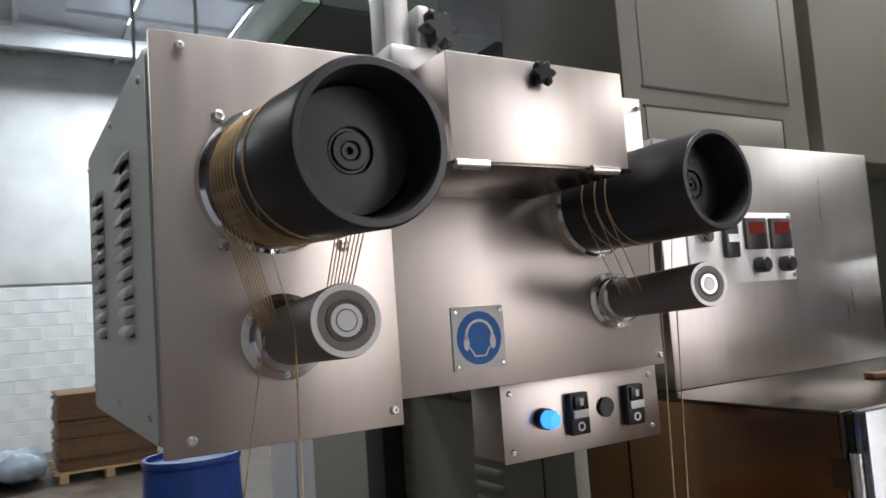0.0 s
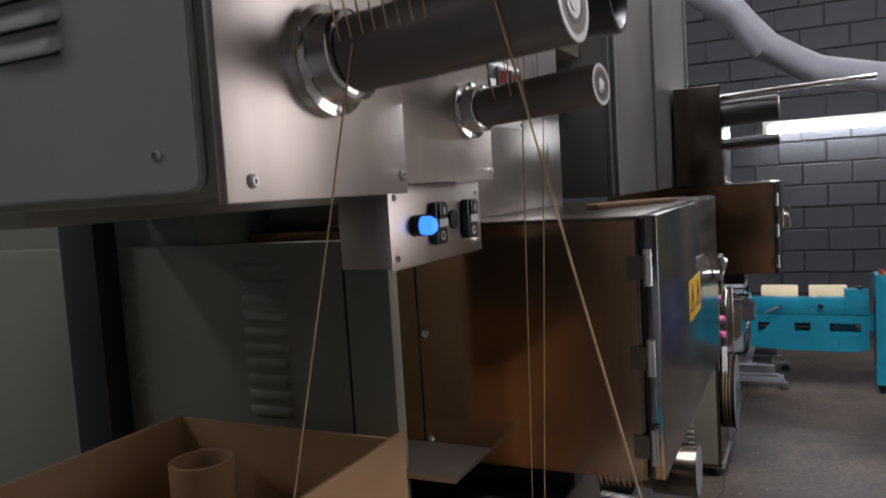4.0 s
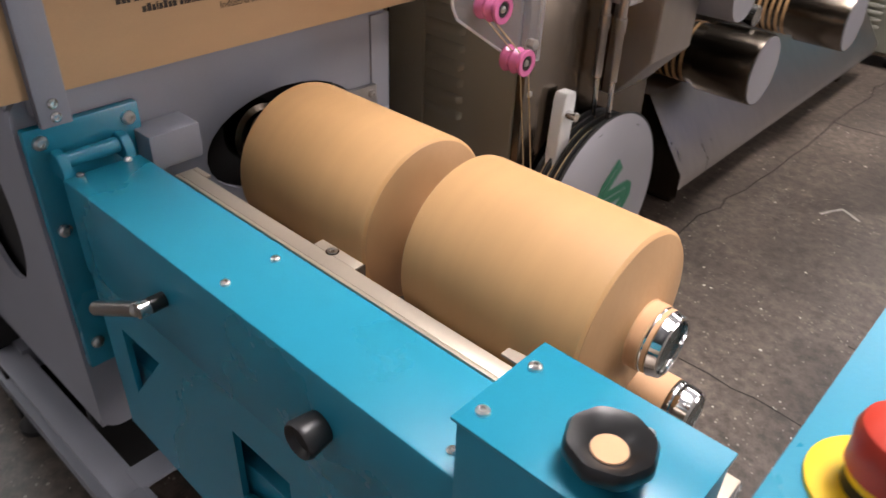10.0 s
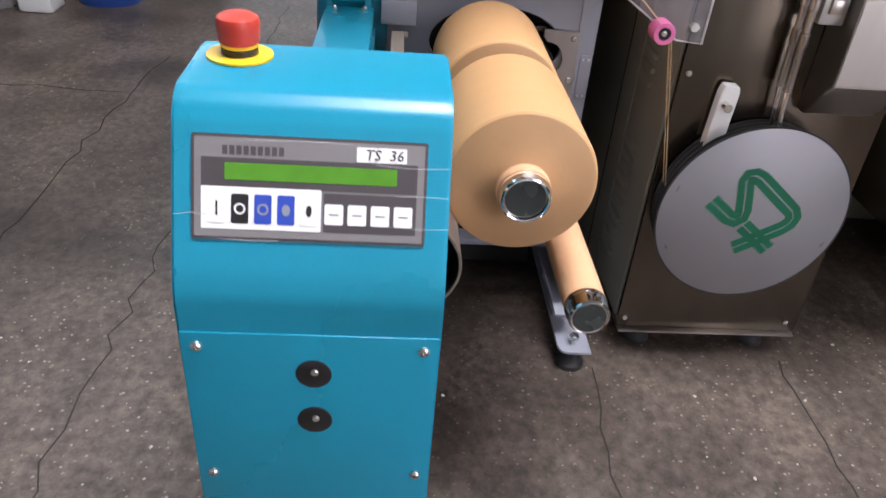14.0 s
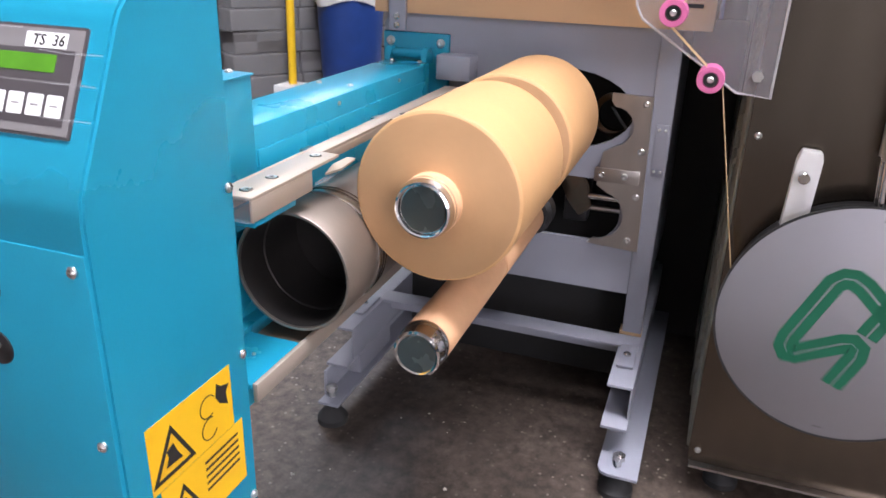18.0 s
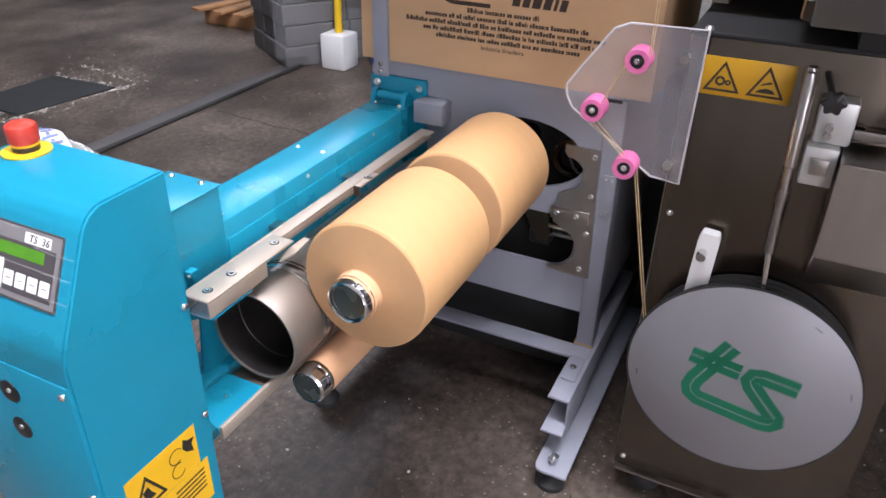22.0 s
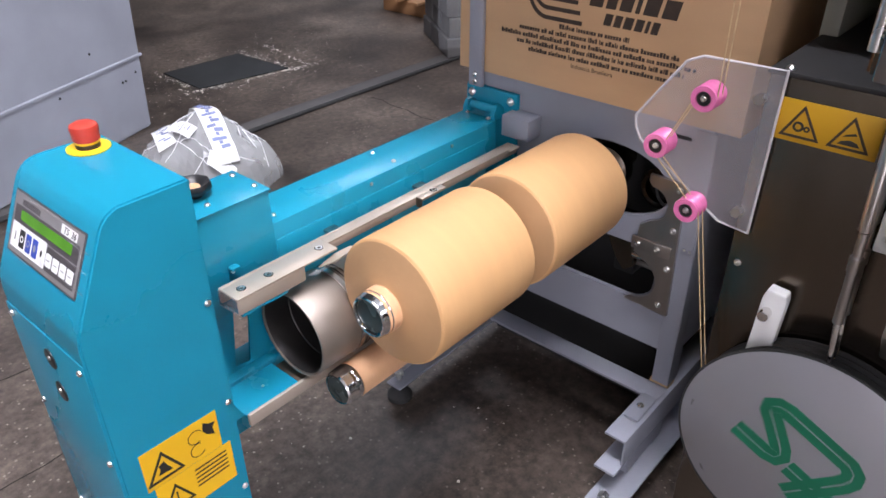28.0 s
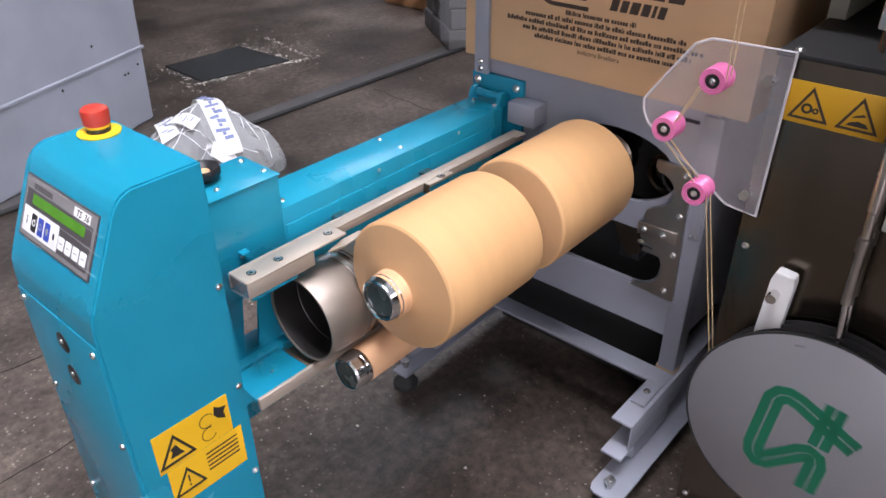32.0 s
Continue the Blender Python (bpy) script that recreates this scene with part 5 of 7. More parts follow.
part("deck", box(-4.2, -1.03, 0.66, 1.02, 2.602, 2.63, 0.002), DARK_GREEN, pf)
part("edge_beam", box(-4.2, -1.0, 0.6, 0.655, 2.6, 2.74, 0.003), PLATFORM_GREEN, pf, "pale green painted edge beam")
part("edge_beam", box(-4.2, -1.03, 1.022, 1.06, 2.6, 2.74, 0.003), DARK_GREEN, pf)
for _x in (-4.1, -3.1, -2.1):
    part("cross_beam", box(_x, _x + 0.05, 0.66, 1.02, 2.632, 2.72, 0.003), DARK_GREEN, pf)
part("end_plate", box(-1.028, -1.0, 0.66, 1.06, 2.6, 2.95, 0.002), DARK_GREEN, pf)
for _y in (0.63, 1.04):
    for _x in (-4.15, -1.02):
        part("hanger", rod((_x, _y, 2.7), (_x, _y, ROOF_Z - 0.05), 0.012, 10), DARK_GREEN, pf)
ec = thing("white_cabinet", (-1.6, 0.85, 0.0), "off-white switch cabinet with narrow doors", "cabinet")
part("body", box(-2.0, -1.35, 0.75, 1.2, 0.0, 1.6, 0.004), WHITE_WALL, ec)
for _x in (-1.98, -1.66):
    part("door", box(_x, _x + 0.29, 0.74, 0.7495, 0.1, 1.55, 0.003), WHITE_WALL, ec)


# ---- head ----
def build_head():
    h = thing("drive_unit", (0.0, 0.3, 1.5), "stainless drive unit with black rollers and a louvred side", "drive unit")
    part("housing", box(-0.27, 0.262, -0.04, 0.186, 1.57, 1.955, 0.002), BEIGE_PAINT, h)
    sd = part("side_cover", plate(rounded(-0.268, 0.25, 1.575, 1.95, 0.012), "y", -0.0475, -0.0405, 0.0015), COVER_LIT_PAINT, h, "beige painted cover with pressed louvres, lightened in place of light")
    for c in (0.1, -0.135):
        for k in range(10):
            louvre(c, 1.875 - k * 0.0205, 0.075, -0.0475, sd, depth=0.009, h=0.0145, mat=COVER_LIT_PAINT)
    for x, z in ((0.215, 1.6), (0.215, 1.925), (0.0, 1.6), (-0.25, 1.61), (-0.25, 1.93), (0.0, 1.935)):
        screw((x, -0.0475, z), (0, -1, 0), sd, 0.0045)
    fp = part("front_plate", box(0.2625, 0.27, -0.047, 0.19, 1.566, 1.958, 0.001), HEAD_STEEL, h, "brushed stainless front plate")
    for y, z, r in ((-0.023, 1.58, 0.005), (0.179, 1.582, 0.005), (0.013, 1.756, 0.0065), (0.133, 1.754, 0.0065), (0.013, 1.879, 0.0065), (-0.02, 1.944, 0.005), (0.177, 1.944, 0.005)):
        screw((0.27, y, z), (1, 0, 0), fp, r)
    part("bridge", box(-0.6, -0.271, 0.2, 0.95, 1.55, 1.9, 0.003), BEIGE_PAINT, h)
    rp = part("rear_plate", box(0.142, 0.15, 0.191, 0.702, 1.577, 1.99, 0.001), HEAD_STEEL, h, "brushed stainless plate")
    part("rear_housing", box(-0.27, 0.1415, 0.187, 0.695, 1.585, 1.98, 0.002), STEEL_DARK, h)
    screw((0.15, 0.695, 1.591), (1, 0, 0), rp, 0.005)
    screw((0.15, 0.695, 1.975), (1, 0, 0), rp, 0.005)
    # large rollers with flanges
    for o, d in (((0.27, 0.058, 1.816), (1, 0.01, -0.06)), ((0.15, 0.572, 1.812), (1, 0, 0.01))):
        fl = part("flange", turned([(0, 0), (0, 0.07), (0.018, 0.07), (0.02, 0.068), (0.022, 0.0655), (0.022, 0)], o, d, 56), CHROME, h)
        q = [(0.0225, 0.0), (0.0225, 0.0625), (0.233, 0.0625), (0.236, 0.0605), (0.236, 0.055), (0.233, 0.0535), (0.196, 0.052), (0.191, 0.05), (0.191, 0.0175), (0.193, 0.017), (0.193, 0.015), (0.191, 0.0145), (0.191, 0.007), (0.194, 0.0065), (0.194, 0.003), (0.188, 0.0025), (0.188, 0)]
        lr = part("large_roller", turned(q, o, d, 72), CERAMIC, h, "black coated hollow roller")
        for r0, r1 in ((0.0495, 0.0185), (0.0145, 0.008)):
            part("hub_ring", turned([(0.1944, r1), (0.1944, r0), (0.1954, r0 - 0.0006), (0.1954, r1 + 0.0006)], o, d, 48), CERAMIC, lr)
    # small grooved rollers, a little canted
    for a, b in (((0.27, 0.064, 1.666), (0.468, 0.047, 1.678)), ((0.15, 0.604, 1.678), (0.36, 0.567, 1.69))):
        a, b = Vector(a), Vector(b)
        d, n = (b - a).normalized(), (b - a).length
        fl = part("small_flange", turned([(0, 0), (0, 0.041), (0.012, 0.041), (0.014, 0.034), (0.032, 0.033), (0.034, 0.03), (0.036, 0)], a, d, 40), CHROME, h)
        for k in range(3):
            ang = radians(30 + 120 * k)
            q = d.to_track_quat("Z", "Y").to_matrix() @ Vector((0.0365 * math.cos(ang), 0.0365 * math.sin(ang), 0.012))
            screw(a + q, d, fl, 0.0035)
        sr = part("small_roller", turned([(0.0362, 0), (0.0362, 0.0275), (n - 0.002, 0.0275), (n, 0.0265), (n, 0.0)], a, d, 48), ROLL_GREY, h, "matt grey idler roller")
        for r0, r1, m in ((0.0268, 0.0222, CASTING), (0.0218, 0.0165, ROLL_GREY), (0.0155, 0.0125, HUB_GREY), (0.012, 0.0085, ZINC), (0.0075, 0.0, CASTING)):
            part("end_ring", turned([(0.0003, r1), (0.0003, r0), (0.001, r0), (0.001, r1)] if r1 else [(0.0003, 0), (0.0003, r0), (0.0012, r0), (0.0012, 0)], b, d, 40), m, sr)
    # top box
    tb = part("top_box", box(0.152, 0.345, 0.225, 0.468, 1.83, 1.945, 0.002), HEAD_STEEL, h, "plain stainless cover box")
    part("box_lip", box(0.152, 0.347, 0.223, 0.47, 1.8265, 1.8298, 0.0005), STEEL_DARK, tb)
    part("side_box", box(0.152, 0.3, 0.4685, 0.51, 1.86, 1.925, 0.002), HEAD_STEEL, tb)
    for y in (0.245, 0.425):
        part("hinge", rod((0.349, y - 0.02, 1.826), (0.349, y + 0.02, 1.826), 0.0055, 12), ZINC, tb)

    def star(o, d, r, nm="star_knob"):
        o, d = Vector(o), Vector(d).normalized()
        bm = turned([(0, 0), (0, r * 0.6), (r * 0.3, r), (r * 0.9, r), (r * 1.1, r * 0.8), (r * 1.1, 0)], o, d, 48)
        q = d.to_track_quat("Z", "Y").to_matrix()
        for v in bm.verts:
            p = q.transposed() @ (v.co - o)
            rr = math.hypot(p.x, p.y)
            if rr > r * 0.5:
                k = 1 + 0.2 * math.cos(6 * math.atan2(p.y, p.x))
                v.co = o + q @ Vector((p.x * k, p.y * k, p.z))
        return part(nm, bm, BLACK, tb)

    star((0.346, 0.345, 1.928), (1, -0.2, 0.15), 0.0125)
    part("yoke", box(0.2, 0.275, 0.2, 0.262, 1.9455, 1.975, 0.006), CASTING, tb, "pale cast yoke")
    part("yoke_arm", box(0.215, 0.255, 0.205, 0.24, 1.975, 2.12, 0.008), CASTING, tb)
    part("yoke_arm", box(0.215, 0.262, 0.245, 0.262, 1.975, 2.03, 0.005), CASTING, tb)
    part("stem", rod((0.235, 0.255, 1.96), (0.235, 0.255, 1.98), 0.02, 20, 0.002), ZINC, tb)
    star((0.262, 0.262, 1.995), (1, 0.1, 0.1), 0.02)
    part("fitting", tube([(0.25, 0.335, 1.945), (0.25, 0.335, 1.958), (0.247, 0.332, 1.966), (0.24, 0.32, 1.969), (0.235, 0.3, 1.966), (0.22, 0.27, 1.96)], 0.0065, 12), BRASS, tb, "brass elbow fitting")
    part("fitting_nut", rod((0.25, 0.335, 1.9452), (0.25, 0.335, 1.953), 0.0095, 6), BRASS, tb)
    # ear protection sign
    sg = part("safety_sign", box(0.1502, 0.152, 0.327, 0.408, 1.602, 1.683, 0.0003), WHITE, h, "square white sign with a blue ear-protection disc")
    on = on_x(0.152)
    c = (0.3675, 1.6425)
    part("blue_disc", patch(ring_points(*c, 0.0345, seg=40), on, 0.0005), BLUE_SIGN, sg)
    on = on_x(0.1526)
    part("headband", ribbon(arc(c[0], c[1] + 0.002, 0.0205, -8, 188), 0.0035, on, 0.0004), WHITE, sg)
    part("contour", ribbon([(c[0] - 0.0155, c[1] - 0.012)] + [(c[0] - 0.008, c[1] - 0.0235), (c[0] + 0.008, c[1] - 0.0235)] + [(c[0] + 0.0155, c[1] - 0.012)], 0.0018, on, 0.0004), WHITE, sg)
    for sgn in (-1, 1):
        part("ear_cup", patch(ring_points(c[0] + sgn * 0.0205, c[1] - 0.006, 0.0045, 0.0095, 14), on, 0.0004), WHITE, sg)
    for y, z in ((0.333, 1.608), (0.402, 1.608), (0.333, 1.677), (0.402, 1.677)):
        screw((0.152, y, z), (1, 0, 0), sg, 0.003)
    # switch box
    sb = part("switch_box", box(0.04, 0.116, 0.418, 0.712, 1.468, 1.574, 0.003), HEAD_STEEL, h, "stainless switch box with push buttons")
    part("switch_plate", box(0.1162, 0.1185, 0.416, 0.714, 1.466, 1.576, 0.001), HEAD_STEEL, sb)
    for y in (0.431, 0.697):
        for z in (1.481, 1.56):
            screw((0.1185, y, z), (1, 0, 0), sb, 0.0045)
    bl = part("lamp_button", turned([(0, 0), (0, 0.015), (0.012, 0.015), (0.012, 0)], (0.1187, 0.485, 1.52), seg=24), BLACK, sb)
    part("lamp_lens", turned([(0, 0.0), (0, 0.0125), (0.012, 0.0125), (0.018, 0.009), (0.019, 0)], (0.1308, 0.485, 1.52), seg=24), BLUE_LIGHT, bl, "blue lit push-button lens")
    for y in (0.545, 0.655):
        tw = part("twin_button", box(0.1187, 0.131, y - 0.0175, y + 0.0175, 1.49, 1.55, 0.003), BLACK, sb)
        part("upper_button", box(0.1312, 0.135, y - 0.0125, y + 0.0125, 1.527, 1.547, 0.003), BLACK, tw)
        part("upper_sign", ribbon([(y, 1.532), (y, 1.542)], 0.006, on_x(0.1352), 0.0005), WHITE, tw)
        part("middle_bar", box(0.1312, 0.1345, y - 0.014, y + 0.014, 1.5145, 1.526, 0.001), WHITE, tw)
        part("lower_sign", ribbon(ring_points(y, 1.502, 0.0055, seg=14), 0.0022, on_x(0.1312), 0.0008, closed=True), WHITE, tw)
    part("blank_plug", rod((0.1187, 0.603, 1.522), (0.124, 0.603, 1.522), 0.0145, 24, 0.001), BLACK, sb)
    return h


head = build_head()


def loop(o, d, r, at_, wire):
    """One turn of yarn round a roller."""
    o, d = Vector(o), Vector(d).normalized()
    q = d.to_track_quat("Z", "Y").to_matrix()
    n = 40
    return tube([o + q @ Vector(((r + wire) * math.cos(2 * math.pi * k / n), (r + wire) * math.sin(2 * math.pi * k / n), at_ + 0.006 * k / n)) for k in range(n + 1)], wire, 6)


yarns = thing("yarn_strands", (0.3, 0.2, 1.25), "thin ochre yarn strands running over the rollers and guides", "yarn")
OA, DA = Vector((0.27, 0.058, 1.816)), Vector((1, 0.01, -0.06)).normalized()
OB, DB = Vector((0.15, 0.572, 1.812)), Vector((1, 0, 0.01)).normalized()
AT_A = [0.034, 0.044, 0.054, 0.064, 0.074, 0.084, 0.094, 0.104, 0.13]
AT_B = [0.06, 0.085, 0.105]
for _a in AT_A:
    part("turn", loop(OA, DA, 0.0625, _a, 0.001), STRAND, yarns)
for _a in AT_B:
    part("turn", loop(OB, DB, 0.0625, _a, 0.0008), STRAND, yarns)
S_A, S_AE = Vector((0.27, 0.064, 1.666)), Vector((0.468, 0.047, 1.678))
for _i, _a in enumerate(AT_A[:-1]):
    for _s in (-1, 1):
        top = OA + DA * _a + Vector((0, 0.0635 * _s * 0.97, -0.018))
        f_ = (_a + 0.006) / 0.2
        bot = S_A.lerp(S_AE, f_) + Vector((0, 0.0283 * _s, 0.004))
        part("strand", tube([top, bot], 0.00075, 6), STRAND, yarns)
S_B, S_BE = Vector((0.15, 0.604, 1.678)), Vector((0.36, 0.567, 1.69))
for _a in AT_B:
    for _s in (-1, 1):
        top = OB + DB * _a + Vector((0, 0.0635 * _s * 0.97, -0.015))
        bot = S_B.lerp(S_BE, _a / 0.2) + Vector((0, 0.0283 * _s, 0.004))
        part("strand", tube([top, bot], 0.00075, 6), STRAND, yarns)
PIN1, PIN2 = Vector((0.257, -0.022, 1.262)), Vector((0.545, -0.022, 1.262))
part("strand", tube([S_A.lerp(S_AE, 0.25) + Vector((0, -0.028, 0)), PIN1], 0.00075, 6), STRAND, yarns)
part("strand", tube([OA + DA * 0.128 + Vector((0, -0.063, 0)), S_A.lerp(S_AE, 0.8) + Vector((0, -0.0285, 0)), PIN2], 0.00075, 6), STRAND, yarns)
P1, P2, P3 = (0.597, 0.948), (0.534, 0.856), (0.601, 0.764)
for _x, _f in ((0.2148, 0.4), (0.2305, 0.56)):
    top = S_B.lerp(S_BE, _f) + Vector((0, 0.0283, 0))
    part("strand", tube([top, (_x, P1[0] + 0.0165, P1[1])], 0.001, 6), STRAND, yarns)
    part("strand", tube([(_x, P1[0] - 0.0165, P1[1] - 0.004), (_x, P2[0] + 0.012, P2[1] + 0.0115)], 0.001, 6), STRAND, yarns)
    part("strand", tube([(_x, P2[0] - 0.008, P2[1] - 0.014), (_x, P3[0] - 0.006, P3[1] + 0.0155)], 0.001, 6), STRAND, yarns)
    part("strand", tube([(_x, P3[0] + 0.0165, P3[1]), (_x - 0.002, 0.686, 0.43)], 0.001, 6), STRAND, yarns)


# ---- cardboard box, post and bar ----
def build_carton():
    c = thing("cardboard_box", (-0.2, 0.27, 0.82), "open brown cardboard box with black print", "box")
    fr = part("front_panel", plate([(-0.052, 0.8185), (0.59, 0.8185), (0.592, 1.198), (-0.05, 1.2)], "x", 0.014, 0.019), CARD, c)
    part("back_panel", box(-0.45, -0.445, -0.05, 0.59, 0.8185, 1.19), CARD, c)
    part("side_panel", box(-0.4445, 0.0135, -0.05, -0.045, 0.8185, 1.19), CARD, c)
    part("side_panel", box(-0.4445, 0.0135, 0.585, 0.59, 0.8185, 1.185), CARD, c)
    part("bottom_panel", box(-0.4445, 0.0135, -0.0445, 0.5845, 0.8185, 0.8235), CARD, c)
    on = on_x(0.0191)
    def up(u, v, h):
        return on(u, v + 0.014, h)

    # emblem: two interlaced sets of three strokes, the lower one ends in a foot
    for k in range(3):
        ry, rz = 0.047 - 0.0135 * k, 0.056 - 0.0155 * k
        pts = arc(0.157, 1.07, ry, 205, -20, 20, rz) + [(0.157 + ry * 0.72, 1.07 - rz * 0.75), (0.162 + ry * 0.2, 1.002 + 0.006 * k)]
        part("emblem_stroke", ribbon(pts, 0.0082, up, 0.0004), INK_BROWN, fr)
        ry, rz = 0.047 - 0.0135 * k, 0.06 - 0.019 * k
        pts = arc(0.17, 1.006, ry, 100, 268, 16, rz) + [(0.25 - 0.006 * k, 0.946 + 0.019 * k)]
        part("emblem_stroke", ribbon(pts, 0.0082, up, 0.0004), INK_BROWN, fr)
    # maker's name as plain slanted bars
    u = 0.262
    for wdt in (0.028, 0.021, 0.025, 0.009, 0.029, 0.03):
        part("name_bar", patch([(u, 0.983), (u + wdt, 0.983), (u + wdt + 0.007, 1.016), (u + 0.007, 1.016)], up, 0.0004), INK_BROWN, fr)
        u += wdt + 0.007
    u = 0.295
    for wdt in (0.016, 0.015, 0.018, 0.016, 0.007, 0.014):
        part("name_bar", patch([(u, 0.952), (u + wdt, 0.952), (u + wdt + 0.005, 0.974), (u + 0.005, 0.974)], up, 0.0004), INK_BROWN, fr)
        u += wdt + 0.005
    rows = [(0.2, 0.355, 0.9285), (0.105, 0.455, 0.914), (0.06, 0.49, 0.9), (0.1, 0.47, 0.886), (0.13, 0.445, 0.872)]
    rnd = random.Random(5)
    for a, b, z in rows:
        line = bmesh.new()
        u, word = a, rnd.randint(3, 9)
        while u < b - 0.003:
            wdt = rnd.choice((0.0024, 0.0046, 0.0052, 0.0058))
            tall = rnd.choice((0.0068, 0.0068, 0.0094))
            patch([(u, z), (u + wdt, z), (u + wdt, z + tall), (u, z + tall)], up, 0.0003, line)
            word -= 1
            u += wdt + (0.0011 if word else 0.0045)
            if not word:
                word = rnd.randint(2, 9)
        part("print_line", line, INK_BROWN, fr, smooth=0)
    letters("Indústria Brasileira", 0.0125, face_x(0.0193, 0.28, 0.8715), INK_BROWN, fr, align="CENTER", thick=0.0002)
    return c


carton = build_carton()
carton.location.z -= 0.006
inner = thing("cardboard_tube", (-0.3, 0.48, 0.82), "brown cardboard tube standing inside the open box", "tube")
part("tube", turned([(0, 0.052), (0.335, 0.052), (0.335, 0.045), (0.004, 0.045), (0.004, 0.0), (0, 0.0)], (-0.3, 0.48, 0.8185), (0, 0, 1), 32), CARD, inner)
bar = thing("guide_bar", (0.02, -0.01, 0.78), "round steel yarn guide bar on a grey post", "guide bar")
pst = part("post", box(0.0195, 0.03, -0.018, 0.018, 0.779, 1.275, 0.0015), GREY_PAINT, bar, "grey flat steel post")
part("post_flange", box(0.0, 0.0192, -0.019, -0.0165, 0.79, 1.275, 0.0005), GREY_PAINT, bar)
for _z in (0.79, 0.806):
    screw((0.03, 0.0, _z), (1, 0, 0), pst, 0.0065, "bolt")
part("rod", rod((0.0, -0.0275, 1.25), (0.565, -0.0275, 1.25), 0.0088, 32, 0.0006), BAR_STEEL, bar, "satin round steel rod")
for _x in (0.257, 0.547):
    part("pin", rod((_x, -0.03, 1.25), (_x - 0.004, -0.085, 1.2435), 0.0042, 16, 0.0008), ZINC, bar)
    part("guide_eye", turned([(0, 0), (0, 0.0045), (0.003, 0.005), (0.005, 0.0035), (0.005, 0)], (_x, -0.024, 1.2575), (0, 0, 1), 16), EYE, bar, "cream ceramic yarn guide")

# ---- trough with take-off rollers beyond the stand ----
tr = thing("roller_trough", (0.0, 2.4, 0.0), "grey steel drip trough with horizontal rollers", "trough")
part("tray", plate([(0.12, 0.12), (0.12, 0.16), (-0.02, 0.36), (-0.5, 0.36), (-0.5, 0.34), (-0.03, 0.34), (0.1, 0.15), (0.1, 0.12)], "y", 1.57, 3.35), STEEL, tr)
part("end_sheet", plate([(0.121, 0.1), (0.121, 0.17), (-0.02, 0.37), (-0.5, 0.37), (-0.5, 0.1)], "y", 1.565, 1.5698), STEEL_DARK, tr)
for _y in (1.7, 3.2):
    part("leg", box(-0.45, 0.05, _y, _y + 0.04, 0.0, 0.12), STEEL_DARK, tr)
part("back_wall", box(-0.52, -0.5, 1.57, 3.35, 0.0, 0.85), STEEL_DARK, tr)
for _y, _z, _e in ((1.77, 0.45, 0.197), (2.44, 0.455, 0.22)):
    rr = part("take_off_roller", turned([(0, 0), (0, 0.085), (0.5, 0.085), (0.5, 0.098), (0.655, 0.098), (0.66, 0.096), (0.66, 0.0)], (_e - 0.66, _y, _z), seg=48), STEEL_DARK, tr, "steel roller wound with yarn turns")
    part("roller_cap", turned([(0, 0), (0, 0.094), (0.002, 0.094), (0.002, 0)], (_e + 0.0005, _y, _z), seg=48), DISC_GREY, rr)
    for k in range(8):
        part("yarn_turn", turned([(0, 0.0852), (0.002, 0.088), (0.008, 0.088), (0.01, 0.0852)], (_e - 0.36 + 0.022 * k, _y, _z), seg=40), YARN_END, rr)
    part("stay", rod((_e - 0.66, _y + 0.02, _z + 0.16), (_e - 0.06, _y + 0.02, _z + 0.13), 0.028, 20), ZINC, tr)

# ---- second line of machines ----
s2 = copy_thing(stand, Matrix.Translation((stand.location.x, stand.location.y + 2.86, stand.location.z)))
s2["label"] = "stainless machine stand with beige side, farther down the row"
o2 = copy_thing(oven, Matrix.Translation((oven.location.x + 0.12, oven.location.y + 2.7, oven.location.z)))
wheel2 = copy_thing(wheel, Matrix.Translation((wheel.location.x, wheel.location.y + 2.86, wheel.location.z)))
disc2 = copy_thing(disc, Matrix.Translation((disc.location.x, disc.location.y + 2.86, disc.location.z)))
h2 = thing("far_drive_unit", (0.1, 3.6, 1.5), "small stainless drive unit with dark rollers in the next row", "drive unit")
part("housing", box(0.036, 0.25, 3.4, 3.9, 1.506, 1.98, 0.003), STEEL_DARK, h2)
for _y, _z, _r in ((3.55, 1.85, 0.062), (3.55, 1.7, 0.028)):
    part("roller", rod((0.25, _y, _z), (0.5, _y, _z + 0.01), _r, 28, 0.003), CERAMIC, h2)
    part("roller_end", rod((0.5002, _y, _z + 0.01), (0.504, _y, _z + 0.01), _r * 0.85, 24), ZINC, h2)
part("guide_rod", rod((0.25, 3.5, 1.93), (0.9, 3.45, 1.95), 0.012, 14), CHROME, h2)
w2 = copy_thing(winder, Matrix.Translation((winder.location.x + 0.185, winder.location.y + 5.36, winder.location.z)) @ Matrix.Diagonal((1.0, 1.0, 0.9, 1.0)))
w2["label"] = "teal yarn winder standing free before the block wall"
p2 = []
for _x0 in (0.3, 0.62):
    p = thing("pale_package", (_x0 + 0.12, 5.67, 0.6), "cream package of fine yarn on the far winder", "yarn package", "packages on the far winder")
    part("winding", turned([(0, 0.03), (0, 0.095), (0.01, 0.1), (0.24, 0.1), (0.25, 0.095), (0.25, 0.03)], (_x0, 5.67, 0.6), seg=40), material("cream_yarn", (0.7, 0.62, 0.42), 0.8, vary=0.06), p)

# ---- north end of the hall ----
pil = solid("pillar", box(1.4, 1.72, 5.75, 6.05, 0, ROOF_Z - 0.1, 0.02), material("ochre_pillar", (0.22, 0.18, 0.11), 0.8, vary=0.15, scale=3, bump=0.2), "ochre painted concrete pillar", "pillar", kind="structure")
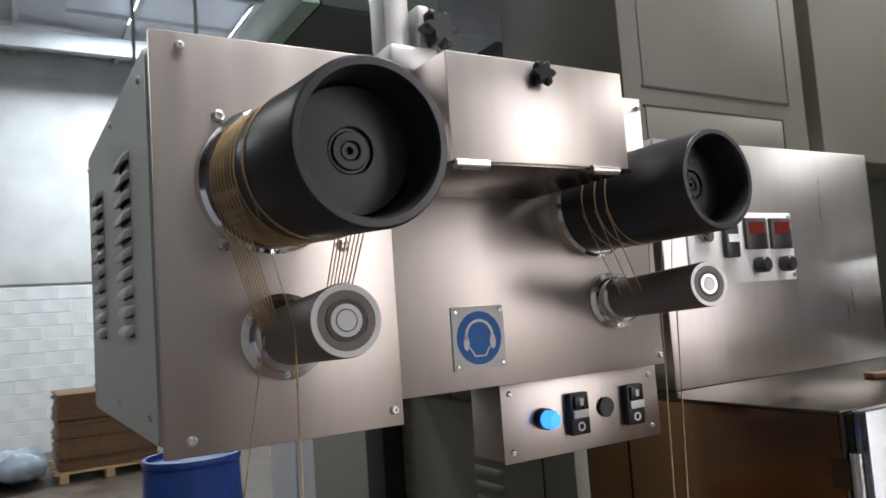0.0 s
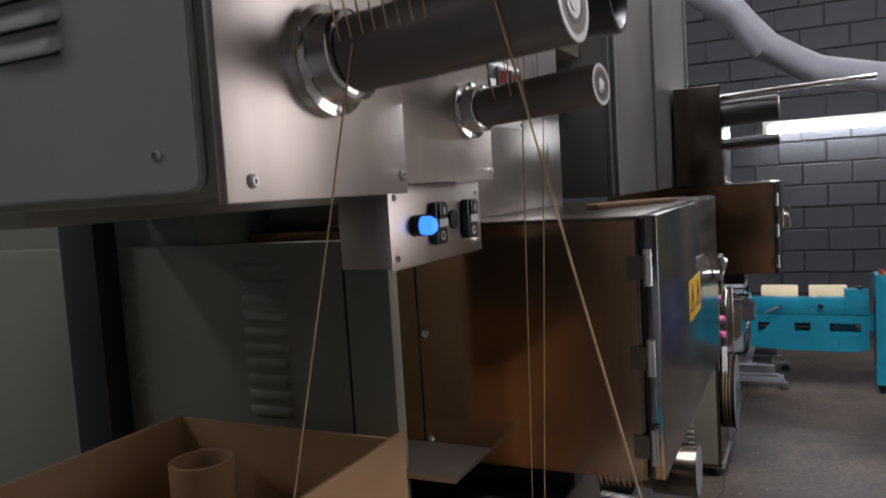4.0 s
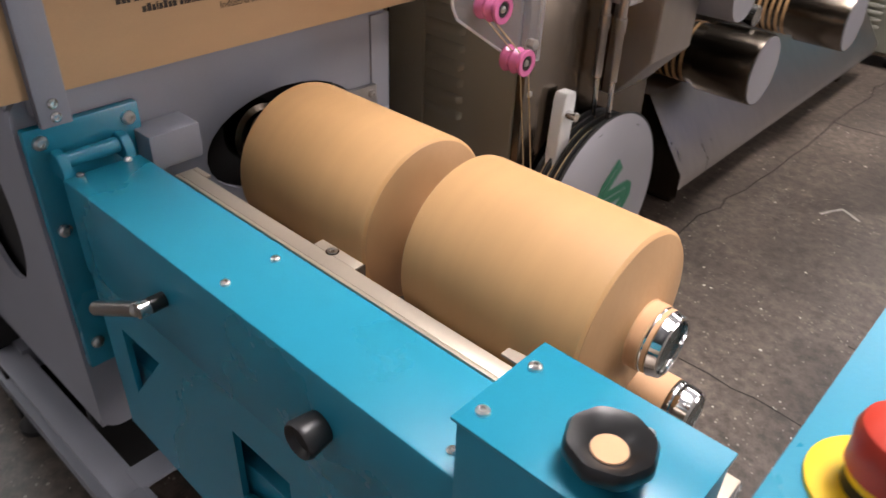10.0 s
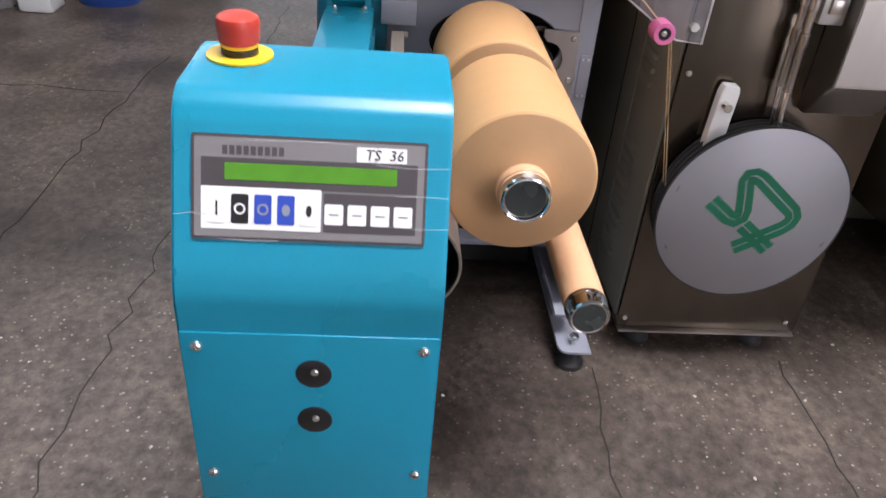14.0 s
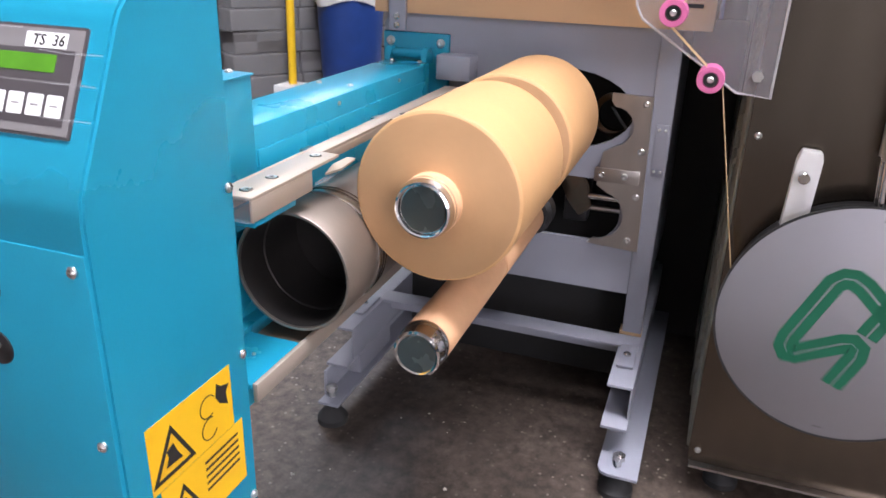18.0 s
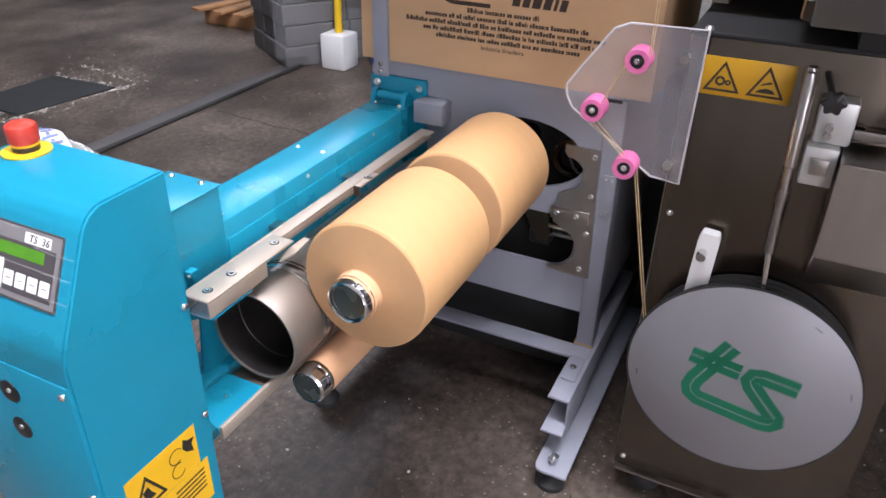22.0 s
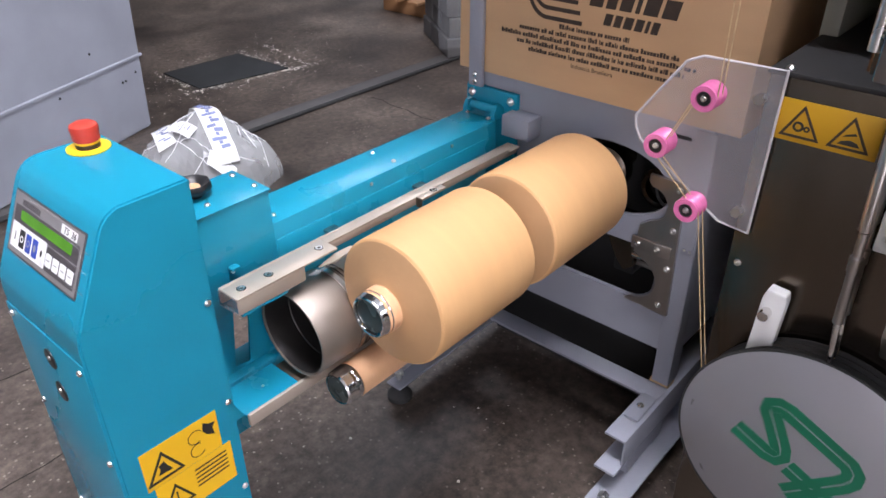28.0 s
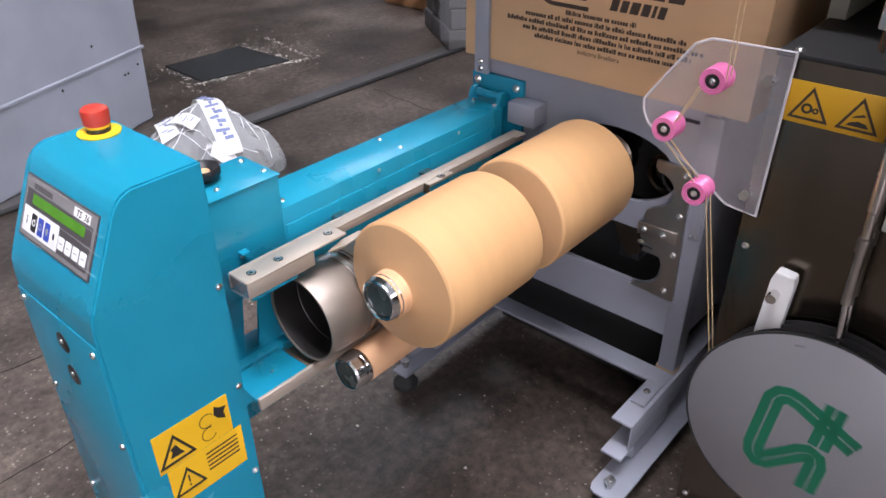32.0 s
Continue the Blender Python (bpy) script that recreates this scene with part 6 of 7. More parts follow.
tb_ = thing("paper_tube", (1.62, 5.5, 0.0), "upright brown paper tube by the pillar", "tube")
part("tube", turned([(0, 0.07), (0.32, 0.07), (0.32, 0.06), (0.02, 0.06), (0.02, 0), (0, 0)], (1.62, 5.5, 0.0), (0, 0, 1), 24), CARD_TUBE, tb_)


tl = thing("tube_light", (0.85, 7.1, 1.95), "lit fluorescent tube on the block wall", "lamp")
part("fixture", box(0.28, 1.42, 7.1, 7.178, 1.93, 2.0, 0.004), WHITE, tl)
part("tube", rod((0.3, 7.085, 1.905), (1.4, 7.085, 1.905), 0.016, 14), glow("lit_tube", (0.9, 0.95, 1.0), 45), tl, "glowing white tube")
for _x in (0.3, 1.4):
    part("socket", box(_x - 0.02, _x + 0.02, 7.06, 7.12, 1.885, 1.9295, 0.003), WHITE, tl)
cd_ = thing("bent_duct", (0.4, 5.7, 2.1), "curved grey ventilation duct at the pillar", "duct")
part("duct", tube([(-0.9, 5.6, 3.08), (-0.5, 5.6, 3.05), (-0.1, 5.6, 2.93), (0.15, 5.6, 2.74), (0.38, 5.6, 2.45), (0.7, 5.65, 2.25), (1.1, 5.75, 2.16), (1.45, 5.85, 2.14)], 0.11, 20), GREY_PAINT, cd_)


def build_drum(x, y, r=0.29, hgt=0.9, label="blue plastic drum with a lid on the hall floor"):
    d = thing("plastic_drum", (x, y, 0.0), label, "drum", "blue drums")
    part("barrel", turned([(0, 0), (0, r * 0.93), (0.03, r * 0.97), (hgt * 0.3, r), (hgt * 0.33, r * 1.02), (hgt * 0.36, r), (hgt * 0.64, r), (hgt * 0.67, r * 1.02), (hgt * 0.7, r), (hgt * 0.96, r * 0.96), (hgt * 0.96, 0)], (x, y, 0), (0, 0, 1), 40), BLUE_DRUM, d)
    part("rim", turned([(0, r * 0.99), (0.02, r * 1.0), (0.04, r * 0.98), (0.04, r * 0.9), (0, r * 0.9)], (x, y, hgt * 0.955), (0, 0, 1), 40), BLUE_DRUM, d)
    return d


dn = build_drum(2.15, 5.35)
part("label", patch([(1.93, 0.55), (2.06, 0.55), (2.06, 0.62), (1.93, 0.62)], lambda u, v, h: (u, 5.35 - 0.245 - 0.02 + (u - 1.995) * -0.5 - h, v), 0.002), WHITE, dn)
build_drum(2.8, 5.6)
hose = thing("air_hose", (1.5, 3.4, 0.0), "yellow hose with a black stripe looping over the floor", "hose", "hoses")


def hose_part(pts, parent):
    fine = []
    for i in range(len(pts) - 1):
        a, b = Vector(pts[max(0, i - 1)]), Vector(pts[i])
        c, d = Vector(pts[i + 1]), Vector(pts[min(len(pts) - 1, i + 2)])
        for k in range(6):
            t = k / 6
            fine.append(0.5 * ((2 * b) + (c - a) * t + (2 * a - 5 * b + 4 * c - d) * t * t + (3 * b - a - 3 * c + d) * t ** 3))
    fine.append(Vector(pts[-1]))
    part("line", tube(fine, 0.024, 10), HOSE_YELLOW, parent)
    part("stripe", tube([p + Vector((0.014, -0.012, 0.008)) for p in fine], 0.016, 8), RUBBER, parent, "black line along the hose")
    for k in range(5, len(fine) - 3, 9):
        part("tie", rod(fine[k], fine[k] + (fine[k + 1] - fine[k]).normalized() * 0.03, 0.031, 12), GREY_PAINT, parent)


HOSE_YELLOW = material("yellow_hose", (0.62, 0.45, 0.06), 0.45, vary=0.15, scale=15)
hose_part([(2.6, 3.7, 5.85), (2.55, 3.7, 3.8), (2.2, 3.7, 2.2), (1.78, 3.65, 1.3), (1.68, 3.58, 0.85), (1.6, 3.5, 0.48), (1.51, 3.4, 0.15), (1.47, 3.32, 0.035), (1.64, 3.32, 0.045), (1.84, 3.33, 0.05), (2.05, 3.24, 0.03), (2.4, 3.1, 0.03)], hose)
hose_part([(2.62, 3.4, 5.85), (2.6, 3.4, 3.6), (2.35, 3.35, 2.0), (2.02, 3.2, 1.4), (1.85, 3.0, 0.9), (1.8, 2.9, 0.5), (1.885, 2.9, 0.21), (1.97, 2.88, 0.06), (2.15, 2.8, 0.03), (2.5, 2.7, 0.03)], hose)
hose_part([(2.58, 3.0, 5.85), (2.6, 3.05, 3.4), (2.45, 2.5, 2.6), (2.0, 2.0, 1.8), (1.58, 1.6, 1.25), (1.33, 1.38, 0.95), (1.25, 1.31, 0.72), (1.26, 1.3, 0.52), (1.285, 1.3, 0.31), (1.35, 1.3, 0.06), (1.42, 1.36, 0.03), (1.62, 1.62, 0.03), (2.0, 1.9, 0.03)], hose)

# ---- west side: pallets, drum and sacks ----
pal = thing("sheet_stack", (-9.6, 0.95, 0.0), "stack of brown fibre sheets on a wooden pallet", "pallet")
for k in range(3):
    part("runner", box(-10.2, -9.0, 0.4 + 0.5 * k, 0.5 + 0.5 * k, 0.0, 0.1), PALE_WOOD, pal)
for k in range(6):
    part("deck_board", box(-10.2 + 0.21 * k, -10.05 + 0.21 * k, 0.35, 1.55, 0.1, 0.125), PALE_WOOD, pal)
_r = random.Random(3)
for k in range(30):
    o = _r.uniform(-0.02, 0.02)
    part("sheet", box(-10.15 + o, -9.05 + o, 0.4 + _r.uniform(-0.02, 0.02), 1.5, 0.126 + k * 0.03, 0.153 + k * 0.03, 0.002), BROWN_WOOD, pal)
build_drum(-4.0, 0.86, 0.3, 0.9, "open blue plastic drum standing by the machine")
# white sacks toned down to grey-blue; the corner's dimness is in the colour
SACK = material("dimmed_sack", (0.3, 0.36, 0.42), 0.45, vary=0.35, scale=5)
sk = thing("sack_heap", (-9.6, -0.2, 0.0), "heap of white plastic sacks on the floor", "sacks")
for k in range(4):
    bm = bmesh.new()
    bmesh.ops.create_icosphere(bm, subdivisions=3, radius=1)
    for v in bm.verts:
        n_ = noise.noise(v.co * 2.2 + Vector((k * 7, 0, 0)))
        v.co = Vector((-9.9 + k * 0.28 + v.co.x * 0.3, -0.3 + (k % 2) * 0.3 + v.co.y * 0.3, 0.14 + max(-0.14, v.co.z * 0.17 * (1 + n_)) + 0.12 * (k // 2)))
    part("sack", bm, SACK, sk)

# ---- south-west side: block stack, pole, bin, mat, panel, bag ----
st = thing("block_stack", (-2.3, -1.1, 0.0), "stack of grey concrete blocks in torn clear foil", "block stack")
sc = thing("machine_panel", (0.1, -2.05, 0.0), "tall pale grey painted machine panel with dents", "panel")
_d = Vector((0.83, 0.34, 0)).normalized()
_n = Vector((_d.y, -_d.x, 0))
_a = Vector((-0.31, -2.21, 0))
bm = bmesh.new()
vs = [bm.verts.new(p) for p in (_a, _a + _d * 2.2, _a + _d * 2.2 + _n * 0.5, _a + _n * 0.5)]
up = [bm.verts.new(v.co + Vector((-0.07, 0, 1.6))) for v in vs]
bm.faces.new(vs[::-1]), bm.faces.new(up)
for k in range(4):
    bm.faces.new((vs[k], vs[(k + 1) % 4], up[(k + 1) % 4], up[k]))
bmesh.ops.bevel(bm, geom=list(bm.edges), offset=0.01, segments=2, affect="EDGES")
part("body", bm, GREY_PAINT, sc)
for _u, _z in ((0.05, 0.27), (0.12, 0.25), (0.14, 0.25), (0.3, 0.42), (0.5, 0.3)):
    p = _a + _d * _u + Vector((-0.07 * _z / 1.6, 0, _z)) - _n * 0.0005
    part("rivet", turned([(0, 0), (0, 0.006), (0.002, 0.005), (0.002, 0)], p, -_n, 10), DARK, sc)
bm = bmesh.new()
q0, q1 = _a + _d * -0.004, _a + _d * 2.196
lean = Vector((-0.07 * 0.33 / 1.6, 0, 0.33))
ring = [p + lean - _n * o_ + Vector((0, 0, z_)) for p in (q0, q1) for o_, z_ in ((0.0, 0.0), (0.006, 0.0), (0.006, 0.01), (0.0, 0.014))]
vs = [bm.verts.new(p) for p in ring]
for k in range(4):
    bm.faces.new((vs[k], vs[(k + 1) % 4], vs[4 + (k + 1) % 4], vs[4 + k]))
bm.faces.new(vs[3::-1])
bm.faces.new(vs[4:])
part("seam", bm, GREY_PAINT, sc)
OLD_WOOD = material("old_wood", (0.26, 0.13, 0.055), 0.75, vary=0.3, scale=6, bump=0.2, per_object=0.4)
bp_ = thing("broken_pallet", (-2.7, -2.9, 0.0), "broken wooden pallet lying in the dark corner", "pallet")
for _k in range(4):
    bm = box(-0.4, 0.4, -0.045, 0.045, 0.0, 0.02, 0.003)
    bm.transform(Matrix.Translation((-2.7, -3.05 + 0.13 * _k, 0.105)) @ Euler((0, 0, radians(8 * _k - 12))).to_matrix().to_4x4())
    part("board", bm, OLD_WOOD, bp_)
for _x in (-3.0, -2.45):
    part("runner", box(_x - 0.04, _x + 0.04, -3.15, -2.6, 0.0, 0.1, 0.004), OLD_WOOD, bp_)
bm = box(-0.012, 0.012, -0.02, 0.02, 0.0, 0.55, 0.003)
bm.transform(Matrix.Translation((-2.55, -2.75, 0.125)) @ Euler((radians(25), radians(-38), 0)).to_matrix().to_4x4())
part("loose_slat", bm, OLD_WOOD, bp_)
bp_.location += Vector((-0.18, 0.2, 0.0))
mt = solid("floor_plate", plate([(-0.757, -2.849), (-0.744, -2.475), (-1.27, -2.396), (-1.25, -2.843)], "z", 0.0, 0.006), material("dark_sheet", (0.03, 0.032, 0.033), 0.55, 0.3, vary=0.2, scale=6), "dark sheet-metal plate let into the floor", "floor plate")
solid("floor_strip", box(-3.2, 0.9, -1.9, -1.795, 0.0, 0.0025, 0.001), material("strip_steel", (0.085, 0.08, 0.077), 0.55, 0.1, vary=0.2, scale=5), "flat grey metal strip along the floor", "strip")
solid("cable", tube([(-3.2, -1.775, 0.009), (-1.93, -1.776, 0.009), (-1.0, -1.779, 0.009), (-0.3, -1.782, 0.009), (0.5, -1.784, 0.009), (0.95, -1.785, 0.009)], 0.011, 8), RUBBER, "black cable lying along the metal strip", "cable")
pole = thing("yellow_pole", (-2.18, -1.58, 0.0), "yellow painted pole in a white foot", "pole")
part("shaft", rod((-2.18, -1.58, 0.1), (-2.21, -1.58, 2.0), 0.022, 16), YELLOW, pole)
part("base", box(-2.26, -2.1, -1.66, -1.5, 0.0, 0.2, 0.015), WHITE, pole)
bn = thing("waste_bin", (-2.4, -1.33, 0.0), "dark blue waste bin with a white liner", "bin")
part("bucket", turned([(0, 0), (0, 0.15), (0.7, 0.185), (0.71, 0.185), (0.71, 0.178), (0.02, 0.14), (0.02, 0)], (-2.4, -1.33, 0), (0, 0, 1), 32), BLUE_DRUM, bn)
lin = turned([(0.0, 0.19), (0.03, 0.196), (0.07, 0.192), (0.1, 0.186), (0.105, 0.17), (0.03, 0.15)], (-2.4, -1.33, 0.63), (0, 0, 1), 48)
for v in lin.verts:
    a = math.atan2(v.co.y + 1.33, v.co.x + 2.4)
    k = 1 + 0.03 * math.sin(9 * a) + 0.02 * math.sin(17 * a + 1)
    v.co.x, v.co.y = -2.4 + (v.co.x + 2.4) * k, -1.33 + (v.co.y + 1.33) * k
    v.co.z += 0.02 * math.sin(3 * a)
part("liner", lin, WHITE, bn, "crumpled white bin liner")
rb = thing("red_extinguisher", (-2.38, -1.66, 0.9), "red fire extinguisher hung on the block stack", "extinguisher")
part("cylinder", turned([(0, 0), (0, 0.05), (0.01, 0.055), (0.35, 0.055), (0.38, 0.03), (0.42, 0.015), (0.42, 0)], (-2.37, -1.645, 0.9), (0, 0, 1), 24), RED, rb)
part("hook", box(-2.40, -2.37, -1.715, -1.69, 1.1, 1.15), BLACK, rb)

stool = thing("stool", (-1.88, 0.12, 0.0), "black steel stool standing behind the machine", "stool")
part("seat", box(-2.1, -1.7, -0.1, 0.34, 0.56, 0.6, 0.008), BLACK, stool)
for _x, _y in ((-1.741, -0.077), (-2.074, -0.007), (-1.73, 0.3), (-2.06, 0.31)):
    part("leg", rod((_x, _y, 0.0), (_x + 0.01, _y + 0.005, 0.559), 0.016, 12, 0.002), BLACK, stool)

bag = thing("foil_bag", (-0.17, -1.5, 0.0), "clear plastic bag with printed papers lying on the floor", "bag")


def bag_height(x, y):
    """The crumpled upper side of the bag."""
    u, v = (x + 0.17 + 0.2 * (y + 1.5)) / 0.22, (y + 1.5) / 0.235
    r = (abs(u) ** 3 + abs(v) ** 3) ** (1 / 3) * (1 + 0.05 * math.sin(3 * math.atan2(v, u) + 1.0) + 0.035 * math.sin(7 * math.atan2(v, u)))
    if r >= 1:
        return 0.0
    ridge = 1 - 2.2 * abs(noise.noise(Vector((x * 6, y * 6, 3.1)))) + 0.5 * (1 - 2.2 * abs(noise.noise(Vector((x * 14, y * 14, 7.7)))))
    return max(0.003, (1 - r ** 3) ** 0.45 * (0.13 + 0.14 * (1 - r) + 0.035 * ridge))


bm = bmesh.new()
rings = []
for i in range(12):
    f = 1 - (1 - i / 11) ** 1.6
    row = []
    for k in range(34):
        a = 2 * math.pi * k / 34
        far = f / (1 + 0.05 * math.sin(3 * a + 1.0) + 0.035 * math.sin(7 * a)) / (abs(math.cos(a)) ** 3 + abs(math.sin(a)) ** 3) ** (1 / 3)
        y = -1.5 + 0.235 * far * math.sin(a)
        x = -0.17 - 0.2 * (y + 1.5) + 0.22 * far * math.cos(a)
        row.append(bm.verts.new((x, y, 0.002 + (bag_height(x, y) if i < 11 else 0.0))))
        if not i:
            break
    rings.append(row)
for p, q in zip(rings, rings[1:]):
    for k in range(34):
        j = (k + 1) % 34
        bm.faces.new((p[0], q[k], q[j]) if len(p) == 1 else (p[k], q[k], q[j], p[j]))
part("film", bm, BAG_FILM, bag, "crumpled clear film", smooth=0)
# creases as white tubes, their glints put into the colour
for k, (x0, y0, x1, y1) in enumerate(((-0.42, -1.6, -0.1, -1.78), (-0.36, -1.5, -0.2, -1.93), (-0.3, -1.48, -0.02, -1.62), (-0.12, -1.55, -0.06, -1.9), (-0.44, -1.75, -0.2, -1.98), (-0.25, -1.7, -0.04, -1.72), (-0.4, -1.85, -0.28, -1.55), (-0.18, -1.5, -0.1, -1.7), (-0.41, -1.92, -0.36, -1.5), (-0.36, -1.86, -0.3, -1.62))):
    pts = []
    for q in range(13):
        f = q / 12
        x, y = 0.06 + x0 + (x1 - x0) * f + 0.012 * math.sin(5 * f + k), y0 + 0.2 + (y1 - y0) * f + 0.012 * math.cos(4 * f + 2 * k)
        pts.append((x, y, bag_height(x, y) + 0.003))
    part("crease", tube(pts, 0.0019, 5), BAG_GLINT, bag, "crease in the film with its glint put in as white")


def draped(x, y, r, u0, u1, v0, v1, lift, n):
    """A thin strip that follows the top of the bag."""
    c, q = math.cos(radians(r)), math.sin(radians(r))
    bm = bmesh.new()
    rows = []
    for k in range(n + 1):
        u = u0 + (u1 - u0) * k / n
        pts = [(x + u * c - v * q, y + u * q + v * c) for v in (v0, v1)]
        mid = ((pts[0][0] + pts[1][0]) / 2, (pts[0][1] + pts[1][1]) / 2)
        high = max(bag_height(mid[0] + a, mid[1] + b) for a in (-0.02, 0, 0.02) for b in (-0.02, 0, 0.02))
        rows.append([bm.verts.new((*p, 0.6 * high + 0.4 * bag_height(*p) + lift + d)) for p, d in ((pts[0], 0.0), (pts[1], 0.0), (pts[1], 0.001), (pts[0], 0.001))])
    for p, q in zip(rows, rows[1:]):
        for k in range(4):
            bm.faces.new((p[k], q[k], q[(k + 1) % 4], p[(k + 1) % 4]))
    bm.faces.new(rows[0])
    bm.faces.new(rows[-1][::-1])
    bmesh.ops.recalc_face_normals(bm, faces=bm.faces)
    return bm


for (x, y, w_, h_, r_, bars) in ((-0.17, -1.46, 0.33, 0.085, 75, 18), (-0.1, -1.31, 0.09, 0.06, 130, 0), (-0.03, -1.58, 0.13, 0.07, 70, 8), (-0.07, -1.5, 0.12, 0.05, 100, 6)):
    sheet = part("paper", draped(x, y, r_, -w_ / 2, w_ / 2, -h_ / 2, h_ / 2, 0.004, 10), WHITE, bag, smooth=60)
    for k in range(bars):
        u = -w_ * 0.42 + w_ * 0.84 * k / bars
        part("print_bar", draped(x, y, r_, u, u + w_ * 0.03, -h_ * (0.1 + 0.25 * (k % 3 == 0)), h_ * (0.05 + 0.25 * (k % 2)), 0.006, 1), PRINT_BLUE, sheet)

# ---- cracks, chips and litter on the floor ----
def crack(points, width, seed):
    rnd = random.Random(seed)
    fine = []
    for (a, b) in zip(points, points[1:]):
        n = math.hypot(b[0] - a[0], b[1] - a[1])
        m, j = max(2, min(12, int(n / 0.05))), min(0.016, n * 0.05)
        for k in range(m):
            t = k / m
            fine.append((a[0] + (b[0] - a[0]) * t + rnd.uniform(-j, j), a[1] + (b[1] - a[1]) * t + rnd.uniform(-j, j)))
    fine.append(points[-1])
    return ribbon(fine, width * 0.55, lambda u, v, h: (u, v, 0.0004 + h), 0.0006)


CRACK = material("dark_joint", (0.026, 0.022, 0.019), 0.9, vary=0.3, scale=30)
for _i, (_pts, _w) in enumerate((
    ([(1.48, 3.36), (1.5, 3.18), (1.44, 2.58), (1.376, 2.22), (1.388, 1.97), (1.36, 1.67), (1.335, 1.46), (1.31, 1.27), (1.23, 1.13), (1.23, 0.98)], 0.0095),
    ([(1.23, 1.13), (1.14, 1.14), (1.03, 1.13), (0.99, 1.03)], 0.005),
    ([(1.55, 3.2), (1.7, 2.85), (1.66, 2.6), (1.64, 2.44), (1.54, 2.3), (1.64, 2.16)], 0.007),
    ([(0.2, 6.0), (0.2, 4.2), (0.2, 2.6), (0.16, 1.5)], 0.008),
    ([(0.2, 2.75), (1.0, 2.72), (2.6, 2.7)], 0.006),
    ([(0.275, 0.598), (0.47, 0.581), (0.576, 0.583), (0.8, 0.6), (1.2, 0.57)], 0.006),
    ([(0.231, 1.062), (0.402, 1.055), (0.602, 1.054), (0.95, 1.06), (1.4, 1.03)], 0.006),
    ([(0.7, 1.4), (1.4, 1.36), (2.4, 1.38)], 0.006),
    ([(-1.6, -0.85), (-0.6, -0.9), (0.4, -0.88), (1.4, -0.9), (2.4, -0.85)], 0.008),
    ([(-2.5, -0.45), (-1.56, -0.456), (-0.464, -0.468), (0.255, -0.492), (1.2, -0.5)], 0.006),
    ([(-1.2, -0.9), (-1.25, -1.7)], 0.007))):
    solid("floor_crack", crack(_pts, _w, _i), CRACK, "dark crack in the concrete floor", "crack", "floor cracks", "structure", smooth=0)
SCRAPE = material("pale_scrape", (0.3, 0.285, 0.26), 0.85, vary=0.45, scale=14, bump=0.2)
for _i, (_pts, _w) in enumerate((([(0.95, 1.33), (1.08, 1.42), (1.16, 1.5)], 0.008), ([(0.42, 1.98), (0.46, 2.06), (0.52, 2.02)], 0.016))):
    solid("floor_scrape", crack(_pts, _w, 50 + _i), SCRAPE, "pale scrape in the worn concrete", "scrape", "floor scrapes", "structure", smooth=0)
gr = bmesh.new()
_r = random.Random(11)
for k in range(2400):
    if k % 3 == 0:
        x, y = _r.gauss(-1.0, 0.35), _r.gauss(-2.62, 0.22)
    elif k % 3 == 1:
        x, y = _r.uniform(-0.6, 2.2), _r.uniform(0.9, 4.0)
    else:
        x, y = _r.uniform(-2.2, 2.2), _r.uniform(-2.6, 1.2)
    s = 0.0011 + 0.0042 * _r.random() ** 3
    if k % 3 == 2 and x < 0 and _r.random() < 0.6:
        continue
    vs = [gr.verts.new((x + s * math.cos(a) * _r.uniform(0.6, 1.4), y + s * math.sin(a) * _r.uniform(0.6, 1.4), 0.0006)) for a in (0, 1.3, 2.6, 3.9, 5.2)]
    top = gr.verts.new((x, y, 0.0006 + s * 0.5))
    for q in range(5):
        gr.faces.new((vs[q], vs[(q + 1) % 5], top))
# flaked paint round the edges of the floor plate
PLATE_EDGE = [((-0.757, -2.849), (-0.744, -2.475), 34), ((-0.744, -2.475), (-1.27, -2.396), 70), ((-1.27, -2.396), (-1.25, -2.843), 40), ((-1.45, -2.95), (-1.38, -2.45), 45)]
for (ax, ay), (bx, by), n_ in PLATE_EDGE:
    for k in range(n_):
        f = _r.random() * 1.25 - 0.12
        w_ = abs(_r.gauss(0.0, 0.022))
        side = 1 if _r.random() < 0.75 else 2.6
        x, y = ax + (bx - ax) * f, ay + (by - ay) * f
        c = Vector((-1.0, -2.64))
        out = (Vector((x, y)) - c).normalized() * (0.012 + w_ * side)
        x, y = x + out.x, y + out.y
        a0 = math.atan2(by - ay, bx - ax) + _r.gauss(0, 0.5)
        l0, l1 = 0.003 + 0.02 * _r.random() ** 2, 0.002 + 0.004 * _r.random()
        ring = [gr.verts.new((x + l0 * math.cos(a0) * math.cos(q) - l1 * math.sin(a0) * math.sin(q), y + l0 * math.sin(a0) * math.cos(q) + l1 * math.cos(a0) * math.sin(q), 0.0008)) for q in (0.2, 1.4, 2.6, 3.5, 4.4, 5.6)]
        tip = gr.verts.new((x, y, 0.0025))
        for q in range(6):
            gr.faces.new((ring[q], ring[(q + 1) % 6], tip))
solid("floor_crumbs", gr, material("pale_crumbs", (0.55, 0.52, 0.46), 0.8, vary=0.2), "pale crumbs and lint scattered on the floor", "crumbs", kind="stuff", smooth=0)
fl = thing("paper_scrap", (0.83, 2.52, 0.0), "crumpled scrap of yarn and paper on the floor", "scrap")
for k in range(5):
    pts = [(0.83 + 0.04 * math.cos(k + q * 0.9), 2.52 + 0.03 * math.sin(k * 1.7 + q), 0.006 + 0.006 * (q % 2)) for q in range(5)]
    part("strand", tube(pts, 0.005, 6), STRAND, fl)
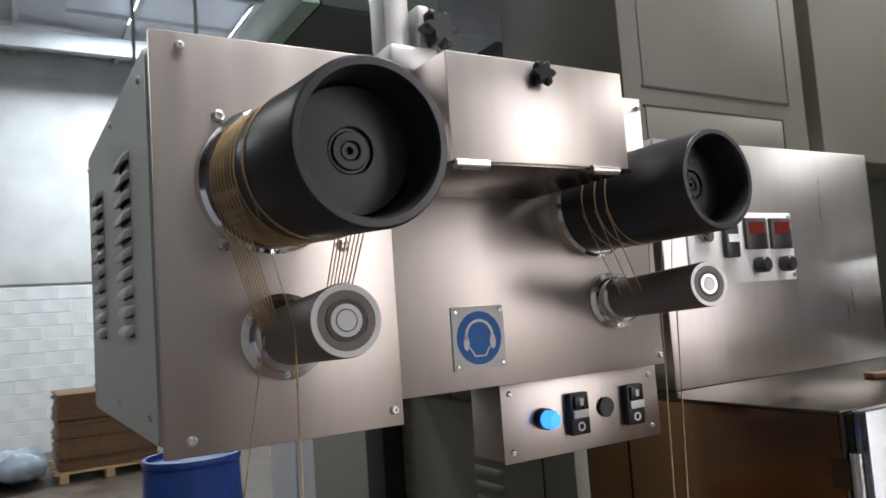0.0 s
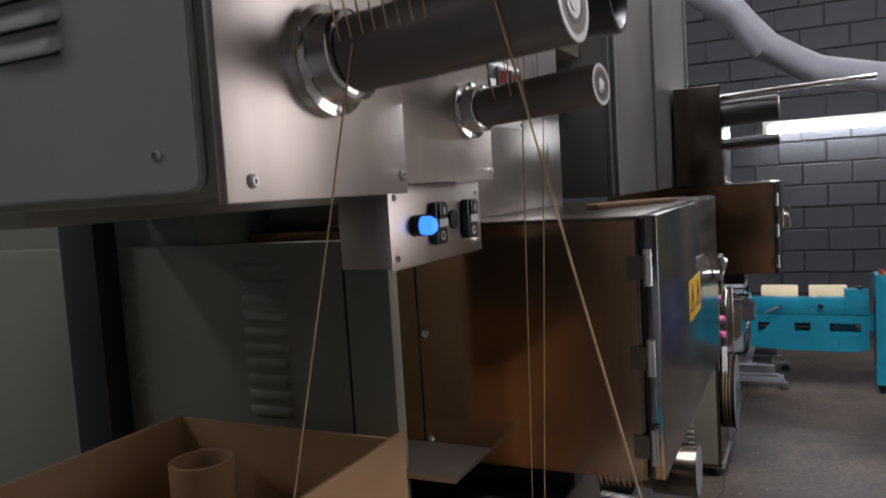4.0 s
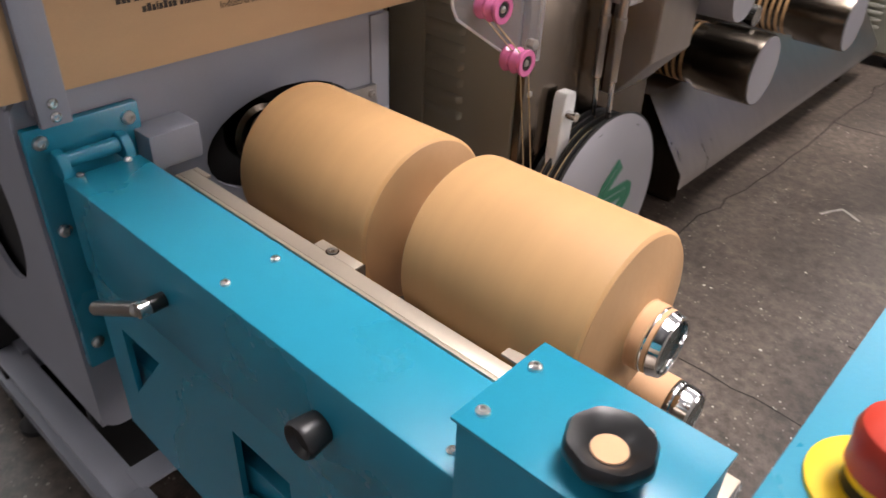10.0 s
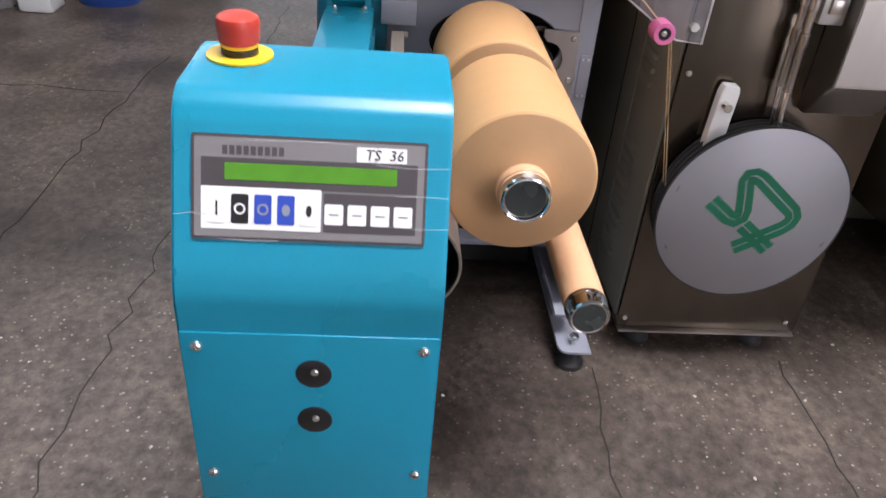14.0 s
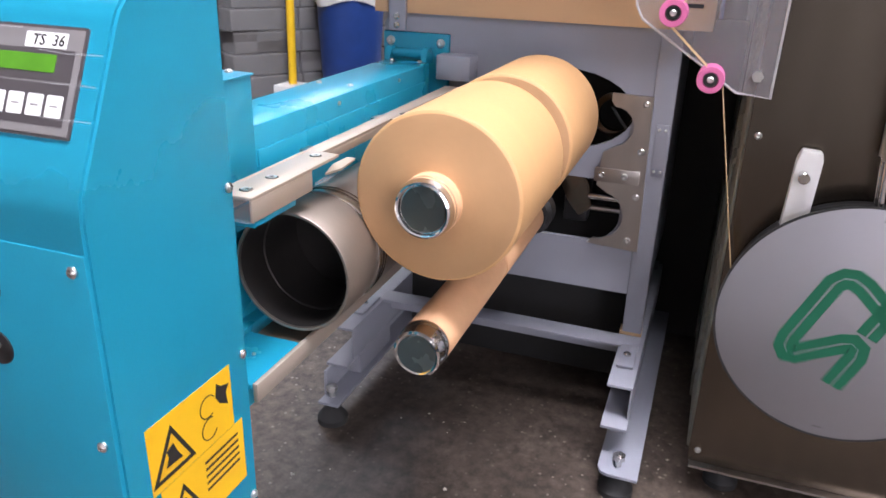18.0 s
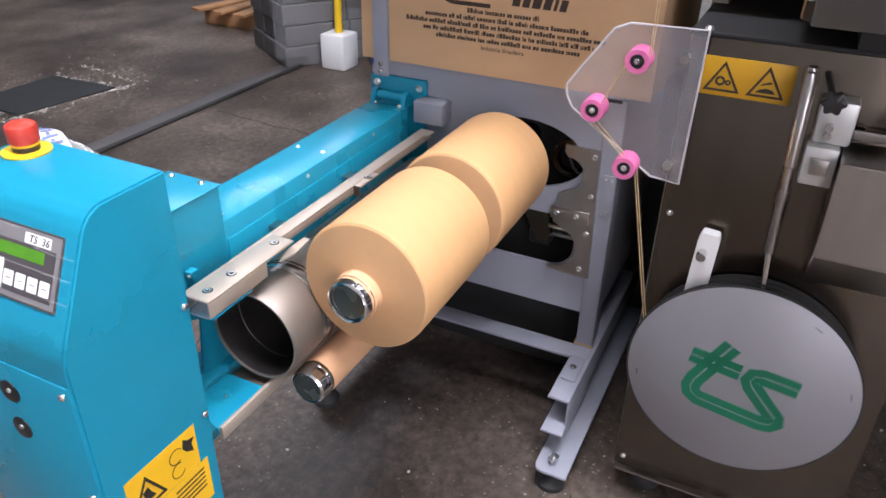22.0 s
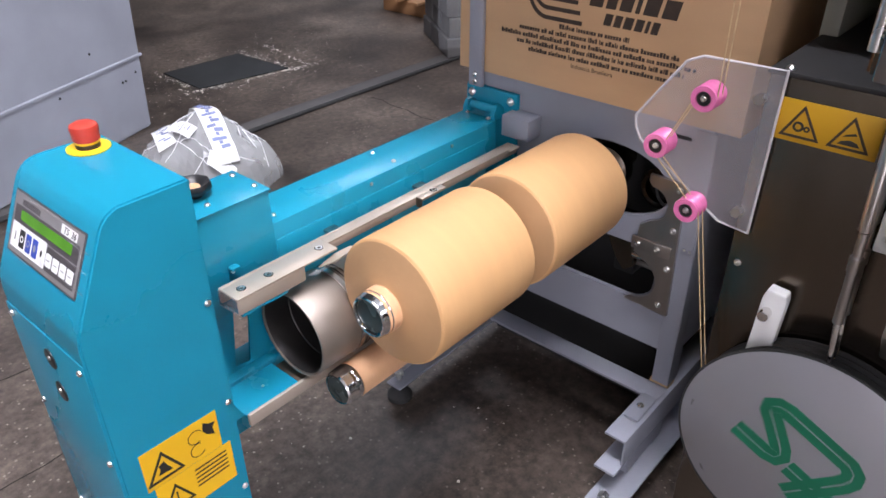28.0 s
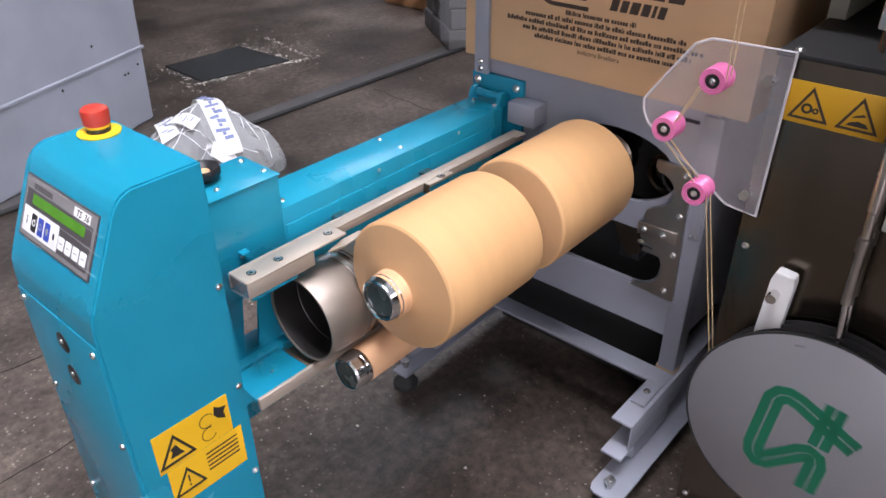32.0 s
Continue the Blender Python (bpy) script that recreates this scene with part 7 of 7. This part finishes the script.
lt = thing("wood_chip", (1.1, 3.4, 0.0), "pale splinter of wood on the floor", "splinter")
part("chip", box(1.03, 1.19, 3.39, 3.41, 0.0, 0.012, 0.002), PALE_WOOD, lt)
wd = thing("wooden_stick", (0.15, 1.3, 1.505), "short brown wooden stick lying on the oven", "stick")
bm = box(-0.13, 0.13, -0.017, 0.017, 0, 0.01, 0.002)
bm.transform(Matrix.Translation((0.25, 1.29, 1.5055)) @ Matrix.Rotation(radians(60), 4, "Z"))
part("stick", bm, BROWN_WOOD, wd)

# ---- blocks of the far wall and the stack ----
def block_mesh(name, sx, sy, sz, mat):
    bm = box(-sx / 2, sx / 2, -sy / 2, sy / 2, -sz / 2, sz / 2, 0.006, 1)
    me = bpy.data.meshes.new(name)
    bm.to_mesh(me)
    bm.free()
    me.materials.append(mat)
    return me


_bm = block_mesh("block", 0.388, 0.02, 0.188, GREY_BRICK)
for _row in range(17):
    for _k in range(13):
        ob = new("block", _bm)
        ob.parent = wall_north
        ob.location = (-0.6 + 0.4 * _k + (0.2 if _row % 2 else 0), WY1 - 0.009 + 0.002 * ((_row * 7 + _k * 3) % 3), 0.1 + 0.2 * _row)
_bm = block_mesh("wall_block", 0.02, 0.397, 0.197, WHITE_WALL)
for _row in range(12):
    for _k in range(12):
        if (_row * 5 + _k * 7) % 17 == 0:
            continue
        ob = new("block", _bm)
        ob.parent = wall_west
        ob.location = (WX0 - 0.006 + 0.0012 * ((_row * 7 + _k * 3) % 3), -1.0 + 0.4 * _k + (0.2 if _row % 2 else 0), 0.2 + 0.2 * _row)
_bm = block_mesh("stack_block", 0.19, 0.388, 0.113, PALE_BLOCK)
for _row in range(14):
    for _k in range(4):
        for _x in (-2.09, -2.29, -2.49):
            if _x < -2.1 and _k > 0 and _row < 13:
                continue
            ob = new("block", _bm)
            ob.parent = st
            ob.location = Vector((_x, -1.7 + 0.395 * _k + (0.012 if _row % 2 else 0), 0.06 + 0.118 * _row)) - st.location
_bm2 = bmesh.new()
for _u in range(28):
    z = 0.06 * _u
    for _w in range(9):
        y = -1.95 + 0.19 * _w
        _bm2.verts.new((-1.985 + 0.01 * noise.noise(Vector((y * 6, z * 7, 2.0))), y + 0.015 * noise.noise(Vector((y * 3, z * 5, 9.0))), z + 0.003))
_bm2.verts.ensure_lookup_table()
for _u in range(27):
    for _w in range(8):
        if (_w < 3 or _u < 3 + _w % 3) and not (_u + _w) % 7 == 0:
            k = _u * 9 + _w
            _bm2.faces.new([_bm2.verts[q] for q in (k, k + 1, k + 10, k + 9)])
bmesh.ops.delete(_bm2, geom=[v for v in _bm2.verts if not v.link_faces], context="VERTS")
part("foil", _bm2, FOIL, st, "torn clear foil")
# the stack stands askew to the machine
_c = Vector((-1.99, -1.95, 0))
st.location = Vector((-1.94, -1.85, 0)) + Matrix.Rotation(radians(56), 3, "Z") @ (st.location - _c)
st.rotation_euler.z = radians(56)
dw = solid("dark_door", box(-12.0, -3.2, -5.6, -5.5, 0, 4.0), material("dark_blue_door", (0.018, 0.024, 0.034), 0.5, vary=0.2, scale=2), "dark blue sliding hall door", "door", kind="structure")


def motions():
    walk(low, [(0, pose(0.4, 0.455, 0.455)), (9, pose(0.4, 0.445, 0.455)), (14.5, pose(0.4, 0.432, 0.452)), (16.5, pose(0.4, 0.411, 0.452)), (17, pose(0.4, 0.381, 0.453)), (17.5, pose(0.4, 0.338, 0.455)), (18, pose(0.4, 0.306, 0.457)), (18.5, pose(0.4, 0.272, 0.456)), (19, pose(0.4, 0.236, 0.455)), (20, pose(0.4, 0.225, 0.455)), (22, pose(0.4, 0.221, 0.454)), (32, pose(0.4, 0.22, 0.454))])
    # the cover disc turns clockwise, a little under once a second
    times = [0, 10, 11, 12, 13, 14, 16.5, 17, 18, 19, 20, 21, 22, 23, 24, 25, 28, 29, 30, 31, 32]
    turns = [4100, 759, 424, 86, -250, -579, -1412, -1580, -1914, -2249, -2584, -2918, -3248, -3584, -3919, -4250, -5245, -5585, -5910, -6245, -6575]
    steps = [i * 0.2 for i in range(161)]
    walk(disc, [(t, pose(*DISC, float(np.interp(t, times, turns)))) for t in steps])
    for p in (package_back, package_front):
        walk(p, [(t, pose(p.location.x, ROLL_Y, ROLL_Z, 400 * t)) for t in steps])


motions()
